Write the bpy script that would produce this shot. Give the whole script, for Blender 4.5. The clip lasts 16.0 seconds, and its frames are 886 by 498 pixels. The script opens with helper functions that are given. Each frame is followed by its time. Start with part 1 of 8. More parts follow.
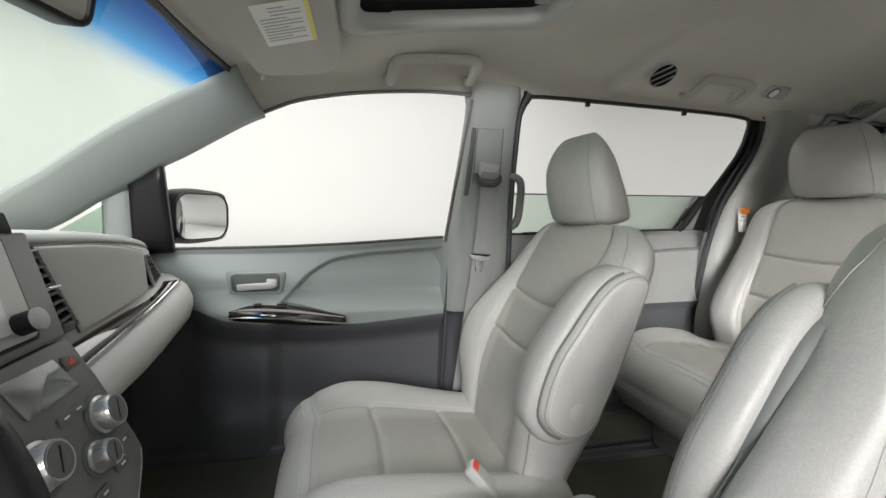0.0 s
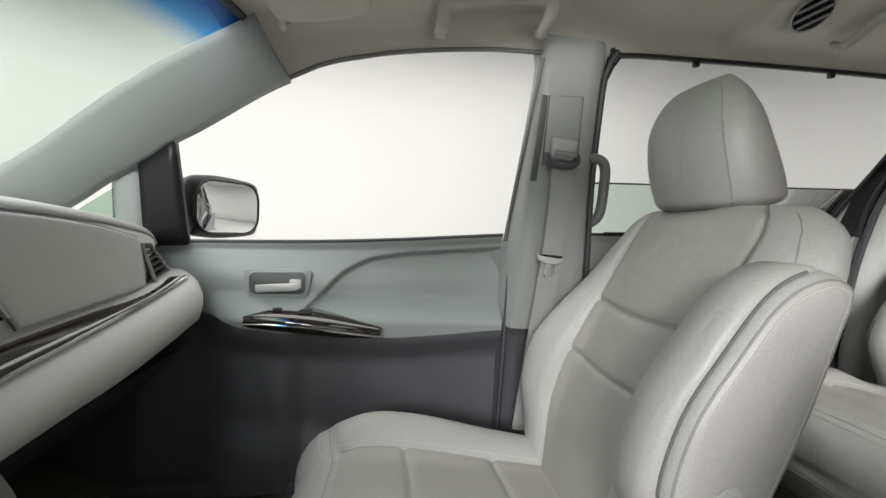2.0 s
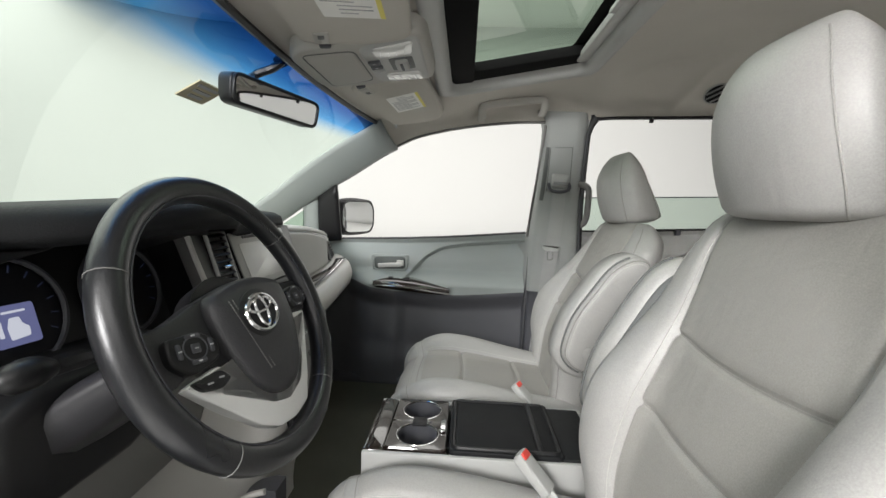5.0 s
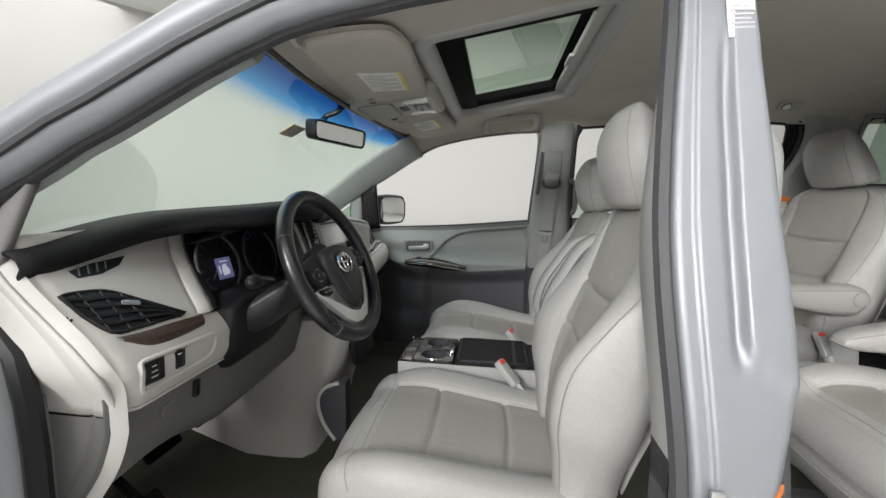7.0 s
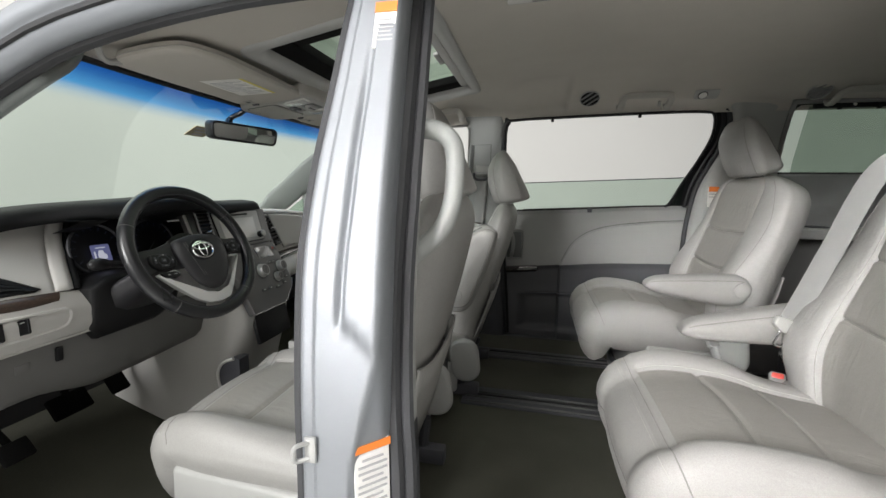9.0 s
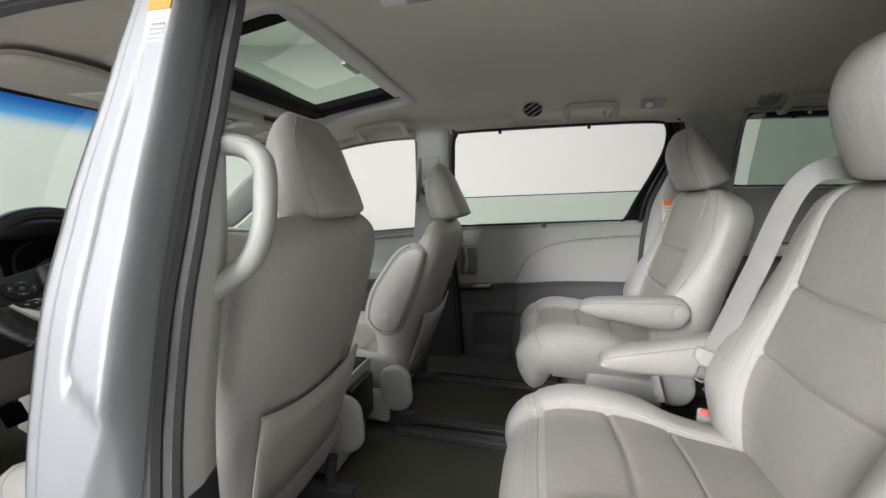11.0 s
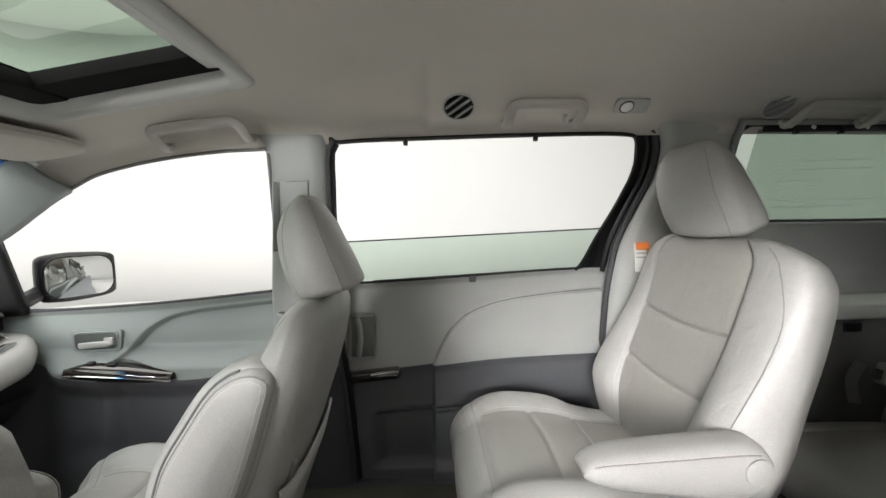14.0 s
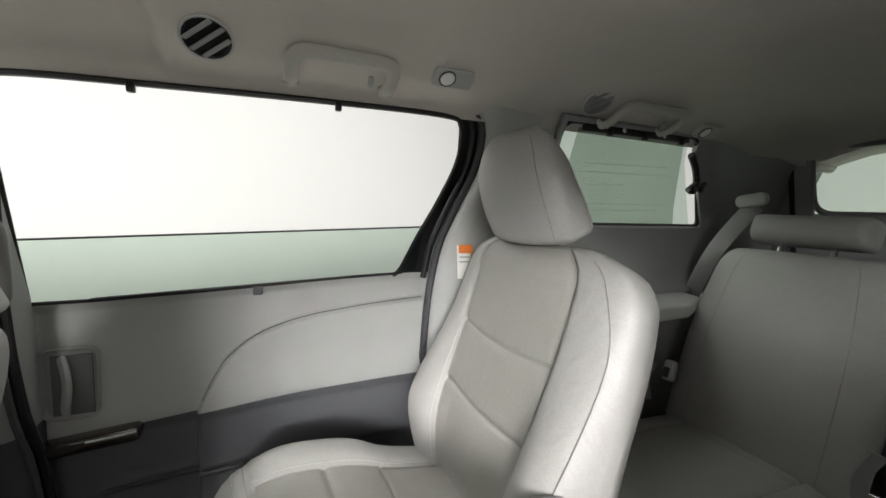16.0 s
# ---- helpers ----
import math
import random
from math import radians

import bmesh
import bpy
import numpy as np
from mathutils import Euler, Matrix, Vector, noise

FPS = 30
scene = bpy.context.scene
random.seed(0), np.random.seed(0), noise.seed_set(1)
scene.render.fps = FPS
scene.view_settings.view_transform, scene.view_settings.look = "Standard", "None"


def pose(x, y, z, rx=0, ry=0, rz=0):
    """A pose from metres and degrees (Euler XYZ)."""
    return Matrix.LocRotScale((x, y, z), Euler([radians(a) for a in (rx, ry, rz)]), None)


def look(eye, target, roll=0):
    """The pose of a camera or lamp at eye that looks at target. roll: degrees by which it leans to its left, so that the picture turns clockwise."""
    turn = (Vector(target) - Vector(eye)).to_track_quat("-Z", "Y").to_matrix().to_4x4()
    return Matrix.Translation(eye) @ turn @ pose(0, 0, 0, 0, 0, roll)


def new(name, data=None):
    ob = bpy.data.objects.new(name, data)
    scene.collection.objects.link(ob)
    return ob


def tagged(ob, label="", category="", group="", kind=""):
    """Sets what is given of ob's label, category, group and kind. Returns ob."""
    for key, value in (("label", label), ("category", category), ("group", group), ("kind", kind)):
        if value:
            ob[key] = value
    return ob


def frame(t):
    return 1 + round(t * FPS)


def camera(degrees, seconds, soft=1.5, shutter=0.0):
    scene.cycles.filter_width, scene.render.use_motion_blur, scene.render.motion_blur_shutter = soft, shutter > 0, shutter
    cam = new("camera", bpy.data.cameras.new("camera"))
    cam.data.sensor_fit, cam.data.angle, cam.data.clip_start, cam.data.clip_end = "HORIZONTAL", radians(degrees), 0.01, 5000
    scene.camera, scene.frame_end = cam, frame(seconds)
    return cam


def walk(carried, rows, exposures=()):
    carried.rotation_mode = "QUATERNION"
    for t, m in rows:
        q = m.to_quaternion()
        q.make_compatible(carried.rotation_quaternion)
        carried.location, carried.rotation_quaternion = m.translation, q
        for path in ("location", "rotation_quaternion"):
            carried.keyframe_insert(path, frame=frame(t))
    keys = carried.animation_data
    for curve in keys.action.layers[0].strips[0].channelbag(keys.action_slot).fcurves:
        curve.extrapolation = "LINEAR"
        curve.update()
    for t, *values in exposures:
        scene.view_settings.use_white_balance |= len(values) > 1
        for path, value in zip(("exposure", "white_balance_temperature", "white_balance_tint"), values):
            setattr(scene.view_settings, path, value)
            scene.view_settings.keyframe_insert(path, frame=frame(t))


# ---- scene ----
cam = camera(94.1, 16.0)
EXPOSURES = [(0, 0.10), (5.2, 0.06), (7.5, -0.50), (9.0, -0.36), (10.2, -0.34), (12.3, 0.08), (14.2, 0.28), (16, 0.20)]
PATH = [
    (0, (-0.438, -0.483, 1.189), (0.083, 1.439, 1.008), 2.5),
    (0.5, (-0.403, -0.393, 1.183), (0.057, 1.547, 1.018), 2.6),
    (1, (-0.383, -0.319, 1.156), (0.014, 1.634, 0.996), 2.6),
    (1.5, (-0.374, -0.262, 1.127), (-0.034, 1.703, 0.98), 2.8),
    (2, (-0.377, -0.242, 1.118), (-0.127, 1.739, 1.011), 3.1),
    (2.5, (-0.404, -0.318, 1.136), (-0.22, 1.671, 1.033), 3.3),
    (2.8, (-0.403, -0.379, 1.147), (-0.256, 1.613, 1.047), 3.4),
    (3, (-0.403, -0.425, 1.157), (-0.285, 1.569, 1.051), 3.5),
    (3.2, (-0.403, -0.476, 1.168), (-0.303, 1.519, 1.059), 3.4),
    (3.5, (-0.405, -0.561, 1.173), (-0.335, 1.434, 1.056), 3.2),
    (4, (-0.406, -0.688, 1.196), (-0.374, 1.305, 1.038), 2.6),
    (4.2, (-0.39, -0.731, 1.196), (-0.392, 1.262, 1.034), 2.6),
    (4.5, (-0.389, -0.799, 1.207), (-0.416, 1.193, 1.025), 2.2),
    (5, (-0.339, -0.919, 1.206), (-0.439, 1.068, 0.997), 2.1),
    (7.5, (-0.159, -1.38, 1.234), (-0.448, 0.58, 0.96), 0.8),
    (8, (-0.016, -1.376, 1.242), (-0.356, 0.572, 0.948), 0.6),
    (8.3, (0.085, -1.366, 1.234), (-0.286, 0.577, 0.939), 0.6),
    (8.5, (0.153, -1.362, 1.233), (-0.238, 0.577, 0.936), 0.6),
    (9, (0.28, -1.352, 1.232), (-0.144, 0.581, 0.94), 0.6),
    (9.5, (0.387, -1.349, 1.236), (-0.065, 0.58, 0.963), 0.5),
    (10, (0.503, -1.34, 1.241), (0.04, 0.588, 0.982), 0.4),
    (12.5, (0.527, -0.838, 1.296), (0.22, 1.128, 1.097), -0.4),
    (13, (0.461, -0.734, 1.322), (0.239, 1.245, 1.139), -0.6),
    (13.5, (0.412, -0.624, 1.335), (0.322, 1.366, 1.159), -1.0),
    (14, (0.411, -0.504, 1.34), (0.478, 1.488, 1.179), -0.7),
    (14.5, (0.435, -0.405, 1.344), (0.677, 1.575, 1.202), -0.0),
    (15, (0.47, -0.33, 1.358), (0.907, 1.614, 1.187), 0.8),
    (15.2, (0.491, -0.308, 1.357), (1.005, 1.617, 1.184), 1.0),
    (15.5, (0.527, -0.283, 1.358), (1.144, 1.61, 1.165), 1.4),
    (16, (0.58, -0.247, 1.351), (1.36, 1.583, 1.145), 1.8),
]
walk(cam, [(t, look(eye, target, roll)) for t, eye, target, roll in PATH], EXPOSURES)

# ---------------------------------------------------------------- light
world = bpy.data.worlds.new("studio_world")
scene.world = world
world.use_nodes = True
world.node_tree.nodes["Background"].inputs[0].default_value = (0.92, 0.96, 0.95, 1)
world.node_tree.nodes["Background"].inputs[1].default_value = 0.0


def area_lamp(name, at, target, size, size_y, watts, colour=(1, 0.98, 0.95), spread=180):
    data = bpy.data.lights.new(name, "AREA")
    data.shape, data.size, data.size_y, data.energy, data.color = "RECTANGLE", size, size_y, watts, colour
    data.spread = radians(spread)
    ob = new(name, data)
    ob.matrix_world = look(at, target)
    return ob


area_lamp("ceiling_softbox", (-1.9, 0.0, 4.15), (-1.9, 0.0, 0.0), 10.0, 10.0, 620)
area_lamp("key_softbox", (-0.72, -4.8, 2.35), (0.98, 0.55, 0.92), 0.9, 0.9, 4.6, (1, 0.99, 0.98), 20)
# unseen lamp, added on the left to brighten the front cabin
area_lamp("fill_softbox", (-1.6, -4.7, 2.65), (0.0, 0.2, 0.85), 1.4, 1.2, 272, (1, 0.99, 0.98))


# ---------------------------------------------------------------- materials
def material(name, colour, rough=0.5, metal=0.0, grain=400.0, bump=0.0, blotch=6.0, vary=0.06, specular=0.5, coat=0.0, rough_vary=0.0, stretch=(1, 1, 1), random=0.0):
    m = bpy.data.materials.new(name)
    m.use_nodes = True
    nt = m.node_tree
    bsdf = nt.nodes["Principled BSDF"]
    bsdf.inputs["Roughness"].default_value = rough
    bsdf.inputs["Metallic"].default_value = metal
    bsdf.inputs["Specular IOR Level"].default_value = specular
    bsdf.inputs["Coat Weight"].default_value = coat
    tc = nt.nodes.new("ShaderNodeTexCoord")
    mp = nt.nodes.new("ShaderNodeMapping")
    mp.inputs["Scale"].default_value = stretch
    nt.links.new(tc.outputs["Object"], mp.inputs["Vector"])
    big = nt.nodes.new("ShaderNodeTexNoise")
    big.inputs["Scale"].default_value, big.inputs["Detail"].default_value = blotch, 4
    fine = nt.nodes.new("ShaderNodeTexNoise")
    fine.inputs["Scale"].default_value, fine.inputs["Detail"].default_value = grain, 3
    for n in (big, fine):
        nt.links.new(mp.outputs["Vector"], n.inputs["Vector"])
    mix = nt.nodes.new("ShaderNodeMix")
    mix.data_type = "RGBA"
    low = tuple(c * (1 - vary) for c in colour)
    high = tuple(min(1, c * (1 + vary)) for c in colour)
    mix.inputs[6].default_value, mix.inputs[7].default_value = (*low, 1), (*high, 1)
    nt.links.new(big.outputs["Fac"], mix.inputs[0])
    mix2 = nt.nodes.new("ShaderNodeMix")
    mix2.data_type, mix2.blend_type = "RGBA", "OVERLAY"
    mix2.inputs[0].default_value = min(1.0, vary * 2.5)
    nt.links.new(mix.outputs[2], mix2.inputs[6])
    nt.links.new(fine.outputs["Fac"], mix2.inputs[7])
    nt.links.new(mix2.outputs[2], bsdf.inputs["Base Color"])
    if rough_vary:
        rr = nt.nodes.new("ShaderNodeMapRange")
        rr.inputs["To Min"].default_value, rr.inputs["To Max"].default_value = max(0.02, rough - rough_vary), min(1, rough + rough_vary)
        nt.links.new(big.outputs["Fac"], rr.inputs["Value"])
        nt.links.new(rr.outputs["Result"], bsdf.inputs["Roughness"])
    if bump:
        b = nt.nodes.new("ShaderNodeBump")
        b.inputs["Strength"].default_value, b.inputs["Distance"].default_value = bump, 0.002
        nt.links.new(fine.outputs["Fac"], b.inputs["Height"])
        nt.links.new(b.outputs["Normal"], bsdf.inputs["Normal"])
    return m


def glass(name, colour, rough=0.0, ior=1.35):
    """A thin sheet of tinted glass: light passes straight, some is mirrored."""
    m = bpy.data.materials.new(name)
    m.use_nodes = True
    nt = m.node_tree
    nt.nodes.remove(nt.nodes["Principled BSDF"])
    tr, gl, mx, fr = (nt.nodes.new("ShaderNode" + k) for k in ("BsdfTransparent", "BsdfGlossy", "MixShader", "Fresnel"))
    tr.inputs["Color"].default_value = (*colour, 1)
    gl.inputs["Roughness"].default_value = rough
    fr.inputs["IOR"].default_value = ior
    nt.links.new(fr.outputs[0], mx.inputs[0])
    nt.links.new(tr.outputs[0], mx.inputs[1])
    nt.links.new(gl.outputs[0], mx.inputs[2])
    nt.links.new(mx.outputs[0], nt.nodes["Material Output"].inputs[0])
    return m


def glowing(name, colour, strength):
    m = bpy.data.materials.new(name)
    m.use_nodes = True
    b = m.node_tree.nodes["Principled BSDF"]
    b.inputs["Base Color"].default_value = (0.02, 0.02, 0.03, 1)
    b.inputs["Emission Color"].default_value = (*colour, 1)
    b.inputs["Emission Strength"].default_value = strength
    return m


def leather_material(name, colour, rough, perforated=False):
    """Grained leather with fine creases and, for inserts, rows of small holes."""
    m = material(name, colour, rough, grain=520, bump=0.045, blotch=5, vary=0.09, rough_vary=0.12)
    nt = m.node_tree
    bsdf = nt.nodes["Principled BSDF"]
    tc = nt.nodes["Texture Coordinate"]
    crease = nt.nodes.new("ShaderNodeTexNoise")
    crease.inputs["Scale"].default_value, crease.inputs["Detail"].default_value, crease.inputs["Distortion"].default_value = 8, 3, 0.5
    nt.links.new(tc.outputs["Object"], crease.inputs["Vector"])
    b2 = nt.nodes.new("ShaderNodeBump")
    b2.inputs["Strength"].default_value, b2.inputs["Distance"].default_value = 0.22, 0.008
    nt.links.new(crease.outputs["Fac"], b2.inputs["Height"])
    nt.links.new(nt.nodes["Bump"].outputs["Normal"], b2.inputs["Normal"])
    wrinkle = nt.nodes.new("ShaderNodeTexNoise")
    wrinkle.inputs["Scale"].default_value, wrinkle.inputs["Detail"].default_value, wrinkle.inputs["Distortion"].default_value = 24, 2, 1.4
    nt.links.new(tc.outputs["Object"], wrinkle.inputs["Vector"])
    b3 = nt.nodes.new("ShaderNodeBump")
    b3.inputs["Strength"].default_value, b3.inputs["Distance"].default_value = 0.20, 0.004
    nt.links.new(wrinkle.outputs["Fac"], b3.inputs["Height"])
    nt.links.new(b2.outputs["Normal"], b3.inputs["Normal"])
    # long shallow creases, in patches where the hide has been sat on
    stretch = nt.nodes.new("ShaderNodeMapping")
    stretch.inputs["Scale"].default_value = (11, 34, 11)
    nt.links.new(tc.outputs["Object"], stretch.inputs["Vector"])
    fold = nt.nodes.new("ShaderNodeTexNoise")
    fold.inputs["Scale"].default_value, fold.inputs["Detail"].default_value, fold.inputs["Distortion"].default_value = 1.0, 1.5, 1.2
    nt.links.new(stretch.outputs["Vector"], fold.inputs["Vector"])
    where = nt.nodes.new("ShaderNodeTexNoise")
    where.inputs["Scale"].default_value = 3.5
    nt.links.new(tc.outputs["Object"], where.inputs["Vector"])
    gate = nt.nodes.new("ShaderNodeMapRange")
    gate.inputs["From Min"].default_value, gate.inputs["From Max"].default_value = 0.46, 0.66
    nt.links.new(where.outputs["Fac"], gate.inputs["Value"])
    amount = nt.nodes.new("ShaderNodeMath")
    amount.operation = "MULTIPLY"
    nt.links.new(fold.outputs["Fac"], amount.inputs[0])
    nt.links.new(gate.outputs["Result"], amount.inputs[1])
    b4 = nt.nodes.new("ShaderNodeBump")
    b4.inputs["Strength"].default_value, b4.inputs["Distance"].default_value = 0.20, 0.010
    nt.links.new(amount.outputs["Value"], b4.inputs["Height"])
    nt.links.new(b3.outputs["Normal"], b4.inputs["Normal"])
    nt.links.new(b4.outputs["Normal"], bsdf.inputs["Normal"])
    if perforated:
        vo = nt.nodes.new("ShaderNodeTexVoronoi")
        vo.inputs["Scale"].default_value, vo.inputs["Randomness"].default_value = 230, 0.15
        nt.links.new(tc.outputs["Object"], vo.inputs["Vector"])
        ramp = nt.nodes.new("ShaderNodeMapRange")
        ramp.inputs["From Min"].default_value, ramp.inputs["From Max"].default_value = 0.16, 0.26
        ramp.inputs["To Min"].default_value, ramp.inputs["To Max"].default_value = 0.35, 1.0
        nt.links.new(vo.outputs["Distance"], ramp.inputs["Value"])
        mul = nt.nodes.new("ShaderNodeMix")
        mul.data_type, mul.blend_type = "RGBA", "MULTIPLY"
        mul.inputs[0].default_value = 0.6
        old = bsdf.inputs["Base Color"].links[0].from_socket
        nt.links.new(old, mul.inputs[6])
        nt.links.new(ramp.outputs["Result"], mul.inputs[7])
        nt.links.new(mul.outputs[2], bsdf.inputs["Base Color"])
    return m


LEATHER = leather_material("grey_leather", (0.340, 0.334, 0.321), 0.46)
INSERT = leather_material("insert_leather", (0.296, 0.287, 0.266), 0.50)
SEAM = material("seam_thread", (0.245, 0.239, 0.226), 0.8)
THREAD = material("pale_thread", (0.43, 0.42, 0.40), 0.8)
TRIM = material("grey_trim_plastic", (0.40, 0.402, 0.39), 0.5, grain=900, bump=0.12, vary=0.03)
DOORTRIM = material("door_trim_vinyl", (0.275, 0.300, 0.291), 0.45, grain=700, bump=0.15, vary=0.03)
FASCIA = material("pale_dash_plastic", (0.56, 0.548, 0.525), 0.5, grain=800, bump=0.15, vary=0.03)
# mid grey; on knee and kick panels it carries shade over pale plastic
SHADEGREY = material("grey_and_shaded_plastic", (0.16, 0.157, 0.152), 0.6, grain=800, bump=0.15, vary=0.04)
# trim grey taken darker: the rear side trim's shade is in this colour
DIMTRIM = material("dimmed_grey_trim", (0.25, 0.253, 0.25), 0.55, grain=900, bump=0.12, vary=0.03)
OVERHEAD = material("warm_grey_roof_plastic", (0.40, 0.385, 0.355), 0.6, grain=900, bump=0.12, vary=0.03)
# door vinyl darkened: the handle recess's shade is put into the colour
WELLSHADE = material("shaded_handle_well", (0.075, 0.085, 0.082), 0.5, grain=700, bump=0.1, vary=0.04)
# dark tone drawn into recesses and gaps for their shade; also on key caps
RECESS = material("shaded_recess_plastic", (0.11, 0.115, 0.112), 0.55, grain=700, bump=0.1, vary=0.04)
DOORDARK = material("charcoal_door_vinyl", (0.092, 0.093, 0.102), 0.46, grain=800, bump=0.2, vary=0.05)
SLIDETRIM = material("neutral_door_vinyl", (0.31, 0.31, 0.302), 0.45, grain=700, bump=0.15, vary=0.03)
PILLAR = material("grey_green_pillar_trim", (0.285, 0.295, 0.285), 0.5, grain=900, bump=0.12, vary=0.03)
HEADUNIT = material("pale_satin_head_unit", (0.46, 0.453, 0.44), 0.38, metal=0.15, vary=0.03)
LCD = material("dark_display_glass", (0.34, 0.34, 0.34), 0.10, metal=0.7, vary=0.02)
WELL = material("matt_black_flock", (0.006, 0.006, 0.006), 0.9, specular=0.1, vary=0.2)
KNOB = material("satin_silver_knob", (0.52, 0.52, 0.51), 0.3, metal=0.8, vary=0.03)
DARK = material("charcoal_plastic", (0.060, 0.061, 0.070), 0.52, grain=800, bump=0.2, vary=0.05)
BLACK = material("black_plastic", (0.010, 0.010, 0.011), 0.4, grain=700, bump=0.1, vary=0.08, specular=0.35)
SOFTBLACK = material("soft_black_dash_skin", (0.011, 0.0115, 0.0125), 0.58, grain=500, bump=0.3, vary=0.08, specular=0.18)
COLUMN = material("column_cover_plastic", (0.030, 0.0295, 0.033), 0.42, grain=700, bump=0.15, vary=0.05)
RUBBER = material("grey_rubber_seal", (0.045, 0.046, 0.050), 0.6, grain=300, bump=0.1, vary=0.08)
FABRIC = material("headliner_fabric", (0.525, 0.498, 0.455), 0.95, grain=1200, bump=0.5, blotch=9, vary=0.05, specular=0.1)
CARPET = material("carpet_pile", (0.078, 0.078, 0.062), 0.95, grain=900, bump=1.0, blotch=7, vary=0.22, specular=0.1)
PAINT = material("silver_paint", (0.27, 0.284, 0.305), 0.56, metal=0.62, grain=1500, bump=0.02, vary=0.03, coat=0.06)
CHROME = material("chrome", (0.75, 0.75, 0.76), 0.12, metal=1.0, vary=0.02)
SATIN = material("satin_silver", (0.52, 0.52, 0.515), 0.33, metal=0.8, vary=0.03)
SPOKE = material("pale_silver_paint", (0.80, 0.80, 0.79), 0.42, metal=0.25, vary=0.03)
PIANO = material("dark_woodgrain_gloss", (0.016, 0.011, 0.009), 0.08, coat=1.0, grain=60, vary=0.5, stretch=(1, 6, 14))
WOOD = material("woodgrain", (0.060, 0.038, 0.028), 0.35, coat=0.5, grain=40, vary=0.45, stretch=(2, 3, 16))
LENS = material("clear_lamp_lens", (0.70, 0.70, 0.68), 0.14, vary=0.04, coat=0.6)
LABEL = material("white_label", (0.80, 0.79, 0.76), 0.6, vary=0.02)
ORANGE = material("orange_label", (0.85, 0.22, 0.03), 0.5, vary=0.03)
INK = material("label_ink", (0.42, 0.42, 0.43), 0.7)
STICKER = material("brown_sticker", (0.46, 0.41, 0.27), 0.7, vary=0.1)
YELLOW = material("yellow_label", (0.75, 0.66, 0.16), 0.6)
RED = material("red_button", (0.75, 0.08, 0.06), 0.4)
RAILMETAL = material("dull_dark_rail_metal", (0.13, 0.13, 0.13), 0.35, metal=0.7, vary=0.08)
WEBBING = material("seat_belt_webbing", (0.31, 0.312, 0.305), 0.6, grain=900, bump=0.4, vary=0.05, stretch=(1, 1, 6))
BUCKLE = material("buckle_plastic", (0.40, 0.40, 0.385), 0.4, vary=0.03)
WHEELSKIN = material("black_wheel_leather", (0.011, 0.0115, 0.0135), 0.30, grain=420, bump=0.12, vary=0.12, specular=0.65, rough_vary=0.08)
HUBSKIN = material("grained_black_airbag_skin", (0.026, 0.026, 0.0285), 0.42, grain=520, bump=0.25, vary=0.08)
SCREEN = material("grey_screen", (0.78, 0.76, 0.74), 0.18, vary=0.03, coat=0.4)
CENTRE = material("grey_centre_panel", (0.155, 0.152, 0.150), 0.38, metal=0.25, vary=0.03)
WALL = material("white_studio_wall", (0.635, 0.635, 0.627), 0.9, blotch=0.6, grain=60, bump=0.05, vary=0.02)
FLOORING = material("studio_floor_paint", (0.70, 0.70, 0.68), 0.6, blotch=1.0, grain=60, vary=0.04)
CLEAR = glass("side_glass", (0.66, 0.76, 0.69))
TINT = glass("windshield_glass", (0.80, 0.90, 0.85), ior=1.2)


def shade_band(m):
    """Blue tint that deepens with the pane's own "band" value."""
    nt = m.node_tree
    at, mx = nt.nodes.new("ShaderNodeAttribute"), nt.nodes.new("ShaderNodeMix")
    at.attribute_name, mx.data_type = "band", "RGBA"
    ramp = nt.nodes.new("ShaderNodeValToRGB")
    ramp.color_ramp.elements[0].position, ramp.color_ramp.elements[0].color = 0.0, (0.79, 0.89, 0.83, 1)
    ramp.color_ramp.elements[1].position, ramp.color_ramp.elements[1].color = 1.0, (0.012, 0.10, 0.42, 1)
    e = ramp.color_ramp.elements.new(0.45)
    e.color = (0.10, 0.42, 0.86, 1)
    nt.links.new(at.outputs["Fac"], ramp.inputs[0])
    nt.links.new(ramp.outputs[0], nt.nodes["Transparent BSDF"].inputs["Color"])


shade_band(TINT)
SUNGLASS = glass("sunroof_glass", (0.52, 0.66, 0.54))
MESHCLOTH = glass("sunshade_mesh", (0.50, 0.56, 0.51), 0.6)
MIRROR = material("mirror_glass", (0.85, 0.86, 0.86), 0.02, metal=1.0, vary=0.0)
GLOW = glowing("blue_display", (0.22, 0.24, 0.50), 0.46)
GLOWDIM = glowing("dim_blue_scale", (0.20, 0.28, 0.7), 0.03)
GLOWWHITE = glowing("white_display_mark", (0.85, 0.88, 1.0), 0.6)


# ---------------------------------------------------------------- mesh helpers
def lerp(a, b, t):
    return a + (b - a) * t


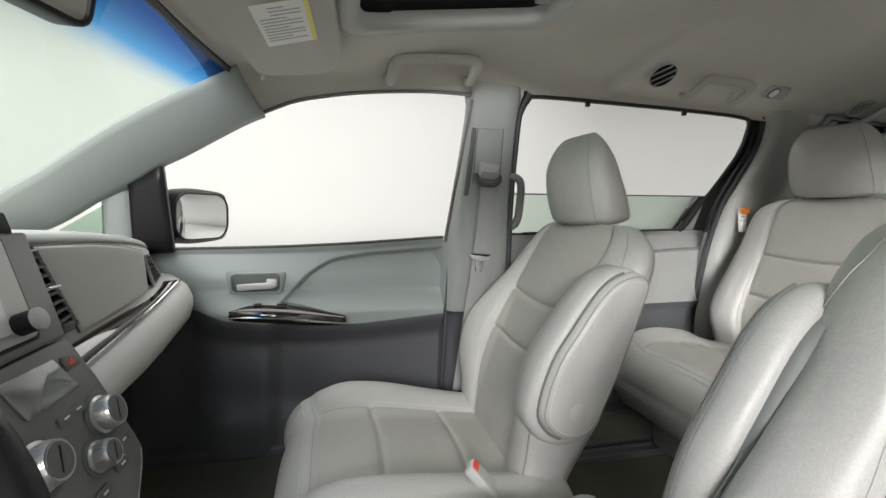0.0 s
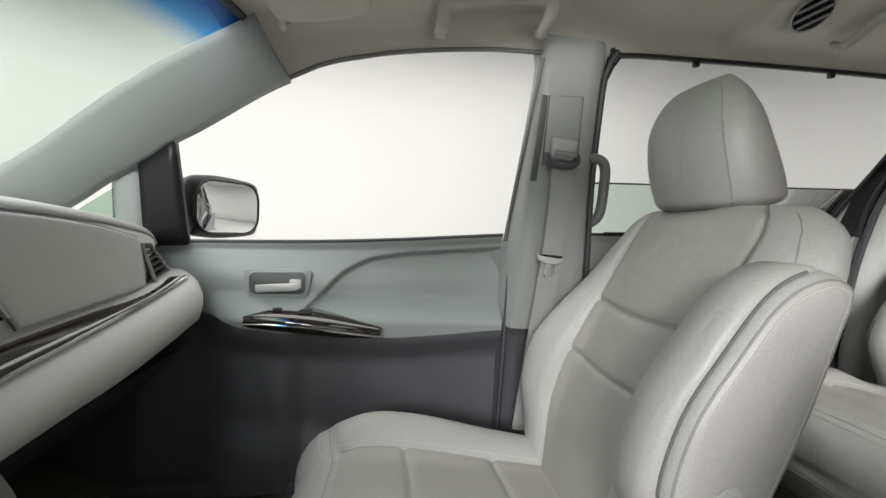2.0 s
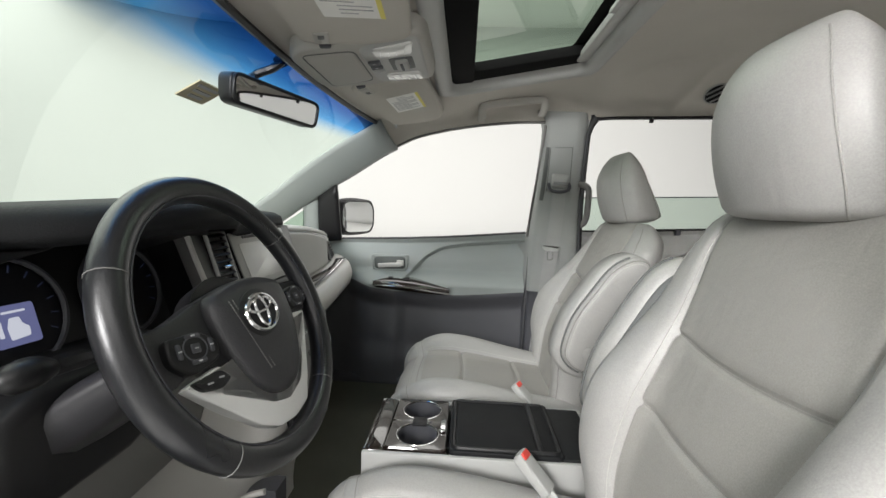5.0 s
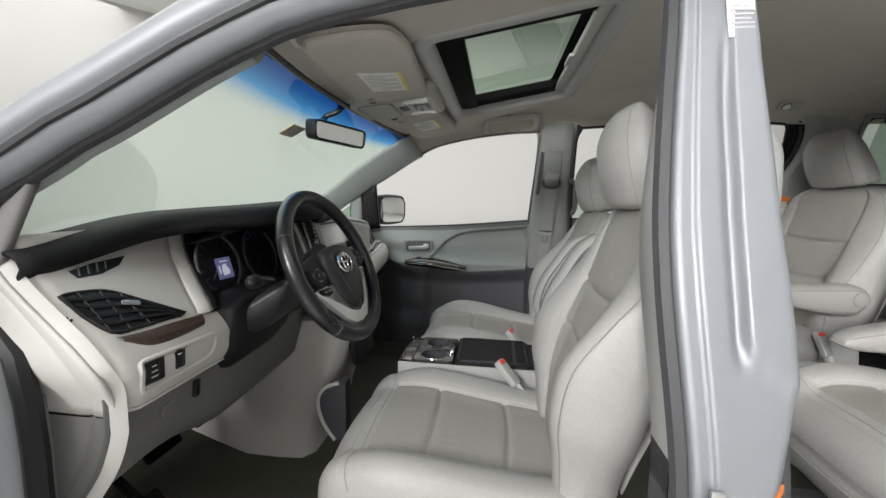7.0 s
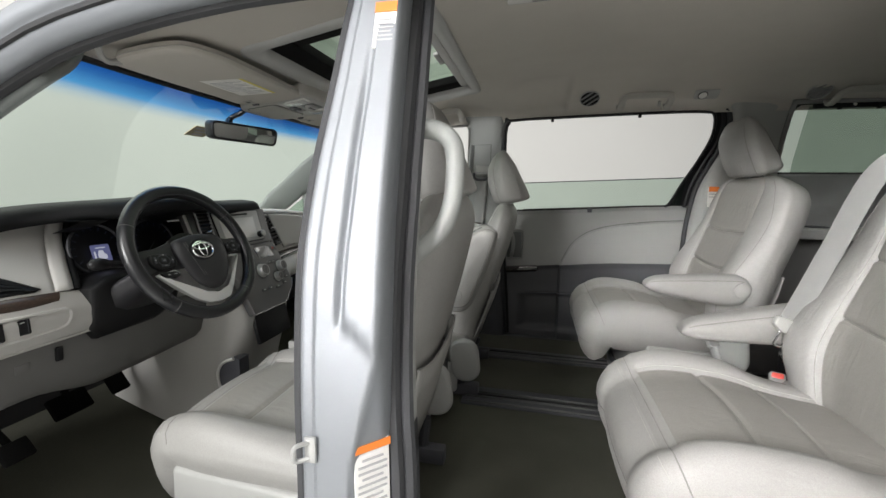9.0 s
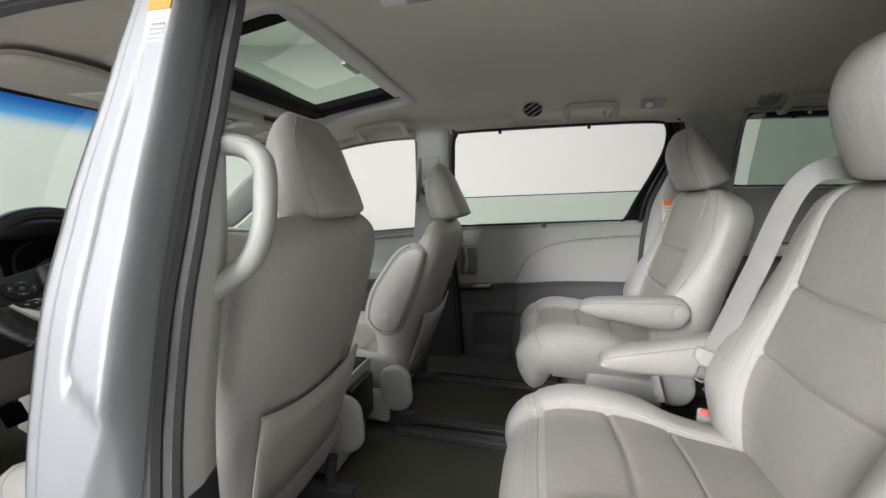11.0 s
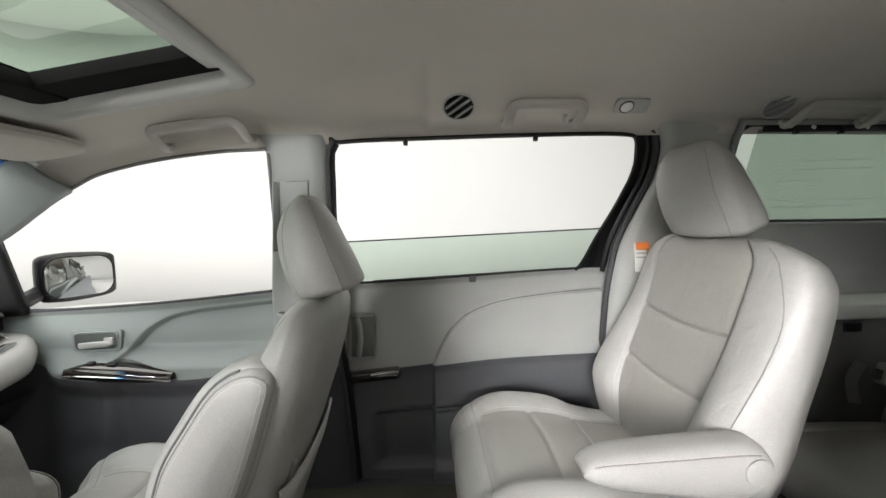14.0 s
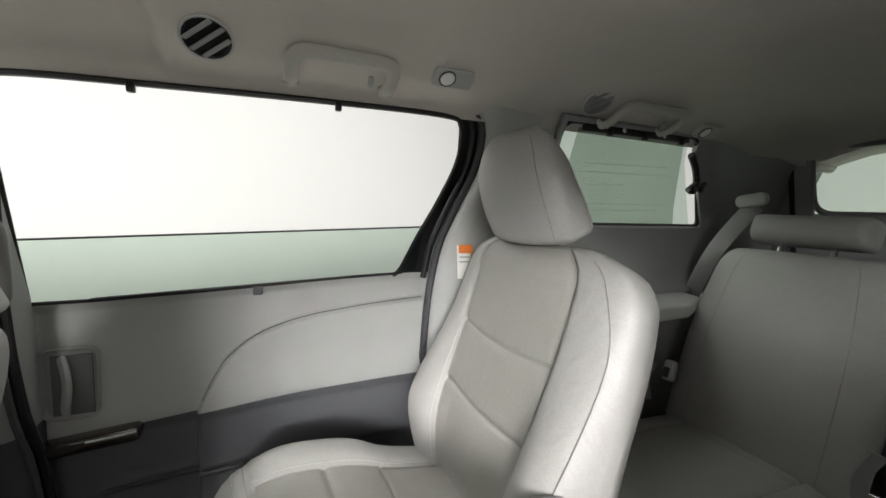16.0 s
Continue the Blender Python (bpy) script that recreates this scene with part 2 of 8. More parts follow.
def curve_at(points, x):
    """Value at x on a smooth curve through sorted (x, v...) rows; v may be a tuple."""
    xs = [p[0] for p in points]
    if x <= xs[0]:
        i, t = 0, 0.0
    elif x >= xs[-1]:
        i, t = len(xs) - 2, 1.0
    else:
        i = max(k for k in range(len(xs) - 1) if xs[k] <= x)
        t = (x - xs[i]) / (xs[i + 1] - xs[i])
    out = []
    for c in range(1, len(points[0])):
        p0, p1 = points[max(i - 1, 0)][c], points[i][c]
        p2, p3 = points[i + 1][c], points[min(i + 2, len(xs) - 1)][c]
        d0, d1 = (p2 - p0) / 2 if i > 0 else p2 - p1, (p3 - p1) / 2 if i + 2 < len(xs) else p2 - p1
        t2, t3 = t * t, t * t * t
        out.append((2 * t3 - 3 * t2 + 1) * p1 + (t3 - 2 * t2 + t) * d0 + (3 * t2 - 2 * t3) * p2 + (t3 - t2) * d1)
    return out[0] if len(out) == 1 else tuple(out)


def smooth(a, b, x):
    t = min(1.0, max(0.0, (x - a) / (b - a)))
    return t * t * (3 - 2 * t)


def link(name, data, mat, parent=None, label="", flat=False):
    ob = new(name, data)
    if mat:
        data.materials.append(mat)
    if not flat:
        data.shade_smooth()
    if parent:
        ob.parent = parent
        if parent.data is None:
            ob.matrix_parent_inverse = Matrix.Translation(-parent.location)
    if label:
        ob["label"] = label
    return ob


def mesh_of(name, verts, faces):
    me = bpy.data.meshes.new(name)
    me.from_pydata([tuple(v) for v in verts], [], faces)
    me.update()
    return me


def part(name, bm, mat, parent=None, label="", sharp=40):
    bmesh.ops.recalc_face_normals(bm, faces=bm.faces)
    me = bpy.data.meshes.new(name)
    bm.to_mesh(me)
    bm.free()
    ob = link(name, me, mat, parent, label)
    me.set_sharp_from_angle(angle=radians(sharp))
    return ob


def thing(name, label, category, group="", at=(0, 0, 0), kind=""):
    ob = new(name)
    ob.empty_display_size = 0.05
    ob.location = at
    return tagged(ob, label, category, group, kind)


def sheet(name, rows, mat, parent=None, label="", thick=0.0, keep=None, close=False, flat=False, offset=-1.0):
    """A surface through a grid of points; keep(i, j) leaves faces out; thick gives it depth."""
    n = len(rows[0])
    verts = [p for r in rows for p in r]
    faces = []
    for i in range(len(rows) - 1):
        for j in range(n if close else n - 1):
            if keep and not keep(i, j):
                continue
            k = (j + 1) % n
            faces.append((i * n + j, i * n + k, (i + 1) * n + k, (i + 1) * n + j))
    me = mesh_of(name, verts, faces)
    ob = link(name, me, mat, parent, label, flat)
    if thick:
        s = ob.modifiers.new("depth", "SOLIDIFY")
        s.thickness, s.offset = thick, offset
    return ob


def box_bm(size, at=(0, 0, 0), turn=(0, 0, 0), bevel=0.004, seg=2, bm=None, shape=None):
    """A rounded block; shape(co) may push its corners about before it is turned."""
    b = bmesh.new()
    bmesh.ops.create_cube(b, size=1.0)
    for v in b.verts:
        v.co = Vector((v.co.x * size[0], v.co.y * size[1], v.co.z * size[2]))
        if shape:
            v.co = Vector(shape(v.co))
    if bevel:
        bmesh.ops.bevel(b, geom=list(b.edges) + list(b.verts), offset=bevel, segments=seg, affect="EDGES", profile=0.5)
    m = pose(*at, *turn)
    for v in b.verts:
        v.co = m @ v.co
    if bm is None:
        return b
    me = bpy.data.meshes.new("tmp")
    b.to_mesh(me)
    b.free()
    bm.from_mesh(me)
    bpy.data.meshes.remove(me)
    return bm


def prism_bm(outline, depth, m=None, bevel=0.003, seg=2):
    """An outline in x, y raised by depth along z, with rounded rims, set by the pose m."""
    b = bmesh.new()
    vs = [b.verts.new((x, y, 0)) for x, y in outline]
    f = b.faces.new(vs)
    r = bmesh.ops.extrude_face_region(b, geom=[f])
    top = [e for e in r["geom"] if isinstance(e, bmesh.types.BMVert)]
    for v in top:
        v.co.z += depth
    if bevel:
        ed = [e for e in b.edges if abs(e.verts[0].co.z - e.verts[1].co.z) < 1e-6]
        bmesh.ops.bevel(b, geom=ed, offset=bevel, segments=seg, affect="EDGES", profile=0.5)
    if m is not None:
        for v in b.verts:
            v.co = m @ v.co
    return b


def rounded(w, h, r, n=5, cx=0.0, cy=0.0):
    out = []
    for sx, sy, a0 in ((1, 1, 0), (-1, 1, 90), (-1, -1, 180), (1, -1, 270)):
        for k in range(n + 1):
            a = radians(a0 + 90 * k / n)
            out.append((cx + sx * (w / 2 - r) + r * math.cos(a), cy + sy * (h / 2 - r) + r * math.sin(a)))
    return out


def smooth_line(points, n=6, closed=False):
    """Points of a smooth line through the given ones."""
    pts = [Vector(p) for p in points]
    out = []
    m = len(pts)
    for i in range(m if closed else m - 1):
        p1, p2 = pts[i], pts[(i + 1) % m]
        p0 = pts[i - 1] if (i > 0 or closed) else p1
        p3 = pts[(i + 2) % m] if (i + 2 < m or closed) else p2
        for k in range(n):
            t = k / n
            out.append(0.5 * (2 * p1 + (p2 - p0) * t + (2 * p0 - 5 * p1 + 4 * p2 - p3) * t * t + (3 * p1 - p0 - 3 * p2 + p3) * t ** 3))
    if not closed:
        out.append(pts[-1])
    return out


def tube_bm(points, radius, sides=8, closed=False, flat=1.0, up=None, bm=None):
    """A round (or, with flat, oval) bar along points; radius may be a list."""
    b = bm or bmesh.new()
    pts = [Vector(p) for p in points]
    m = len(pts)
    rings = []
    ref = Vector(up) if up else None
    normal = None
    for i, p in enumerate(pts):
        a = pts[i - 1] if (i > 0 or closed) else p
        c = pts[(i + 1) % m] if (i + 1 < m or closed) else p
        t = (c - a).normalized()
        if ref is not None:
            n1 = (ref - t * ref.dot(t)).normalized()
        elif normal is None:
            n1 = t.orthogonal().normalized()
        else:
            n1 = (normal - t * normal.dot(t)).normalized()
        normal = n1
        n2 = t.cross(n1)
        r = radius[i] if isinstance(radius, (list, tuple)) else radius
        rings.append([b.verts.new(p + n1 * r * flat * math.cos(2 * math.pi * k / sides) + n2 * r * math.sin(2 * math.pi * k / sides)) for k in range(sides)])
    for i in range(m if closed else m - 1):
        r0, r1 = rings[i], rings[(i + 1) % m]
        for k in range(sides):
            b.faces.new((r0[k], r0[(k + 1) % sides], r1[(k + 1) % sides], r1[k]))
    if not closed:
        b.faces.new(rings[0][::-1])
        b.faces.new(rings[-1])
    return b


def lathe_bm(profile, steps=28, m=None):
    """A turned shape round z from (radius, height) rows."""
    b = bmesh.new()
    rings = [[b.verts.new((r * math.cos(2 * math.pi * k / steps), r * math.sin(2 * math.pi * k / steps), z)) for k in range(steps)] for r, z in profile]
    for r0, r1 in zip(rings, rings[1:]):
        for k in range(steps):
            b.faces.new((r0[k], r0[(k + 1) % steps], r1[(k + 1) % steps], r1[k]))
    b.faces.new(rings[0][::-1])
    b.faces.new(rings[-1])
    if m is not None:
        for v in b.verts:
            v.co = m @ v.co
    return b


def basis(at, xaxis, yaxis):
    """A pose with given x and y axes; z points out of the face."""
    x = Vector(xaxis).normalized()
    z = x.cross(Vector(yaxis)).normalized()
    y = z.cross(x)
    return Matrix(((x.x, y.x, z.x, at[0]), (x.y, y.y, z.y, at[1]), (x.z, y.z, z.z, at[2]), (0, 0, 0, 1)))


# upholstered pads: a soft body along a line, with bolsters, an insert and seams
def pad(name, parent, line, half, front, back, wide=(0, 1, 0), steps=44, bolster=0.0, seam=None, cross=(), power=3.0, ends=(0.12, 0.12),
        mat=None, insert=None, label="", seam_from=0.0, seam_to=1.0, back_power=None, bulge=0.0, full=(), bows=(), taper=0.28):
    """line: rows (s, x, y, z, nx, ny, nz) of the middle and the front's direction; half, front, back: rows (s, size)."""
    mat = mat or LEATHER
    wide = Vector(wide)
    fs = seam[len(seam) // 2][1] if isinstance(seam, (list, tuple)) else seam or 0.6
    def fs_at(s):
        return curve_at(seam, s) if isinstance(seam, (list, tuple)) else fs
    def raise_at(s):
        return curve_at(bolster, s) if isinstance(bolster, (list, tuple)) else bolster
    near = [fs + d for d in (-0.07, -0.035, -0.015, 0.0, 0.015, 0.035, 0.07)] if seam else [0.5, 0.6, 0.7]
    pos = sorted(set([0.0, 0.12, 0.25, 0.4] + [v for v in near if v < 0.93] + [0.8, 0.88, 0.94, 0.975, 0.992, 1.0]))
    f_front = [-v for v in reversed(pos[1:])] + pos
    f_back = [0.9, 0.6, 0.2, -0.2, -0.6, -0.9]
    def point(s, f, face):
        k0, s0 = fs_at(s), s
        if face > 0:
            a = abs(f)
            a = a * k0 / fs if a <= fs else k0 + (a - fs) * (1 - k0) / (1 - fs)
            f = math.copysign(a, f)
            for c, bow in zip(cross, bows):
                s -= bow * math.exp(-(((s0 - c) / 0.08) ** 2)) * max(0.0, 1 - (f / k0) ** 2)
        row = curve_at(line, s)
        o, n = Vector(row[:3]), Vector(row[3:]).normalized()
        k = 1.0
        if s < ends[0]:
            k = max(0.0, 1 - (1 - s / ends[0]) ** 2.6) ** (1 / 2.6)
        elif s > 1 - ends[1]:
            k = max(0.0, 1 - (1 - (1 - s) / ends[1]) ** 2.6) ** (1 / 2.6)
        kw = 1 - taper + taper * k
        w = curve_at(half, s) * kw
        pw = curve_at(power, s) if isinstance(power, list) and face > 0 else back_power or power if face < 0 else power
        prof = max(0.0, 1 - abs(f) ** pw) ** (1 / pw)
        if face > 0:
            d = curve_at(front, s) * k * prof
            if bolster:
                d += raise_at(s) * k * (smooth(k0 - 0.10, k0 + 0.2, abs(f)) - smooth(0.92, 1.0, abs(f))) * prof ** 0.3
            if bulge:
                d += bulge * k * (1 - (f / k0) ** 2 if abs(f) < k0 else 0)
            if seam and seam_from <= s0 <= seam_to:
                d -= 0.0065 * math.exp(-(((abs(f) - k0) / 0.022) ** 2))
                d += 0.0035 * math.exp(-(((abs(f) - k0 - 0.055) / 0.03) ** 2))
            for c in cross:
                if abs(f) < k0 + 0.01:
                    d -= 0.0065 * math.exp(-(((s0 - c) / 0.010) ** 2))
            for c in full:
                d -= 0.006 * prof * math.exp(-(((s0 - c) / 0.010) ** 2))
        else:
            d = -curve_at(back, s) * k * prof
        return o + wide * (w * f) + n * d
    ss = sorted(set([i / steps for i in range(steps + 1)] + [0.008, 0.992] + [c + d for c in tuple(cross) + tuple(full) for d in (-0.012, -0.005, 0, 0.005, 0.012)]))
    rows = [[point(s, f, 1) for f in f_front] + [point(s, f, -1) for f in f_back] for s in ss]
    nf = len(f_front)
    def inside(i, j):
        return insert is not None and j < nf - 1 and abs(f_front[j] + f_front[j + 1]) / 2 < fs and seam_from <= (ss[i] + ss[i + 1]) / 2 <= seam_to
    ob = sheet(name, rows, mat, parent, label, keep=lambda i, j: not inside(i, j), close=True)
    me = ob.data
    bm = bmesh.new()
    bm.from_mesh(me)
    bm.verts.ensure_lookup_table()
    nr = len(rows[0])
    bm.faces.new([bm.verts[k] for k in range(nr)])
    bm.faces.new([bm.verts[(len(rows) - 1) * nr + k] for k in range(nr)])
    bmesh.ops.recalc_face_normals(bm, faces=bm.faces)
    loose = [v for v in bm.verts if not v.link_faces]
    bmesh.ops.delete(bm, geom=loose, context="VERTS")
    bm.to_mesh(me)
    bm.free()
    me.shade_smooth()
    if insert is not None:
        a = [i for i, s in enumerate(ss) if s >= seam_from - 1e-6]
        b2 = [i for i, s in enumerate(ss) if s <= seam_to + 1e-6]
        cols = [j for j in range(nf) if abs(f_front[j]) <= fs + 1e-6]
        sheet(name + "_insert", [[rows[i][j] for j in cols] for i in range(a[0], b2[-1] + 1)], insert, parent)
    if seam:
        for sg in (-1, 1):
            line_pts = []
            for s in ss:
                if seam_from <= s <= seam_to and 0.03 < s < 0.97:
                    line_pts.append(point(s, fs * sg, 1))
            part("seam", tube_bm(line_pts, 0.0012, 5), SEAM, parent)
            stitch = [point(s, (fs + 0.022) * sg, 1) for s in ss if seam_from <= s <= seam_to and 0.04 < s < 0.96]
            part("stitching", tube_bm(stitch, 0.0009, 4), THREAD, parent)
        for c in cross:
            part("seam", tube_bm([point(c, f, 1) for f in f_front if abs(f) <= fs], 0.0012, 5), SEAM, parent)
    for c in full:
        part("seam", tube_bm([point(c, f, 1) for f in f_front if abs(f) <= 0.98], 0.0012, 5), SEAM, parent)
        part("stitching", tube_bm([point(c + 0.016, f, 1) for f in f_front if abs(f) <= 0.96], 0.0008, 4), THREAD, parent)
    return ob, point


def smooth_rect(loop, r=0.04, n=4):
    """Rounds the corners of a polygon of (a, b) rows."""
    out = []
    m = len(loop)
    for i in range(m):
        p, a, b = Vector(loop[i]), Vector(loop[i - 1]), Vector(loop[(i + 1) % m])
        u, v = (a - p).normalized() * r, (b - p).normalized() * r
        for k in range(n + 1):
            t = k / n
            q = (p + u) * (1 - t) ** 2 + p * 2 * t * (1 - t) + (p + v) * t * t
            out.append((q.x, q.y))
    return out




# ---------------------------------------------------------------- studio
def room():
    x0, x1, y0, y1, h = -7.0, 7.5, -6.5, 6.5, 4.2
    def slab(name, size, at, mat, label):
        ob = part(name, box_bm(size, at, bevel=0), mat)
        return tagged(ob, label, name.split("_")[0], kind="structure")
    slab("ground", (x1 - x0 + 0.6, y1 - y0 + 0.6, 0.2), ((x0 + x1) / 2, 0, -0.1), FLOORING, "pale grey painted studio floor under the van")
    slab("ceiling", (x1 - x0 + 0.6, y1 - y0 + 0.6, 0.2), ((x0 + x1) / 2, 0, h + 0.1), WALL, "white studio ceiling above the van")
    # one curved backdrop wall round the van
    plan = []
    r = 3.0
    for cx, cy, a0 in ((x1 - r, y1 - r, 0), (x0 + r, y1 - r, 90), (x0 + r, y0 + r, 180), (x1 - r, y0 + r, 270)):
        for k in range(13):
            a = radians(a0 + 90 * k / 12)
            plan.append((cx + r * math.cos(a), cy + r * math.sin(a)))
    rows = [[Vector((x, y, z)) for x, y in plan] for z in (-0.05, 1.0, 2.5, h + 0.05)]
    ob = sheet("wall_round", rows, WALL, close=True, thick=0.15, offset=-1.0)
    tagged(ob, "smooth curved white studio wall round the van", "wall", kind="structure")


room()

# ---------------------------------------------------------------- van shell
FLOOR_Z = 0.40
# roof rail on the right: x, y, z
RAIL = [(-1.24, 0.845, 1.085), (-1.16, 0.832, 1.115), (-1.03, 0.806, 1.195), (-0.88, 0.779, 1.288), (-0.60, 0.736, 1.443), (-0.425, 0.72, 1.499), (-0.2, 0.712, 1.53), (-0.05, 0.71, 1.538),
        (0.13, 0.726, 1.556), (0.70, 0.725, 1.574), (1.03, 0.72, 1.574), (1.28, 0.668, 1.566), (1.80, 0.668, 1.562), (2.25, 0.62, 1.55), (2.46, 0.60, 1.54)]
ROOF = [(-0.80, 1.512), (-0.68, 1.528), (-0.40, 1.562), (0.0, 1.635), (0.5, 1.668), (1.3, 1.662), (1.9, 1.635), (2.46, 1.585)]
SUN_X0, SUN_X1, SUN_Y = -0.40, 0.008, 0.41


def roof_z(x, y):
    z = curve_at(ROOF, x) - lerp(0.018, 0.085, smooth(-0.1, 0.3, x)) * (abs(y) / 0.70) ** 3
    # soft dish round the sunroof and raised duct over the side windows
    z += 0.012 * smooth(0.10, 0.28, x) * smooth(0.62, 0.48, abs(y)) * smooth(0.30, 0.46, abs(y))
    z += 0.026 * smooth(0.14, 0.26, x) * smooth(0.415, 0.392, x) * smooth(0.30, 0.50, abs(y))
    return z


def headliner():
    xs = sorted(set([-0.74, -0.70, -0.66, -0.62, -0.56, -0.5, -0.45, -0.42, SUN_X0, -0.33, -0.2, -0.08, SUN_X1, 0.04, 0.08, -0.315, -0.30, -0.285, -0.10, -0.06, -0.045, -0.03, 0.395, 0.405, 0.415, 0.425, 0.44] + [0.12 + 0.06 * i for i in range(40)]))
    ys = [0.0, 0.1, 0.2, 0.3, 0.37, SUN_Y, 0.45, 0.50, 0.55, 0.59, 0.62]
    rows = []
    for x in xs:
        ry, rz = curve_at(RAIL, x)[0], curve_at(RAIL, x)[1] - 0.004
        half = [(y, roof_z(x, y)) for y in ys]
        p0 = Vector((0.62, roof_z(x, 0.62)))
        c = Vector((ry - 0.004, p0.y - 0.004))
        p2 = Vector((ry, rz))
        for k in range(1, 7):
            t = k / 6
            q = p0 * (1 - t) ** 2 + c * 2 * t * (1 - t) + p2 * t * t
            hollow = 0.016 * smooth(-0.325, -0.29, x) * smooth(-0.025, -0.06, x) * math.sin(math.pi * min(1, t * 1.25)) if t < 0.8 else 0.0
            half.append((q.x + hollow * 0.6, q.y + hollow * 0.8))
        rows.append([Vector((x, -y, z)) for y, z in reversed(half[1:])] + [Vector((x, y, z)) for y, z in half])
    def keep(i, j):
        yy = (rows[i][j].y + rows[i][j + 1].y) / 2
        xx = (xs[i] + xs[i + 1]) / 2
        return not (SUN_X0 < xx < SUN_X1 and abs(yy) < SUN_Y)
    ob = sheet("headliner", rows, FABRIC, keep=keep, thick=0.012, offset=-1.0)
    return tagged(ob, "warm grey woven fabric headliner with a sunroof opening", "headliner", kind="structure")


headliner()


def sunroof():
    top = thing("sunroof", "tinted glass sunroof with pale trim frame, shade slid back", "sunroof", at=(-0.2, 0, 1.6))
    # trim frame round the opening
    ring = []
    n = 10
    x0, x1, y1, r = SUN_X0 - 0.004, SUN_X1 + 0.004, SUN_Y + 0.004, 0.045
    for cx, cy, a0 in ((x1 - r, y1 - r, 0), (x0 + r, y1 - r, 90), (x0 + r, -y1 + r, 180), (x1 - r, -y1 + r, 270)):
        for k in range(n + 1):
            a = radians(a0 + 90 * k / n)
            ring.append((cx + r * math.cos(a), cy + r * math.sin(a)))
    rows = []
    for out, up in ((0.036, 0.004), (0.034, -0.004), (0.024, -0.007), (0.004, -0.007), (-0.008, 0.004), (-0.010, 0.022), (-0.011, 0.034)):
        row = []
        for i, (x, y) in enumerate(ring):
            cx, cy = (x0 + x1) / 2, 0
            sx, sy = ((x1 - x0) / 2 + out) / ((x1 - x0) / 2), (y1 + out) / y1
            px, py = cx + (x - cx) * sx, y * sy
            row.append(Vector((px, py, roof_z(px, py) + up)))
        rows.append(row)
    sheet("trim_frame", rows, TRIM, top, "pale grey moulded frame", close=True)
    rows = []
    for out, up in ((-0.010, 0.030), (-0.014, 0.046), (-0.034, 0.050), (-0.060, 0.052)):
        row = []
        for x, y in ring:
            cx = (x0 + x1) / 2
            px, py = cx + (x - cx) * ((x1 - x0) / 2 + out) / ((x1 - x0) / 2), y * (y1 + out) / y1
            row.append(Vector((px, py, roof_z(px, py) + up)))
        rows.append(row)
    sheet("inner_well", rows, WELL, top, "black sunroof well", close=True)
    zt = 0.044
    def zz(x, y):
        return roof_z(x, y * 0.6) + zt
    # black inner rails and cross bars
    part("side_rail", box_bm((0.40, 0.085, 0.03), (-0.2, 0.362, zz(-0.2, 0.37) - 0.012), (0, -10.5, 0), 0.006), WELL, top, "black slide rail")
    part("side_rail", box_bm((0.40, 0.085, 0.03), (-0.2, -0.362, zz(-0.2, 0.37) - 0.012), (0, -10.5, 0), 0.006), WELL, top, "black slide rail")
    part("front_bar", box_bm((0.070, 0.80, 0.03), (-0.365, 0, zz(-0.375, 0.2) - 0.014), (0, -8, 0), 0.006), WELL, top, "black front frame bar")
    part("deflector", box_bm((0.012, 0.60, 0.012), (-0.345, 0, zz(-0.345, 0.2) - 0.020), (0, 0, 0), 0.003), RUBBER, top)
    part("shade_panel", box_bm((0.034, 0.74, 0.02), (-0.014, 0, zz(-0.014, 0.2) - 0.026), (0, -6, 0), 0.006), BUCKLE, top, "edge of the slid-back fabric shade")
    part("shade_pull", box_bm((0.016, 0.10, 0.010), (-0.036, 0, zz(-0.03, 0.1) - 0.034), (0, -6, 0), 0.003), TRIM, top)
    rows = [[Vector((x, y, zz(x, y) + 0.018)) for y in np.linspace(-0.43, 0.43, 9)] for x in np.linspace(-0.43, 0.03, 9)]
    g = sheet("glass_panel", rows, SUNGLASS, top, "green tinted glass")
    g.visible_shadow = False


sunroof()


def mirror_y(p):
    return Vector((p[0], -p[1], p[2]))


def door_belt(x):
    return curve_at([(-1.0, 1.036), (-0.86, 1.047), (-0.48, 1.066), (-0.075, 1.102)], x)


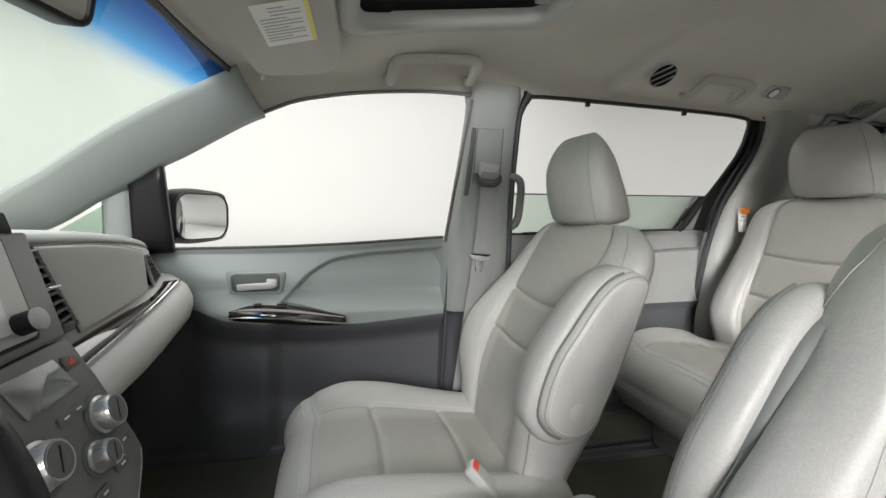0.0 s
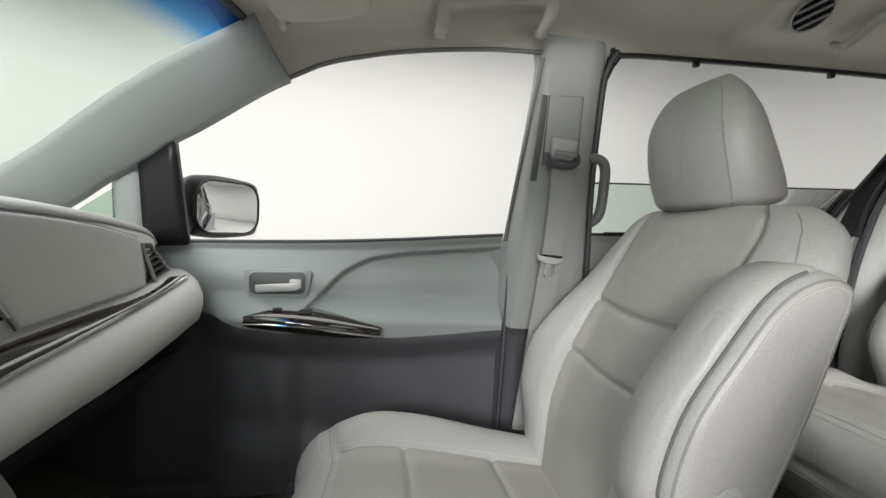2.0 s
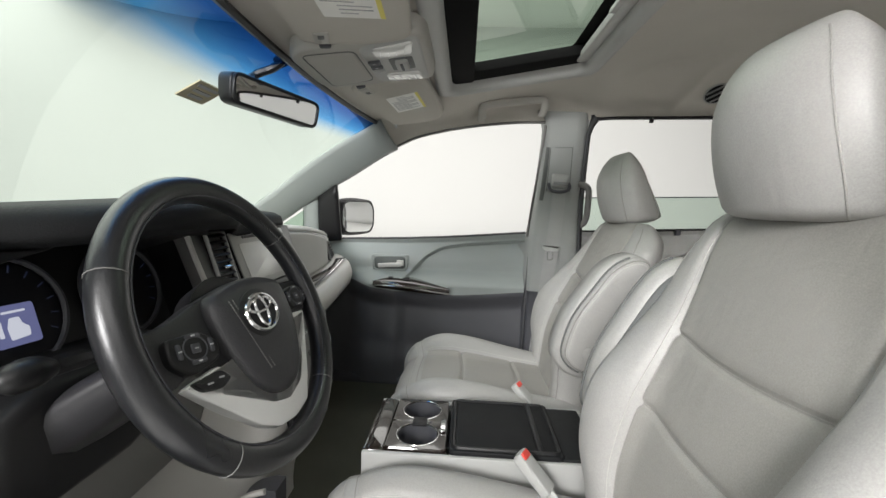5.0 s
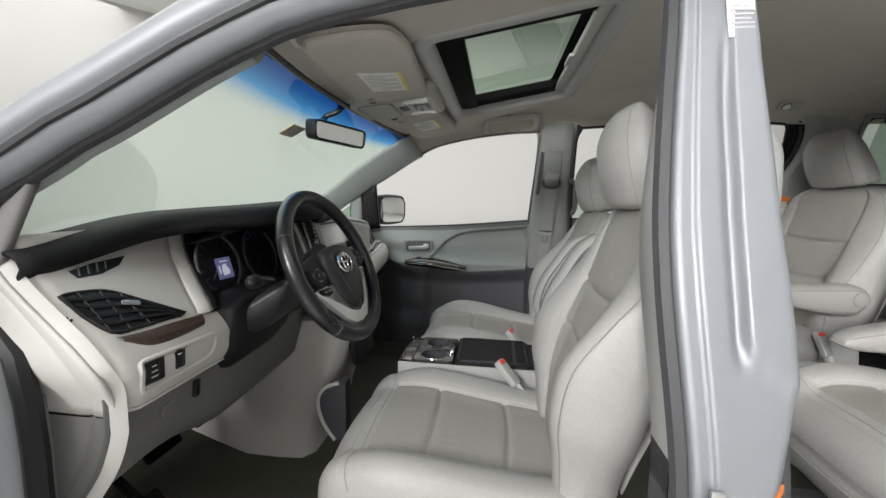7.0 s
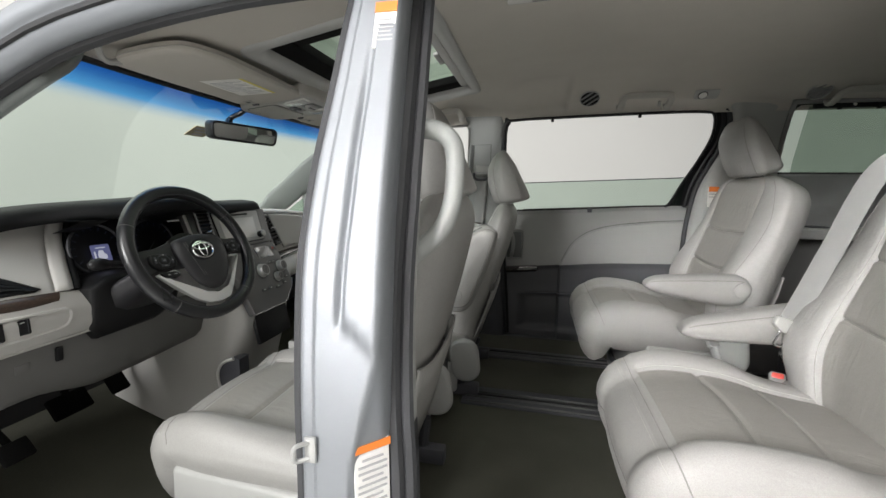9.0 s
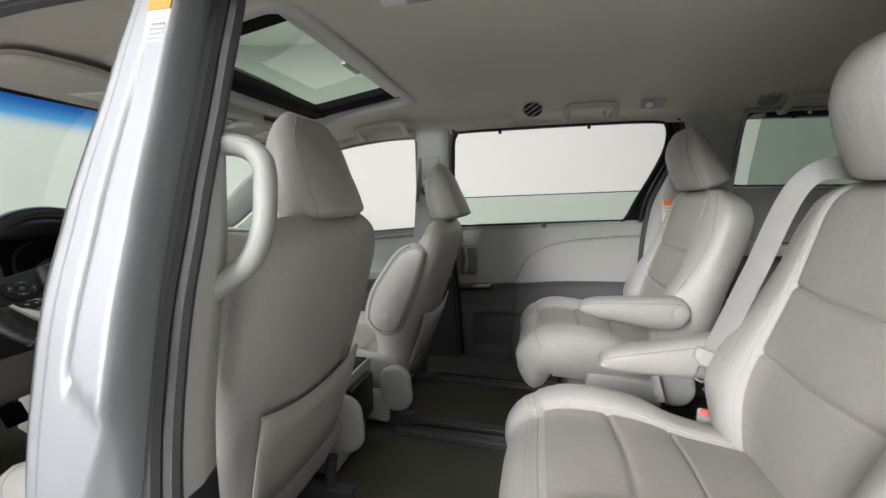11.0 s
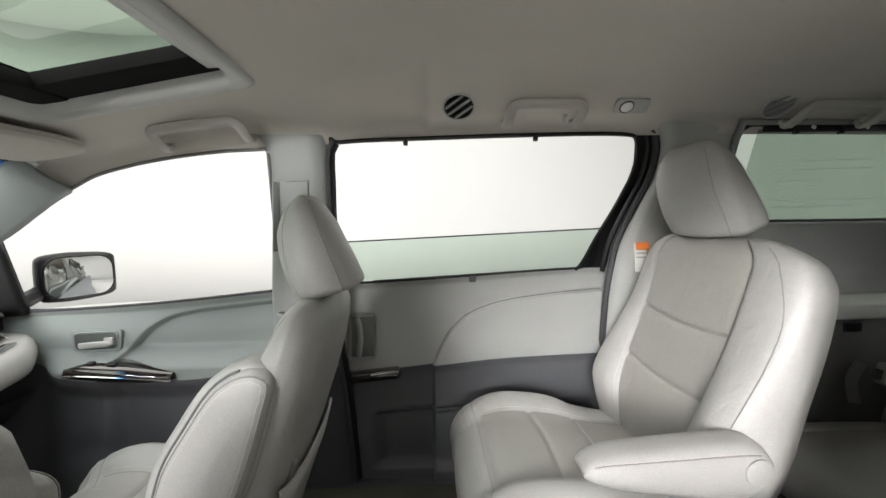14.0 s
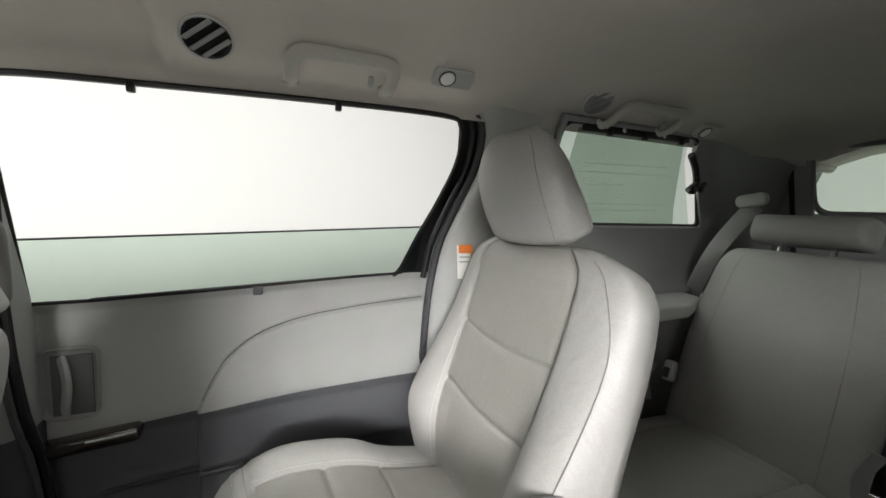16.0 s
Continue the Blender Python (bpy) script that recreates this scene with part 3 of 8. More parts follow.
def passenger_door():
    top = thing("passenger_door", "closed grey front passenger door, window fully lowered, with dark lower panel", "car door", at=(-0.5, 0.85, 0.45))
    edge = [(-1.0, 0.885), (-0.80, 0.877), (-0.71, 0.856), (-0.55, 0.838), (-0.393, 0.833), (-0.30, 0.838), (-0.085, 0.856)]
    xs = [-0.98 + 0.90 * i / 160 for i in range(161)]
    def bowl(x):
        # upper edge of the scooped armrest area
        return curve_at([(-0.62, 0.865), (-0.56, 0.92), (-0.50, 0.985), (-0.43, 1.025), (-0.33, 1.045), (-0.08, 1.07)], x)
    def upper(x, v):
        zb, zt = curve_at(edge, x), door_belt(x)
        z = lerp(zb, zt, v)
        y = lerp(0.832, 0.852, smooth(0.5, 1.0, v)) - 0.006 * math.sin(v * 3.14)
        y -= 0.012 * smooth(0.90, 1.0, v)
        inb = smooth(-0.63, -0.57, x) * smooth(bowl(x) + 0.005, bowl(x) - 0.012, z)
        y += 0.030 * inb
        arm = smooth(0.935, 0.868, z) * smooth(-0.86, -0.72, x)
        y -= arm * (0.075 - 0.012 * smooth(-0.35, -0.1, x))
        return Vector((x, y, z))
    sheet("upper_panel", [[upper(x, v / 80) for v in range(81)] for x in xs], DOORTRIM, top, "pale grey-green moulded vinyl")
    def lower(x, v):
        zb = curve_at(edge, x)
        z = lerp(0.44, zb, v)
        a = smooth(-0.86, -0.72, x)
        y = 0.832 - a * (0.075 - 0.012 * smooth(-0.35, -0.1, x)) + 0.030 * smooth(-0.63, -0.57, x)
        y += a * 0.045 * smooth(1.0, 0.80, v)
        # bottle pocket and speaker swelling
        y -= 0.026 * smooth(0.46, 0.20, v) * smooth(-0.90, -0.74, x) * smooth(-0.36 - 0.35 * v, -0.46 - 0.35 * v, x)
        y -= 0.012 * math.exp(-(((x + 0.62) / 0.12) ** 2 + ((z - 0.66) / 0.10) ** 2))
        return Vector((x, y, z))
    sheet("lower_panel", [[lower(x, v / 36) for v in range(37)] for x in xs], DOORDARK, top, "charcoal lower door panel with a map pocket")
    # belt line seal and window channel
    part("window_seal", tube_bm([(x, 0.842, door_belt(x) + 0.003) for x in xs], 0.005, 6), RUBBER, top)
    # inner pull bezel with chrome handle
    m = basis((-0.651, 0.834, 0.955), (1, -0.02, 0.035), (0, 0, 1))
    m = Matrix.Translation((0, -0.008, 0)) @ m
    b = part("handle_bezel", prism_bm(smooth_rect([(-0.084, 0.038), (0.084, 0.036), (0.070, -0.042), (-0.074, -0.040)], 0.018, 5), 0.008, m), DOORTRIM, top)
    # thin dark plate that stands for the shaded hollow
    part("handle_recess", prism_bm(rounded(0.132, 0.052, 0.014), 0.003, m @ pose(0, 0, 0.0075), 0.001), WELLSHADE, b)
    part("bezel_rim", tube_bm([m @ Vector((x, y, 0.009)) for x, y in rounded(0.140, 0.058, 0.016)], 0.0035, 6, True), DOORTRIM, b)
    part("chrome_handle", tube_bm([m @ Vector(p) for p in smooth_line([(0.050, 0.006, 0.008), (0.044, -0.006, 0.018), (0.0, -0.008, 0.020), (-0.05, -0.012, 0.014)], 5)], 0.010, 8, flat=0.6, up=(0, 1, 0)), HEADUNIT, b, "satin chrome door handle")
    part("lock_lever", box_bm((0.030, 0.014, 0.024), tuple(m @ Vector((0.044, 0.0, 0.012))), (0, 0, 0), 0.004), HEADUNIT, b)
    # dark gloss switch panel on the armrest
    pts = smooth_line([(-0.728, 0.765, 0.872), (-0.66, 0.745, 0.880), (-0.55, 0.742, 0.874), (-0.46, 0.752, 0.862), (-0.392, 0.765, 0.852)], 8)
    rows = []
    for i, p in enumerate(pts):
        w = 0.030 * math.sin(math.pi * min(1, (i + 2) / (len(pts) + 2))) ** 0.5
        rows.append([p + Vector((0, 0.085 * w / 0.030, 0.024 * w / 0.030)), p + Vector((0, 0.036, 0.018 * w / 0.030)), p + Vector((0, 0.004, 0.009)), p + Vector((0, -0.004, -0.004)), p + Vector((0, 0.002, -0.026 * w / 0.03)), p + Vector((0, 0.03, -0.030 * w / 0.03))])
    sp = sheet("switch_panel", rows, PIANO, top, "glossy dark woodgrain window switch panel", thick=0.003)
    part("chrome_strip", tube_bm([p + Vector((0, -0.005, -0.010)) for p in pts[3:]], 0.003, 6), CHROME, sp)
    part("window_switch", box_bm((0.030, 0.020, 0.012), (-0.575, 0.774, 0.893), (14, 0, 0), 0.003), BLACK, sp)
    part("window_switch", box_bm((0.022, 0.016, 0.010), (-0.640, 0.776, 0.897), (14, 0, 0), 0.003), BLACK, sp)
    # rear window channel
    ch = smooth_line([(-0.075, 0.836, 1.09), (-0.066, 0.80, 1.22), (-0.054, 0.752, 1.38), (-0.046, 0.712, 1.525)], 6)
    part("window_channel", tube_bm(ch, 0.0055, 6), SHADEGREY, top)
    part("weatherstrip", tube_bm([p + Vector((0.016, -0.004, 0)) for p in smooth_line([(-0.095, 0.80, 0.46), (-0.088, 0.80, 0.85), (-0.078, 0.82, 1.06)], 5)], 0.006, 6), RUBBER, top)
    head = [Vector((x, *curve_at(RAIL, x))) for x in np.linspace(-0.87, -0.05, 30)]
    part("window_channel", tube_bm([p + Vector((0, -0.002, -0.003)) for p in head], 0.0050, 6), SHADEGREY, top)
    # black sail at the mirror
    rows = []
    for u in np.linspace(0, 1, 6):
        xa, xb = lerp(-0.965, -0.868, u), lerp(-0.952, -0.870, u)
        zt = curve_at(RAIL, xb)[1] - 0.004
        zl = door_belt(xa)
        rows.append([Vector((lerp(xa, xb, v), lerp(0.846, curve_at(RAIL, xb)[0], v), lerp(zl, zt, v))) for v in np.linspace(0, 1, 6)])
    sheet("mirror_sail", rows, BLACK, top, "black plastic mirror sail", thick=0.02)
    # outside mirror, seen through the open window
    mir = thing("side_mirror", "dark grey outside rear-view mirror on the passenger door", "side mirror", at=(-0.86, 0.95, 1.09))
    ax, nn = Vector((0.52, 0.86, 0.0)).normalized(), Vector((0.86, -0.52, 0.0)).normalized()
    mid = Vector((-0.835, 1.005, 1.139))
    line = [(s, *(mid - nn * 0.030 + ax * (s - 0.5) * 0.228), *nn) for s in (0, 0.5, 1)]
    pad("housing", mir, line, [(0, 0.080), (0.4, 0.088), (1, 0.080)], [(0, 0.022), (1, 0.022)], [(0, 0.06), (0.5, 0.075), (1, 0.05)], wide=(0.0, 0, 1), steps=20, ends=(0.12, 0.25), mat=BLACK)
    mm = basis(tuple(mid - nn * 0.009), tuple(ax), (0.0, 0, 1))
    part("mirror_glass", prism_bm(rounded(0.196, 0.142, 0.048), 0.003, mm, 0.001), MIRROR, mir, "silvered mirror glass")
    part("mirror_rim", tube_bm([mm @ Vector((x, y, 0.001)) for x, y in rounded(0.202, 0.148, 0.050)], 0.0045, 6, True), BLACK, mir)
    part("mirror_arm", tube_bm([(-0.915, 0.85, 1.075), (-0.922, 0.91, 1.085), (-0.925, 0.965, 1.100)], [0.030, 0.026, 0.030], 8), BLACK, mir)


passenger_door()


def a_pillars():
    for side, nm in ((1, "right"), (-1, "left")):
        rows = []
        for u in np.linspace(0, 1, 24):
            x = lerp(-1.24, -0.62, u)
            ry, rz = curve_at(RAIL, x)
            xa = lerp(-1.27, -0.665, u)
            w = Vector((xa, curve_at([(-1.27, 0.722), (-0.665, 0.632)], xa), curve_at([(-1.27, 1.105), (-1.18, 1.195), (-0.9, 1.385), (-0.665, 1.518)], xa)))
            b = Vector((x, ry, rz))
            m = (w + b) / 2 + Vector((0, -0.018, -0.012))
            row = []
            for v in np.linspace(0, 1, 9):
                row.append(w * (1 - v) ** 2 + m * 2 * v * (1 - v) + b * v * v)
            rows.append([mirror_y(p) if side < 0 else p for p in row])
        ob = sheet("pillar_a_" + nm, rows, DOORTRIM, thick=0.02, offset=1.0 if side > 0 else -1.0)
        tagged(ob, "pale grey-green windshield pillar trim", "pillar", kind="structure")
        # small pillar behind the quarter light, and its sill
        rows = []
        for v in np.linspace(0, 1, 8):
            xa, xb = lerp(-1.045, -1.026, v), lerp(-0.962, -0.945, v)
            y = lerp(0.845, 0.80, v)
            z = lerp(1.04, 1.225, v)
            if side < 0:
                xa, xb, y = xa - 0.16, lerp(-0.975, -0.935, v), lerp(0.868, 0.80, v)
            rows.append([Vector((xa, side * (y + 0.004), z)), Vector((lerp(xa, xb, 0.3), side * (y - 0.010), z)), Vector((lerp(xa, xb, 0.7), side * (y - 0.010), z)), Vector((xb, side * (y + 0.004), z + 0.03 * v))])
        ob = sheet("pillar_quarter_" + nm, rows, DOORTRIM if side > 0 else SHADEGREY, thick=0.015)
        tagged(ob, "slim pale pillar behind the quarter light" if side > 0 else "grey door opening trim beside the dash", "pillar", kind="structure")
        q = part("quarter_light_" + nm, prism_bm([(-1.24, 1.03), (-1.04, 1.03), (-1.026, 1.20), (-1.16, 1.11)], 0.004, basis((0, side * 0.86, 0), (1, 0, 0), (0, -0.24 * side, 1)), 0), CLEAR)
        q.location.y = side * 0.235
        q.visible_shadow = False
        tagged(q, "small fixed triangular quarter glass", "window", kind="structure")


a_pillars()


def windshield():
    top = thing("windshield", "raked windshield of pale green glass with a blue shade band", "windshield", at=(-1.2, 0, 1.1), kind="structure")
    def at(u, v):
        # u across, v from the base up
        y = u * lerp(0.80, 0.66, v)
        x = lerp(-1.72, -0.735, v) + lerp(0.42, 0.065, v) * (abs(u)) ** 2.2
        z = lerp(1.04, 1.512, v) + 0.035 * math.sin(v * math.pi) - 0.010 * u * u
        return Vector((x, y, z))
    us = np.linspace(-1, 1, 25)
    vs = np.linspace(0, 1, 41)
    g = sheet("pane", [[at(u, v) for u in us] for v in vs], TINT, top)
    g.visible_shadow = False
    tint = g.data.attributes.new("band", "FLOAT", "POINT")
    tint.data.foreach_set("value", [smooth(0.815, 0.99, v) for v in vs for u in us])
    part("black_edge", tube_bm([at(u, 0.0) for u in us], 0.018, 6), BLACK, top)
    for sg in (-1, 1):
        part("black_edge", tube_bm([at(sg * 0.985, v) + Vector((0, 0, -0.004)) for v in np.linspace(0, 1, 20)], 0.008, 6), BLACK, top)
    part("black_edge", tube_bm([at(u, 0.995) for u in us], 0.008, 6), BLACK, top)


windshield()


def right_b_pillar():
    rows = []
    for z in list(np.linspace(0.44, 0.86, 8)) + list(np.linspace(0.87, 1.545, 22)) + [1.56, 1.575]:
        yi = curve_at([(0.44, 0.80), (0.80, 0.785), (0.90, 0.752), (1.06, 0.733), (1.30, 0.728), (1.48, 0.716), (1.545, 0.70)], z)
        yo = 0.845 - 0.29 * (z - 1.1) if z > 1.1 else 0.845
        xf = curve_at([(0.44, -0.08), (1.10, -0.066), (1.48, -0.048), (1.54, -0.056), (1.575, -0.085)], z)
        xr = curve_at([(0.44, 0.16), (1.10, 0.118), (1.54, 0.120)], z)
        rows.append([Vector((xf - lerp(0.06, 0.006, smooth(1.02, 1.10, z)), max(yo, yi + 0.004) + lerp(0.035, 0.014, smooth(1.02, 1.10, z)), z)), Vector((xf - 0.004, max(yo, yi + 0.004) + 0.01, z)), Vector((xf, yi + 0.015, z)), Vector((xf + 0.012, yi + 0.003, z)), Vector((xf + 0.03, yi, z)), Vector((xr - 0.05, yi, z)), Vector((xr - 0.02, yi + 0.006, z)), Vector((xr, yi + 0.03, z)), Vector((xr + 0.004, max(yo + 0.03, yi + 0.05), z))])
    top = thing("pillar_b_right", "grey trimmed door pillar with belt slot, darker at its foot", "pillar", at=(0.04, 0.75, 0.44), kind="structure")
    lo = [r for r in rows if r[0].z < 0.875]
    hi = [r for r in rows if r[0].z > 0.855]
    sheet("pillar_foot", lo, DARK, top, "charcoal pillar foot")
    sheet("pillar_trim", hi, PILLAR, top)
    # belt height slider slot
    part("slide_slot", box_bm((0.017, 0.006, 0.205), (-0.036, 0.7275, 1.342), (3.5, 3.5, 8), 0.002), RECESS, top, "dark adjuster slot")
    plate = part("slide_plate", box_bm((0.088, 0.006, 0.170), (0.020, 0.7262, 1.358), (4.0, 3.0, 2), 0.0025), PILLAR, top, "grey height adjuster plate")
    part("plate_gap", tube_bm([(-0.026, 0.7235, 1.278), (-0.021, 0.7185, 1.442), (0.062, 0.7165, 1.446), (0.060, 0.7200, 1.278)], 0.0016, 5), RECESS, plate)
    # door seals round the rear edge of the pillar
    def corner(z, dx, dy):
        yi = curve_at([(0.44, 0.80), (0.80, 0.785), (0.90, 0.752), (1.06, 0.733), (1.30, 0.728), (1.48, 0.716), (1.545, 0.70)], z)
        return Vector((curve_at([(0.44, 0.16), (1.10, 0.118), (1.54, 0.120)], z) + dx, yi + dy, z))
    part("door_seal", tube_bm([corner(z, -0.002, 0.016) for z in np.linspace(0.46, 1.50, 24)] + [Vector((0.126, 0.716, 1.535)), Vector((0.140, 0.712, 1.560))], 0.0065, 8), RUBBER, top)
    part("door_seal", tube_bm([corner(z, 0.006, 0.036) for z in np.linspace(0.46, 1.50, 24)] + [Vector((0.132, 0.730, 1.530)), Vector((0.146, 0.724, 1.552))], 0.010, 8), BLACK, top)


right_b_pillar()


def belt(name, points, width, label, up, extra=()):
    top = thing(name, label, "seat belt", at=points[0])
    part("webbing", tube_bm(smooth_line(points, 8), width / 2, 8, flat=0.05, up=up), WEBBING, top)
    return top


def passenger_belt():
    top = belt("seat_belt", [(0.020, 0.712, 1.285), (0.016, 0.704, 1.20), (0.006, 0.704, 1.06), (-0.012, 0.716, 0.86), (-0.030, 0.734, 0.62)], 0.052, "grey webbing belt hanging on the door pillar with its tongue", (0, 1, 0))
    loop = part("guide_loop", tube_bm(smooth_line([(-0.020, 0.716, 1.306), (-0.018, 0.706, 1.288), (-0.006, 0.700, 1.277), (0.020, 0.698, 1.274), (0.044, 0.700, 1.279), (0.056, 0.706, 1.292), (0.056, 0.716, 1.308)], 5), 0.0062, 8), DARK, top, "dark belt guide loop")
    part("anchor_cover", box_bm((0.066, 0.020, 0.050), (0.020, 0.714, 1.318), (8, 4, 2), 0.008, 3, shape=lambda c: (c.x * (1 if c.z > 0 else 0.84), c.y, c.z)), TRIM, loop, "pale anchor cover")
    part("anchor_step", box_bm((0.056, 0.008, 0.012), (0.022, 0.701, 1.306), (8, 4, 2), 0.003, 2), DIMTRIM, loop)
    tongue = part("tongue", prism_bm(smooth_rect([(-0.034, 0.010), (-0.022, 0.006), (0.022, 0.004), (0.034, 0.010), (0.032, -0.008), (0.010, -0.014), (-0.012, -0.014), (-0.030, -0.006)], 0.004), 0.012, basis((-0.002, 0.702, 1.058), (1, 0, -0.06), (0, 0, 1)), 0.003, 2), TRIM, top, "grey belt tongue")
    part("tongue_blade", tube_bm([Vector((-0.002 + x, 0.696, 1.028 + z)) for x, z in rounded(0.020, 0.034, 0.006)], 0.0026, 6, True), CHROME, tongue, "chrome tongue blade")


passenger_belt()


def assist_handle(points, name, label, at, r=0.013, mat=None):
    top = thing(name, label, "grab handle", at=at)
    part("grip", tube_bm(smooth_line(points, 7), r, 10), mat or TRIM, top)
    return top


def grab_handles():
    # curved fixed grips behind both door pillars
    for side in (1, -1):
        x = 0.0 if side > 0 else 0.045
        p = [(0.088, 0.755, 1.310), (0.122, 0.732, 1.304), (0.137, 0.730, 1.284), (0.139, 0.732, 1.24), (0.137, 0.738, 1.180), (0.126, 0.752, 1.152), (0.085, 0.785, 1.128)]
        if side < 0:
            p = [(0.085, 0.715, 1.325), (0.124, 0.692, 1.322), (0.148, 0.686, 1.302), (0.153, 0.688, 1.26), (0.149, 0.694, 1.205), (0.130, 0.704, 1.160), (0.085, 0.735, 1.118)]
        # right grip in a darker grey: its backlit shade is put into the colour
        grip = assist_handle([(a, b * side, c) for a, b, c in p], "pillar_grip", "pale grey curved grip on the rear of the door pillar", (p[0][0], p[0][1] * side, p[0][2]), 0.0125 if side > 0 else 0.016, SHADEGREY if side > 0 else PILLAR)
        for q in (p[0], p[-1]):
            part("foot", box_bm((0.040, 0.036, 0.050), (q[0] - 0.004, q[1] * side, q[2]), (0, 0, 0), 0.015, 3), PILLAR, grip)
    # folding grips on the roof rail
    for x0, x1, y, z in ((-0.305, -0.060, 0.652, 1.556), (0.610, 0.818, 0.606, 1.594), (1.375, 1.612, 0.600, 1.590)):
        top = thing("grab_handle", "pale grey folding grab handle on the headliner edge", "grab handle", "roof grab handles", (x0, y, z))
        n = Vector((0, -0.62, -0.78))
        side_dir = Vector((0, 0.78, -0.62))
        def q(x, d, s):
            return Vector((x, y, z + (0.11 * (x - x0) - 0.012 if x0 < 0 else 0.0))) + n * d + side_dir * s
        half = [q(x0 + 0.012, 0.004, 0.022), q(x0 + 0.012, 0.020, -0.006), q(x0 + 0.012, 0.027, -0.040), q(x0 + 0.017, 0.029, -0.058), q(x0 + 0.030, 0.029, -0.066), q(x0 + 0.060, 0.029, -0.068)]
        other = [q(x1 - 0.060, 0.029, -0.068), q(x1 - 0.030, 0.029, -0.066), q(x1 - 0.017, 0.029, -0.058), q(x1 - 0.012, 0.027, -0.040), q(x1 - 0.012, 0.020, -0.006), q(x1 - 0.012, 0.004, 0.022)]
        part("grip", tube_bm(smooth_line(half + other, 6), 0.0145, 10, flat=0.62, up=tuple(n)), OVERHEAD, top)
        for x in (x0 + 0.012, x1 - 0.012):
            part("foot", box_bm((0.030, 0.030, 0.016), tuple(q(x, 0.004, 0.014)), (38, 0, 0), 0.006, 3), OVERHEAD, top)
        if x0 > 0:
            part("coat_hook", box_bm((0.012, 0.012, 0.022), tuple(q(x1 - 0.050, 0.022, -0.018)), (38, 0, 0), 0.004), TRIM, top)


grab_handles()


def louvre(m, w, d):
    b = box_bm((2 * w, 0.0105, 0.0035), (0, 0, 0), (0, 0, 0), 0.0012, 1)
    mm = m @ pose(0, 0, 0.0055, 0, 0, 42) @ pose(0, d, 0, 25, 0, 0)
    for v in b.verts:
        v.co = mm @ v.co
    return b


def roof_vents():
    for x in (0.491, 1.326):
        top = thing("roof_vent", "round headliner air outlet with dark slanted louvres", "air vent", "roof air vents", (x, 0.568, 1.62))
        m = basis((x, 0.566, 1.617), (1, 0, 0), (0, 0.80, -0.60))
        if (m.to_3x3() @ Vector((0, 0, 1))).z > 0:
            m = m @ pose(0, 0, 0, 180, 0, 0)
        part("socket", lathe_bm([(0.036, 0.0), (0.040, 0.001), (0.041, 0.004), (0.038, 0.006), (0.034, 0.004), (0.033, 0.001), (0.001, 0.001)], 32, m), BLACK if x < 1 else DIMTRIM, top)
        part("rim", tube_bm([m @ Vector((0.039 * math.cos(a), 0.039 * math.sin(a), 0.004)) for a in np.linspace(0, 2 * math.pi, 33)[:-1]], 0.003, 6, True), TRIM, top)
        for d in (-0.020, 0.0, 0.020):
            w = math.sqrt(0.035 ** 2 - d * d)
            part("louvre", louvre(m, w, d), DIMTRIM, top)


roof_vents()


def reading_lamps():
    for x, y, z in ((0.939, 0.572, 1.624), (1.735, 0.572, 1.592)):
        top = thing("reading_lamp", "small rectangular courtesy lamp on the headliner edge, unlit", "lamp", "courtesy lamps", (x, y, z))
        m = basis((x, y, z - 0.004), (1, 0, 0), (0, 0.80, -0.60))
        if (m.to_3x3() @ Vector((0, 0, 1))).z > 0:
            m = m @ pose(0, 0, 0, 180, 0, 0)
        part("base", prism_bm(rounded(0.090, 0.044, 0.010), 0.008, m, 0.002), TRIM, top)
        part("lens", lathe_bm([(0.016, 0.006), (0.015, 0.011), (0.010, 0.013), (0.001, 0.0135)], 20, m @ pose(-0.014, 0, 0)), LABEL, top, "clear white lens")
        part("lens_ring", tube_bm([m @ Vector((-0.014 + 0.017 * math.cos(a), 0.017 * math.sin(a), 0.009)) for a in np.linspace(0, 2 * math.pi, 21)[:-1]], 0.002, 5, True), DARK, top)


reading_lamps()


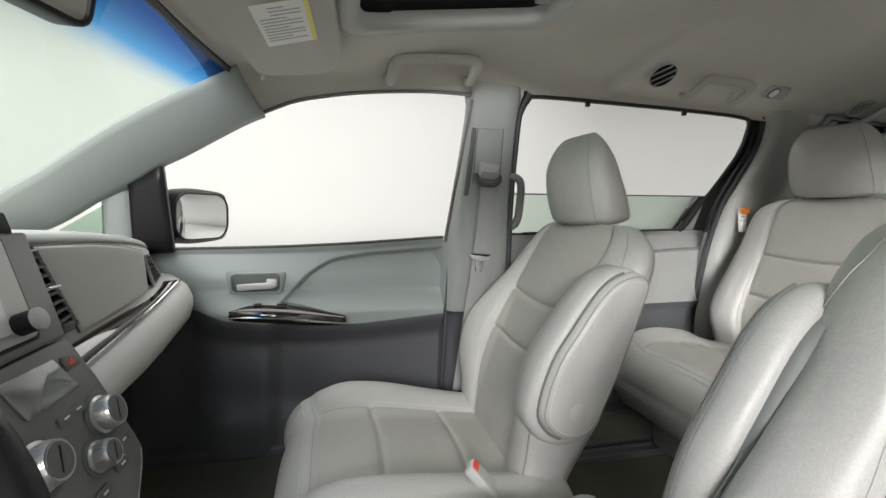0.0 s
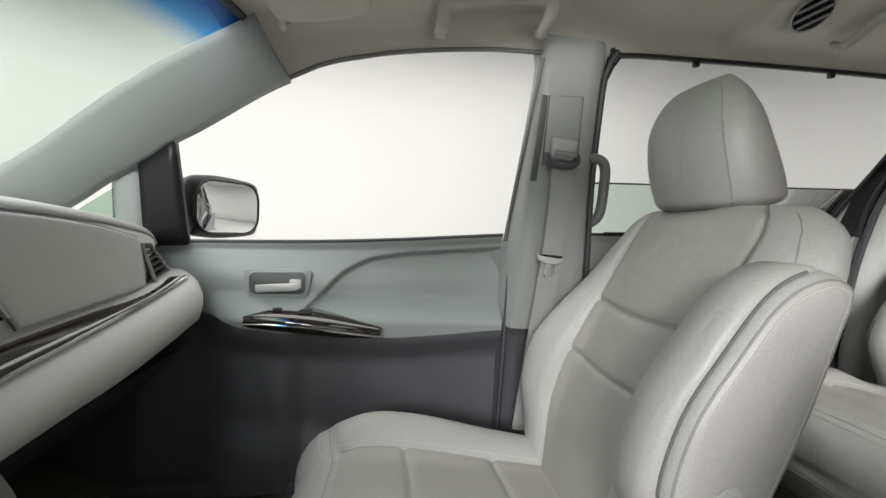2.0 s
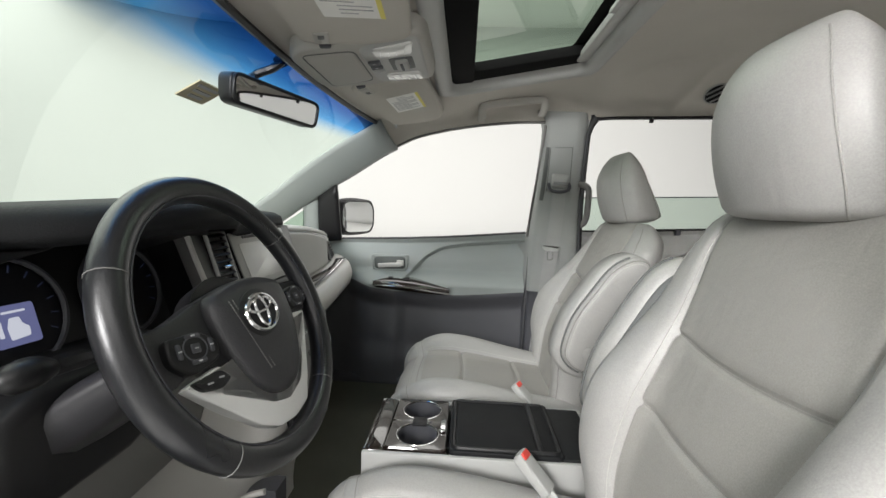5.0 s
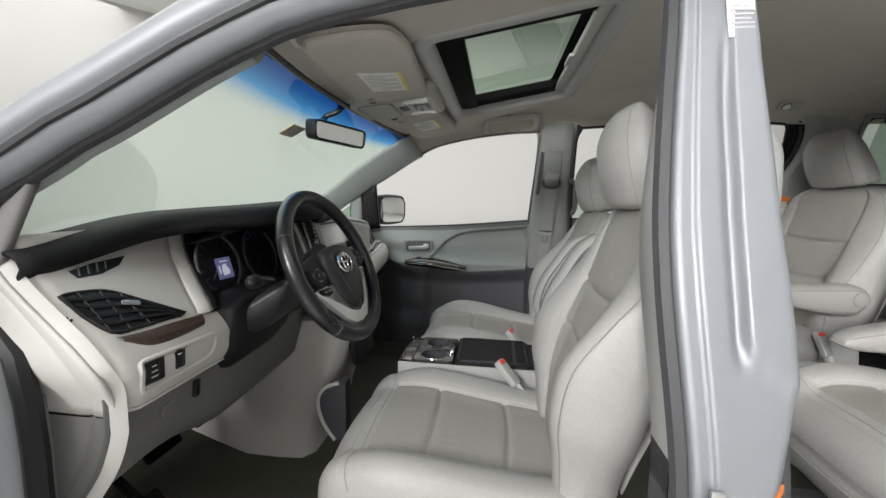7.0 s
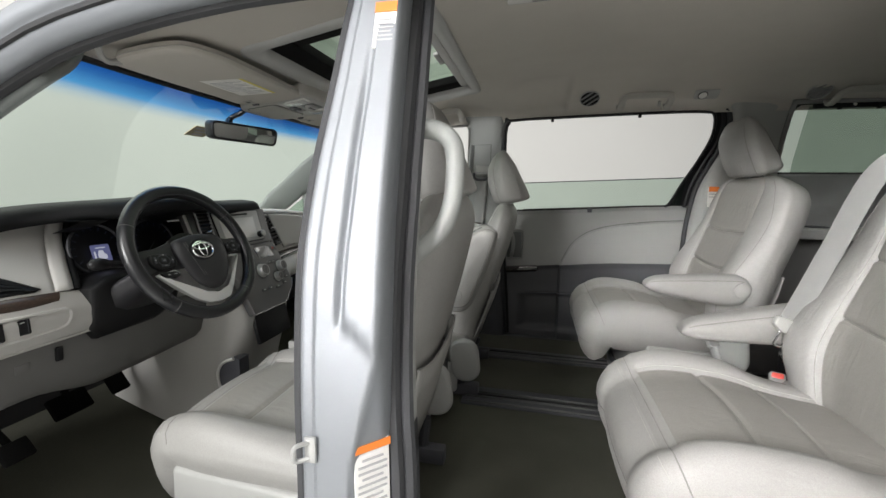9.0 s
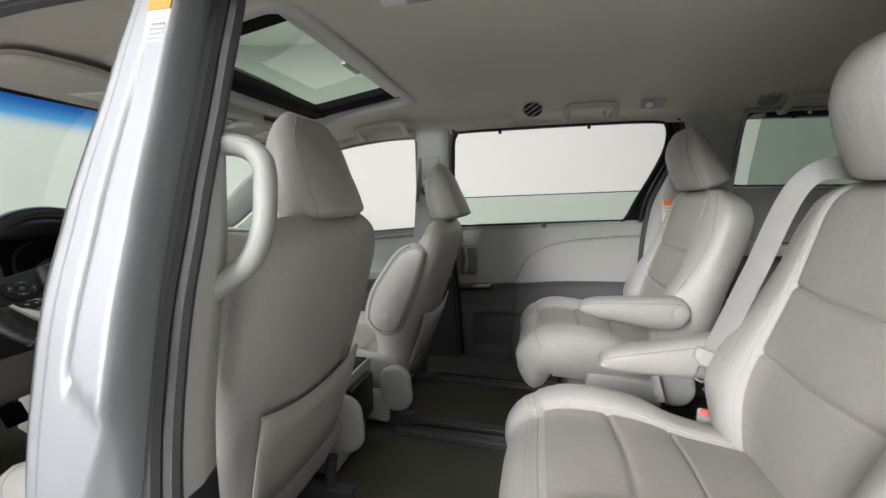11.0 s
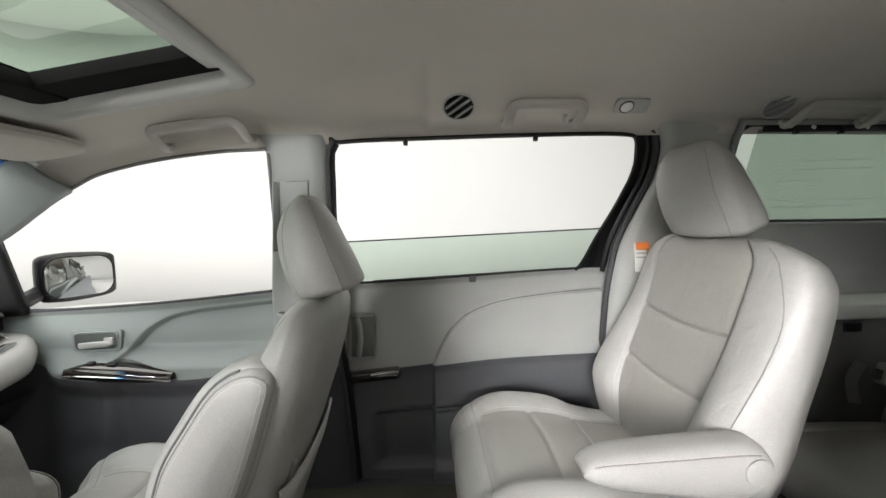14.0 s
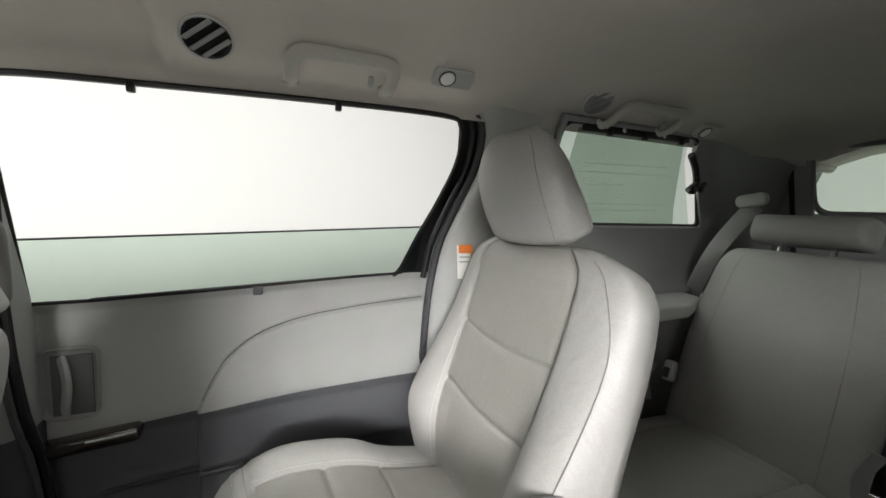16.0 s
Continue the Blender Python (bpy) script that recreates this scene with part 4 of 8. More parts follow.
def right_sliding_door():
    top = thing("sliding_door", "closed grey sliding door, window half lowered, with a dark lower panel", "car door", at=(0.55, 0.88, 0.46))
    edge = [(0.10, 0.800), (0.21, 0.815), (0.30, 0.830), (0.423, 0.843), (0.62, 0.862), (0.80, 0.870), (0.94, 0.874), (1.02, 0.875)]
    def belt_z(x):
        return curve_at([(0.10, 1.117), (0.30, 1.124), (0.90, 1.155), (1.02, 1.158)], x)
    def swell(x):
        return curve_at([(0.38, 0.78), (0.414, 0.832), (0.445, 0.898), (0.476, 0.953), (0.52, 0.995), (0.565, 1.022), (0.63, 1.044), (0.71, 1.060), (0.85, 1.076), (1.02, 1.088)], x)
    xs = sorted(set([round(0.10 + 0.94 * i / 90, 4) for i in range(91)] + [round(0.385 + 0.003 * i, 4) for i in range(50)]))
    def upper(x, v):
        z = lerp(curve_at(edge, x), belt_z(x), v)
        y = 0.880 - 0.012 * (1 - v) - 0.010 * smooth(0.92, 1.0, v)
        y -= 0.026 * smooth(0.385, 0.43, x) * smooth(swell(x) + 0.004, swell(x) - 0.006, z)
        y -= 0.012 * smooth(0.4, 0.0, v)
        return Vector((x, y, z))
    sheet("upper_panel", [[upper(x, v / 90) for v in range(91)] for x in xs], SLIDETRIM, top, "pale grey moulded panel with a swelling armrest")
    # dark bar along the swelling's edge, drawn for the crease's shade
    part("crease_shade", tube_bm([upper(x, min(1, max(0, (swell(x) - curve_at(edge, x)) / (belt_z(x) - curve_at(edge, x))))) + Vector((0, -0.0012, 0.001)) for x in np.linspace(0.43, 0.99, 70)], 0.0016, 5), RECESS, top)
    def lower(x, v):
        zb = curve_at(edge, x)
        z = lerp(0.45, zb, v)
        y = upper(x, 0).y + 0.012 * smooth(1.0, 0.93, v) - 0.03 * smooth(0.75, 0.3, v)
        y += 0.035 * smooth(0.10, 0.14, v) * smooth(0.62, 0.56, v) * smooth(0.20, 0.26, x) * smooth(0.98, 0.90, x)
        return Vector((x, y, z))
    sheet("lower_panel", [[lower(x, v / 40) for v in range(41)] for x in xs], DOORDARK, top, "charcoal lower panel with a long storage pocket")
    part("pocket_lip", tube_bm([lower(x, 0.60) + Vector((0, -0.004, 0)) for x in xs[12:84]], 0.006, 6), DARK, top)
    # window frame: seal tube round the opening
    loop = [(0.128, 0.742, 1.532), (0.160, 0.732, 1.556), (0.40, 0.728, 1.565), (0.73, 0.726, 1.573), (0.98, 0.727, 1.574), (1.034, 0.734, 1.555), (1.040, 0.762, 1.470), (1.005, 0.80, 1.365), (0.962, 0.835, 1.268), (0.925, 0.868, 1.175), (0.905, 0.878, 1.152)]
    part("window_seal", tube_bm([p + Vector((0, -0.006, 0)) for p in smooth_line([(0.112, 0.882, 1.118)] + loop, 6)], 0.0065, 6), BLACK, top)
    part("belt_seal", tube_bm([(x, 0.872, belt_z(x) + 0.001) for x in np.linspace(0.11, 0.93, 30)], 0.0045, 6), BLACK, top)
    # black glass corner behind the window
    rows = []
    for t in np.linspace(0, 1, 12):
        a = smooth_line(loop[5:], 4)[int(t * 20)]
        rows.append([a + Vector((0, 0.004, 0)), a + Vector((0.05, 0.002, 0.0)), a + Vector((0.11 + 0.03 * t, 0.006, 0))])
    rows.insert(0, [Vector((1.00, 0.726, 1.600)), Vector((1.07, 0.728, 1.604)), Vector((1.16, 0.730, 1.604))])
    sheet("corner_panel", rows, BLACK, top, "black corner behind the window")
    # half lowered glass
    rows = [[Vector((x, 0.894 - 0.357 * (z - 1.1), z)) for z in np.linspace(1.10, lerp(1.258, 1.292, (x - 0.11) / 0.85), 8)] for x in np.linspace(0.112, 0.975, 12)]
    g = sheet("lowered_glass", rows, CLEAR, top, "green tinted glass, half lowered", keep=lambda i, j: rows[i][j].x < 0.90 + 0.38 * (rows[i][j].z - 1.12))
    g.visible_shadow = False
    part("glass_edge", tube_bm([r[-1] for r in rows], 0.0025, 5), DARK, top)
    # sunshade hooks and slot
    for x, z in ((0.347, 1.558), (0.727, 1.568)):
        part("shade_hook", box_bm((0.014, 0.014, 0.020), (x, 0.716, z - 0.004), (0, 0, 0), 0.003), BLACK, top)
    part("shade_slot", box_bm((0.56, 0.012, 0.006), (0.50, 0.865, 1.139), (0, -2.9, 0), 0.002), BLACK, top)
    part("shade_tab", box_bm((0.022, 0.014, 0.022), (0.555, 0.862, 1.128), (0, 0, 0), 0.003), DARK, top, "dark pull tab of the window shade")
    # inner release handle in a recess, switch pod and cup
    hr = part("release_recess", box_bm((0.100, 0.014, 0.160), (0.180, 0.868, 0.940), (0, 0, 0), 0.020, 3), SLIDETRIM, top)
    part("release_slot", box_bm((0.074, 0.006, 0.136), (0.184, 0.8605, 0.938), (0, 0, 0), 0.0025), RECESS, hr)
    part("release_lever", tube_bm(smooth_line([(0.166, 0.860, 1.000), (0.176, 0.846, 0.978), (0.180, 0.842, 0.940), (0.174, 0.848, 0.898), (0.168, 0.860, 0.876)], 5), 0.012, 8, flat=0.6), SLIDETRIM, hr)
    pod = part("switch_pod", box_bm((0.21, 0.060, 0.032), (0.205, 0.846, 0.812), (0, -5, 0), 0.012, 3), PIANO, top, "glossy black switch pod")
    part("chrome_strip", tube_bm([(0.215, 0.8145, 0.822), (0.262, 0.8135, 0.826), (0.305, 0.8185, 0.828)], 0.005, 6), CHROME, pod)


right_sliding_door()


def right_rear_quarter():
    """Trim from the sliding door to the tailgate, with the quarter window."""
    for side, nm in ((1, "right"), (-1, "left")):
        rows = []
        # pillar behind the sliding door
        for z in np.linspace(0.44, 1.60, 40):
            xa = curve_at([(0.44, 1.000), (1.05, 0.998), (1.16, 1.006), (1.25, 1.020), (1.345, 1.056), (1.45, 1.098), (1.537, 1.108), (1.57, 1.098), (1.60, 1.07)], z)
            y = curve_at([(0.44, 0.84), (0.85, 0.80), (1.12, 0.765), (1.30, 0.735), (1.56, 0.685), (1.60, 0.665)], z)
            rows.append([Vector((xa - 0.01, side * (y + 0.075), z)), Vector((xa, side * (y + 0.03), z)), Vector((xa + 0.02, side * (y + 0.004), z)), Vector((xa + 0.05, side * y, z)), Vector((lerp(xa, 1.30, 0.6), side * (y - 0.005), z)), Vector((1.30, side * (y - 0.005), z))])
        top = thing("pillar_c_" + nm, "pale grey trim pillar behind the sliding door", "pillar", at=(1.1, side * 0.76, 0.44), kind="structure")
        sheet("pillar_trim", rows, TRIM, top)
        part("door_seal", tube_bm([r[0] + Vector((0.0, -side * 0.03, 0)) for r in rows], 0.011, 8), RUBBER, top)
        part("door_seal", tube_bm([r[0] + Vector((-0.022, -side * 0.022, 0)) for r in rows if r[0].z > 1.13], 0.008, 8), BLACK, top)
        if side > 0:
            lb = part("warning_label", box_bm((0.040, 0.003, 0.090), (1.062, 0.738, 1.205), (-9, 0, 0), 0.001, 1), LABEL, top, "white paper label with an orange head")
            part("orange_head", box_bm((0.040, 0.003, 0.022), (1.062, 0.7295, 1.240), (-9, 0, 0), 0.001, 1), ORANGE, lb)
            for k in range(4):
                part("print_bar", box_bm((0.030, 0.002, 0.004), (1.062, 0.7345 + 0.002 * k, 1.218 - 0.013 * k), (-9, 0, 0), 0, 1), INK, lb)
        # quarter panel under and round the window
        q = thing("rear_quarter_trim_" + nm, "rear side trim, its shade put into a darker grey, with ledge and quarter window", "trim panel", at=(1.8, side * 0.72, 0.44), kind="structure")
        def yq(z):
            return curve_at([(0.40, 0.70), (1.06, 0.70), (1.12, 0.775), (1.32, 0.752), (1.56, 0.665), (1.60, 0.64)], z)
        # rows follow the window's outline
        def win_x1(z):
            return lerp(1.99, 1.80, min(1, max(0, (z - 1.31) / 0.25)))
        zs = [1.075, 1.12, 1.18, 1.24, 1.30, 1.31, 1.37, 1.43, 1.49, 1.55, 1.587, 1.600]
        rows = []
        for z in zs:
            x1 = win_x1(z)
            xx = [1.28, 1.29] + [lerp(1.29, x1, k / 10) for k in range(1, 11)] + [lerp(x1, 2.46, k / 6) for k in range(1, 7)]
            rows.append([Vector((x, side * (yq(z) - 0.03 * smooth(2.05, 2.46, x)), z)) for x in xx])
        def keep(i, j):
            return not (zs[i] >= 1.305 and zs[i + 1] <= 1.588 and 1 <= j <= 10)
        sheet("upper_trim", rows, DIMTRIM, q, thick=0.02, keep=keep, offset=1.0 if side > 0 else -1.0)
        zs2 = [0.40, 0.70, 0.98, 1.04, 1.05]
        sheet("lower_trim", [[Vector((x, side * (yq(z) - 0.005), z)) for x in np.linspace(1.25, 2.46, 14)] for z in zs2], SHADEGREY, q, "grey lower side trim", thick=0.02)
        led = [(1.24, 0.06), (1.26, 0.20), (1.55, 0.20), (1.72, 0.19), (1.86, 0.12), (1.90, 0.0), (1.24, 0.0)]
        mm = Matrix(((1, 0, 0, 0), (0, -side, 0, side * 0.752), (0, 0, 1, 1.045), (0, 0, 0, 1)))
        part("ledge", prism_bm(led, 0.042, mm, 0.008, 3), TRIM, q, "pale grey ledge with a cup recess")
        part("cup_recess", lathe_bm([(0.044, 0.0), (0.046, 0.003), (0.040, 0.004), (0.038, 0.0015), (0.001, 0.001)], 24, pose(1.42, side * 0.64, 1.0875)), DARK, q)
        part("latch", box_bm((0.055, 0.010, 0.028), (1.70, side * 0.690, 0.985), (0, 0, 0), 0.003), BLACK, q, "small black latch")
        z0, z1 = 1.308, 1.585
        loop = [(1.287, z0), (1.99, z0), (1.80, z1), (1.287, z1)]
        part("window_rim", tube_bm([Vector((x, side * (yq(z) - 0.004), z)) for x, z in smooth_rect(loop)], 0.008, 6, True), BLACK, q)
        rows = [[Vector((lerp(1.28, win_x1(z), k / 8), side * (yq(z) + 0.03), z)) for k in range(9)] for z in np.linspace(1.30, 1.586, 5)]
        g = sheet("quarter_glass", rows, CLEAR, q, "green tinted quarter glass")
        g.visible_shadow = False
        # pulled-up mesh shade with its bar and hooks
        sh = thing("window_sunshade", "dark mesh sunshade pulled up and hooked over the quarter window", "sunshade", "quarter window sunshades", (1.6, side * 0.72, 1.30))
        rows = [[Vector((lerp(1.345 + 0.05 * (1.56 - z), lerp(1.86, 1.76, (z - 1.31) / 0.24), k / 8), side * (yq(z) - 0.002), z)) for k in range(9)] for z in np.linspace(1.30, 1.572, 5)]
        g = sheet("mesh", rows, MESHCLOTH, sh, "grey see-through mesh")
        g.visible_shadow = False
        part("pull_bar", box_bm((0.40, 0.016, 0.022), (1.555, side * (yq(1.57) - 0.010), 1.573), (0, 0, 0), 0.004), BLACK, sh, "black pull bar")
        part("end_hook", tube_bm(smooth_line([(1.800, side * (yq(1.53) - 0.012), 1.535), (1.850, side * (yq(1.48) - 0.014), 1.490), (1.880, side * (yq(1.44) - 0.014), 1.445), (1.862, side * (yq(1.44) - 0.016), 1.425), (1.842, side * (yq(1.44) - 0.016), 1.432)], 5), 0.011, 8), BLACK, sh, "black hooked shade end")
        for dx, dz in ((0.0, 0.0), (0.022, -0.010), (-0.018, -0.012), (0.030, 0.006)):
            part("hook_lobe", lathe_bm([(0.001, -0.010), (0.012, -0.007), (0.015, 0.0), (0.012, 0.007), (0.001, 0.010)], 12, basis((1.872 + dx, side * (yq(1.44) - 0.020), 1.446 + dz), (1, 0, 0), (0, 0, 1))), BLACK, sh)
        # white blocks painted as the bright gaps in the bar
        for x in (1.49, 1.645):
            part("bar_notch", box_bm((0.012, 0.006, 0.010), (x, side * (yq(1.57) - 0.019), 1.575), (0, 30, 0), 0.002), LABEL, sh, "white block painted as a bright notch in the bar")
        for x in (1.44, 1.57, 1.72):
            part("hook", box_bm((0.012, 0.016, 0.022), (x, side * (yq(1.57) - 0.018), 1.566), (0, 0, 0), 0.003), BLACK, sh)
        for x0, x1, z in ((1.37, 1.76, 1.352), (1.37, 1.80, 1.372), (1.42, 1.58, 1.428), (1.38, 1.74, 1.462), (1.40, 1.72, 1.486)):
            part("mesh_crease", tube_bm([(x0, side * (yq(z) - 0.003), z), (x1, side * (yq(z + 0.006) - 0.003), z + 0.006)], 0.0005, 4), RECESS, sh)


right_rear_quarter()


def tailgate():
    top = thing("tailgate", "closed tailgate with a wide rear window and pale trim", "tailgate", at=(2.48, 0, 0.5), kind="structure")
    def at(y, z):
        return Vector((2.50 - 0.30 * max(0, z - 1.0) ** 1.1 + (-0.05 * y * y), y, z))
    ys = [-0.74, -0.70, -0.66, -0.60] + [lerp(-0.60, 0.60, k / 12) for k in range(1, 12)] + [0.60, 0.66, 0.70, 0.74]
    zs = [0.42, 0.70, 1.00, 1.30, 1.365, 1.42, 1.48, 1.54, 1.590, 1.63, 1.66]
    sheet("gate_trim", [[at(y, z) for y in ys] for z in zs], DIMTRIM, top, thick=0.03, offset=-1.0, keep=lambda i, j: not (1.36 < zs[i] < 1.58 and abs((ys[j] + ys[j + 1]) / 2) < 0.59))
    g = sheet("rear_glass", [[at(y, z) + Vector((0.03, 0, 0)) for y in np.linspace(-0.7, 0.7, 9)] for z in np.linspace(1.33, 1.615, 5)], CLEAR, top, "green tinted rear glass")
    g.visible_shadow = False
    part("glass_rim", tube_bm([at(y, z) + Vector((-0.006, 0, 0)) for y, z in smooth_rect([(-0.60, 1.365), (0.60, 1.365), (0.60, 1.590), (-0.60, 1.590)], 0.06, 5)], 0.012, 6, True), DIMTRIM, top)
    part("gate_gap", tube_bm([at(y, z) + Vector((-0.034, 0, 0)) for y, z in smooth_rect([(-0.655, 0.95), (-0.645, 1.605), (0.645, 1.605), (0.655, 0.95)], 0.07, 5)][3:-3], 0.009, 6), BLACK, top, "dark gap round the tailgate")


tailgate()


def floor_and_rails():
    xs = np.linspace(-1.30, 2.5, 40)
    ys = np.linspace(-0.86, 0.86, 22)
    def z(x, y):
        a = FLOOR_Z + 0.10 * smooth(-0.95, -1.28, x)
        a -= 0.02 * smooth(-0.25, -0.40, x)
        a += 0.05 * smooth(0.70, 0.76, abs(y)) * (1 if y > 0 else 0.0)
        return a
    ob = sheet("floor", [[Vector((x, y, z(x, y))) for y in ys] for x in xs], CARPET, thick=0.03, offset=1.0)
    tagged(ob, "dark olive grey carpeted van floor", "carpet", kind="structure")
    # seat tracks and the door-side channels in the floor
    for y0, y1, xa in ((0.135, 0.275, 0.03), (0.605, 0.735, 0.03), (-0.735, -0.605, 0.56), (-0.275, -0.135, 0.56)):
        t = thing("seat_track", "dark metal seat track let into the carpet", "seat track", "second row seat tracks", (xa, y0, FLOOR_Z))
        part("channel", box_bm((1.40 - xa, y1 - y0, 0.012), ((1.40 + xa) / 2, (y0 + y1) / 2, FLOOR_Z + 0.004), (0, 0, 0), 0.003), DARK, t)
        for y in (y0 + 0.010, (y0 + y1) / 2 - 0.02, (y0 + y1) / 2, (y0 + y1) / 2 + 0.02):
            part("rail_rib", box_bm((1.37 - xa, 0.008, 0.010), ((1.40 + xa) / 2, y, FLOOR_Z + 0.011), (0, 0, 0), 0.003), BLACK if y == (y0 + y1) / 2 else RAILMETAL, t)
    for side in (1, -1):
        s = part("door_sill_" + ("right" if side > 0 else "left"), box_bm((1.0, 0.10, 0.05), (0.55, side * 0.84, 0.425), (0, 0, 0), 0.012, 3), DARK)
        tagged(s, "dark ribbed sliding door sill", "sill", kind="structure")
        s = part("front_sill_" + ("right" if side > 0 else "left"), box_bm((1.0, 0.09, 0.06), (-0.52, side * 0.83, 0.43), (0, 0, 0), 0.012, 3), DARK)
        tagged(s, "dark front door sill plate", "sill", kind="structure")


floor_and_rails()


def left_body():
    """Painted body side on the driver's side, with both doors open out of view."""
    top = thing("body_side", "bright silver painted body side with grey rubber seals", "body panel", at=(0.05, -0.85, 0.3), kind="structure")
    # roof rail: paint outside, seal inside
    xs = np.linspace(-1.24, 2.40, 60)
    paint, seal = [], []
    for x in xs:
        y, z = curve_at(RAIL, x)
        y += 0.012
        sec = [(0.000, 0.002), (0.020, -0.006), (0.030, 0.004), (0.040, 0.022), (0.038, 0.030), (0.044, 0.038), (0.050, 0.046), (0.046, 0.066), (0.020, 0.092), (-0.03, 0.115), (-0.10, 0.128)]
        paint.append([Vector((x, -(y + a), z + b)) for a, b in sec])
        seal.append(Vector((x, -(y + 0.002), z - 0.004)))
    sheet("roof_rail", paint, PAINT, top, "silver roof rail", thick=0.004)
    part("door_seal", tube_bm(seal, 0.013, 8), RUBBER, top, "grey rubber door seal")
    part("rail_bead", tube_bm([p[3] + Vector((0, -0.004, 0.002)) for p in paint], 0.006, 6), RUBBER, top)
    # door pillar: one pressed channel that ends in a slanted step
    rows, plain = [], []
    us = [0.0, 0.03, 0.06, 0.10, 0.16, 0.195, 0.21, 0.225, 0.26] + [0.30 + 0.015 * k for k in range(32)] + [0.80, 0.84, 0.88, 0.92, 0.95, 0.975, 1.0]
    zs = [0.30, 0.45, 0.60, 0.70, 0.78, 0.84] + [0.88 + 0.0125 * k for k in range(22)] + [1.16, 1.18, 1.21, 1.25, 1.29, 1.32, 1.34, 1.36, 1.40, 1.44, 1.48, 1.53, 1.57, 1.60]
    for z in zs:
        yo = curve_at([(0.30, -0.905), (0.60, -0.912), (0.90, -0.905), (1.04, -0.878), (1.20, -0.832), (1.435, -0.757), (1.60, -0.705)], z)
        xf = curve_at([(0.30, -0.02), (0.85, -0.010), (1.17, -0.030), (1.50, -0.004), (1.60, 0.01)], z)
        xr = curve_at([(0.30, 0.104), (0.85, 0.101), (0.95, 0.099), (1.05, 0.097), (1.20, 0.090), (1.50, 0.083), (1.60, 0.085)], z)
        xs = curve_at([(0.30, 0.150), (0.85, 0.132), (1.05, 0.118), (1.20, 0.114), (1.50, 0.110), (1.60, 0.110)], z)
        ridge = curve_at([(0.30, 0.050), (0.85, 0.060), (1.05, 0.094), (1.20, 0.091), (1.60, 0.09)], z)
        w = xr - xf
        row = [Vector((xf + 0.004, yo + 0.075, z)), Vector((xf, yo + 0.03, z)), Vector((xf + 0.002, yo + 0.014, z))]
        for u in us:
            x = xf + w * u
            d = 0.008 * smooth(0.05, 0.0, u) + 0.008 * smooth(0.965, 1.0, u)
            d += 0.004 * smooth(0.225, 0.195, u)
            g = xf + 0.53 * (min(xr, 0.09) - xf)
            step = smooth(-0.004, 0.010, z - (1.062 - 0.85 * max(0.0, x - g)))
            d -= 0.007 * step * smooth(g + 0.004, g + 0.011, x) * smooth(0.99, 0.93, u)
            d += 0.007 * smooth(1.045, 1.062, z) * smooth(1.44, 1.34, z) * math.exp(-(((x - g) / 0.006) ** 2))
            d += 1.05 * max(0.0, x - ridge) + 0.004 * smooth(ridge, ridge + 0.006, x) * smooth(1.06, 1.0, z)
            row.append(Vector((x, yo + d, z)))
        end = row[-1].y
        row += [Vector((xr + 0.001, end + 0.010, z)), Vector((xr - 0.002, end + 0.035, z)), Vector((xr - 0.004, end + 0.060, z))]
        rows.append(row)
        plain.append((Vector((xf + 0.004, yo + 0.075, z)), Vector((xs - 0.034, yo + 0.062, z)), Vector((xf, yo, z))))
    sheet("door_pillar", rows, PAINT, top, "silver pressed-steel door pillar")
    part("pillar_seal_front", tube_bm([r[0] + Vector((-0.006, -0.05, 0)) for r in plain], 0.014, 8), RUBBER, top)
    part("pillar_seal_rear", tube_bm([r[1] + Vector((0.006, -0.004, 0)) for r in plain], 0.013, 8), RUBBER, top)
    part("pillar_seal_lip", tube_bm([r[1] + Vector((0.023, 0.008, 0)) for r in plain], 0.011, 8), RUBBER, top)
    # inner pillar trim
    rows2 = []
    for f, r, o in plain:
        z = f.z
        yi = o.y + 0.16 if z < 1.1 else o.y + lerp(0.16, 0.075, smooth(1.1, 1.55, z))
        rows2.append([r + Vector((0.026, 0.014, 0)), Vector((r.x + 0.026, lerp(r.y, yi, 0.5), z)), Vector((r.x + 0.012, yi - 0.01, z)), Vector((r.x - 0.01, yi, z)), Vector((f.x + 0.02, yi, z)), Vector((f.x, yi - 0.02, z)), f + Vector((0, 0.004, 0))])
    sheet("inner_pillar_trim", [r for r in rows2 if r[0].z > 0.80], TRIM, top)
    sheet("inner_pillar_foot", [r for r in rows2 if r[0].z < 0.90], DARK, top)
    # labels on the pillar
    def sticker(x, z0, h, w, yo, tilt, n, orange, turn=0):
        lb = part("warning_label", box_bm((w, 0.003, h), (x, yo, z0 - h / 2), (tilt, 0, turn), 0.0008, 1), LABEL, top, "white printed warning label")
        c, s = math.cos(radians(tilt)), math.sin(radians(tilt))
        def on(dz):
            return (x + 0.002 * math.sin(radians(turn)), yo - 0.002 * c - s * dz, z0 - h / 2 + dz * c)
        part("orange_head", box_bm((w, 0.002, orange), on(h / 2 - orange / 2), (tilt, 0, turn), 0, 1), ORANGE, lb)
        for k in range(n):
            part("print_bar", box_bm((w * (0.82 if k % 3 else 0.6), 0.0015, 0.0026), on(h / 2 - orange - 0.012 - k * (h - orange - 0.018) / n), (tilt, 0, turn), 0, 1), INK, lb)
    sticker(0.060, 1.499, 0.072, 0.033, -0.7525, -17.0, 6, 0.016)
    sticker(0.084, 0.900, 0.135, 0.050, -0.8830, -2.0, 12, 0.010, 46)
    # door striker
    st = thing("door_striker", "bare zinc door striker loop bolted to the pillar", "striker", at=(0.0, -0.91, 0.9))
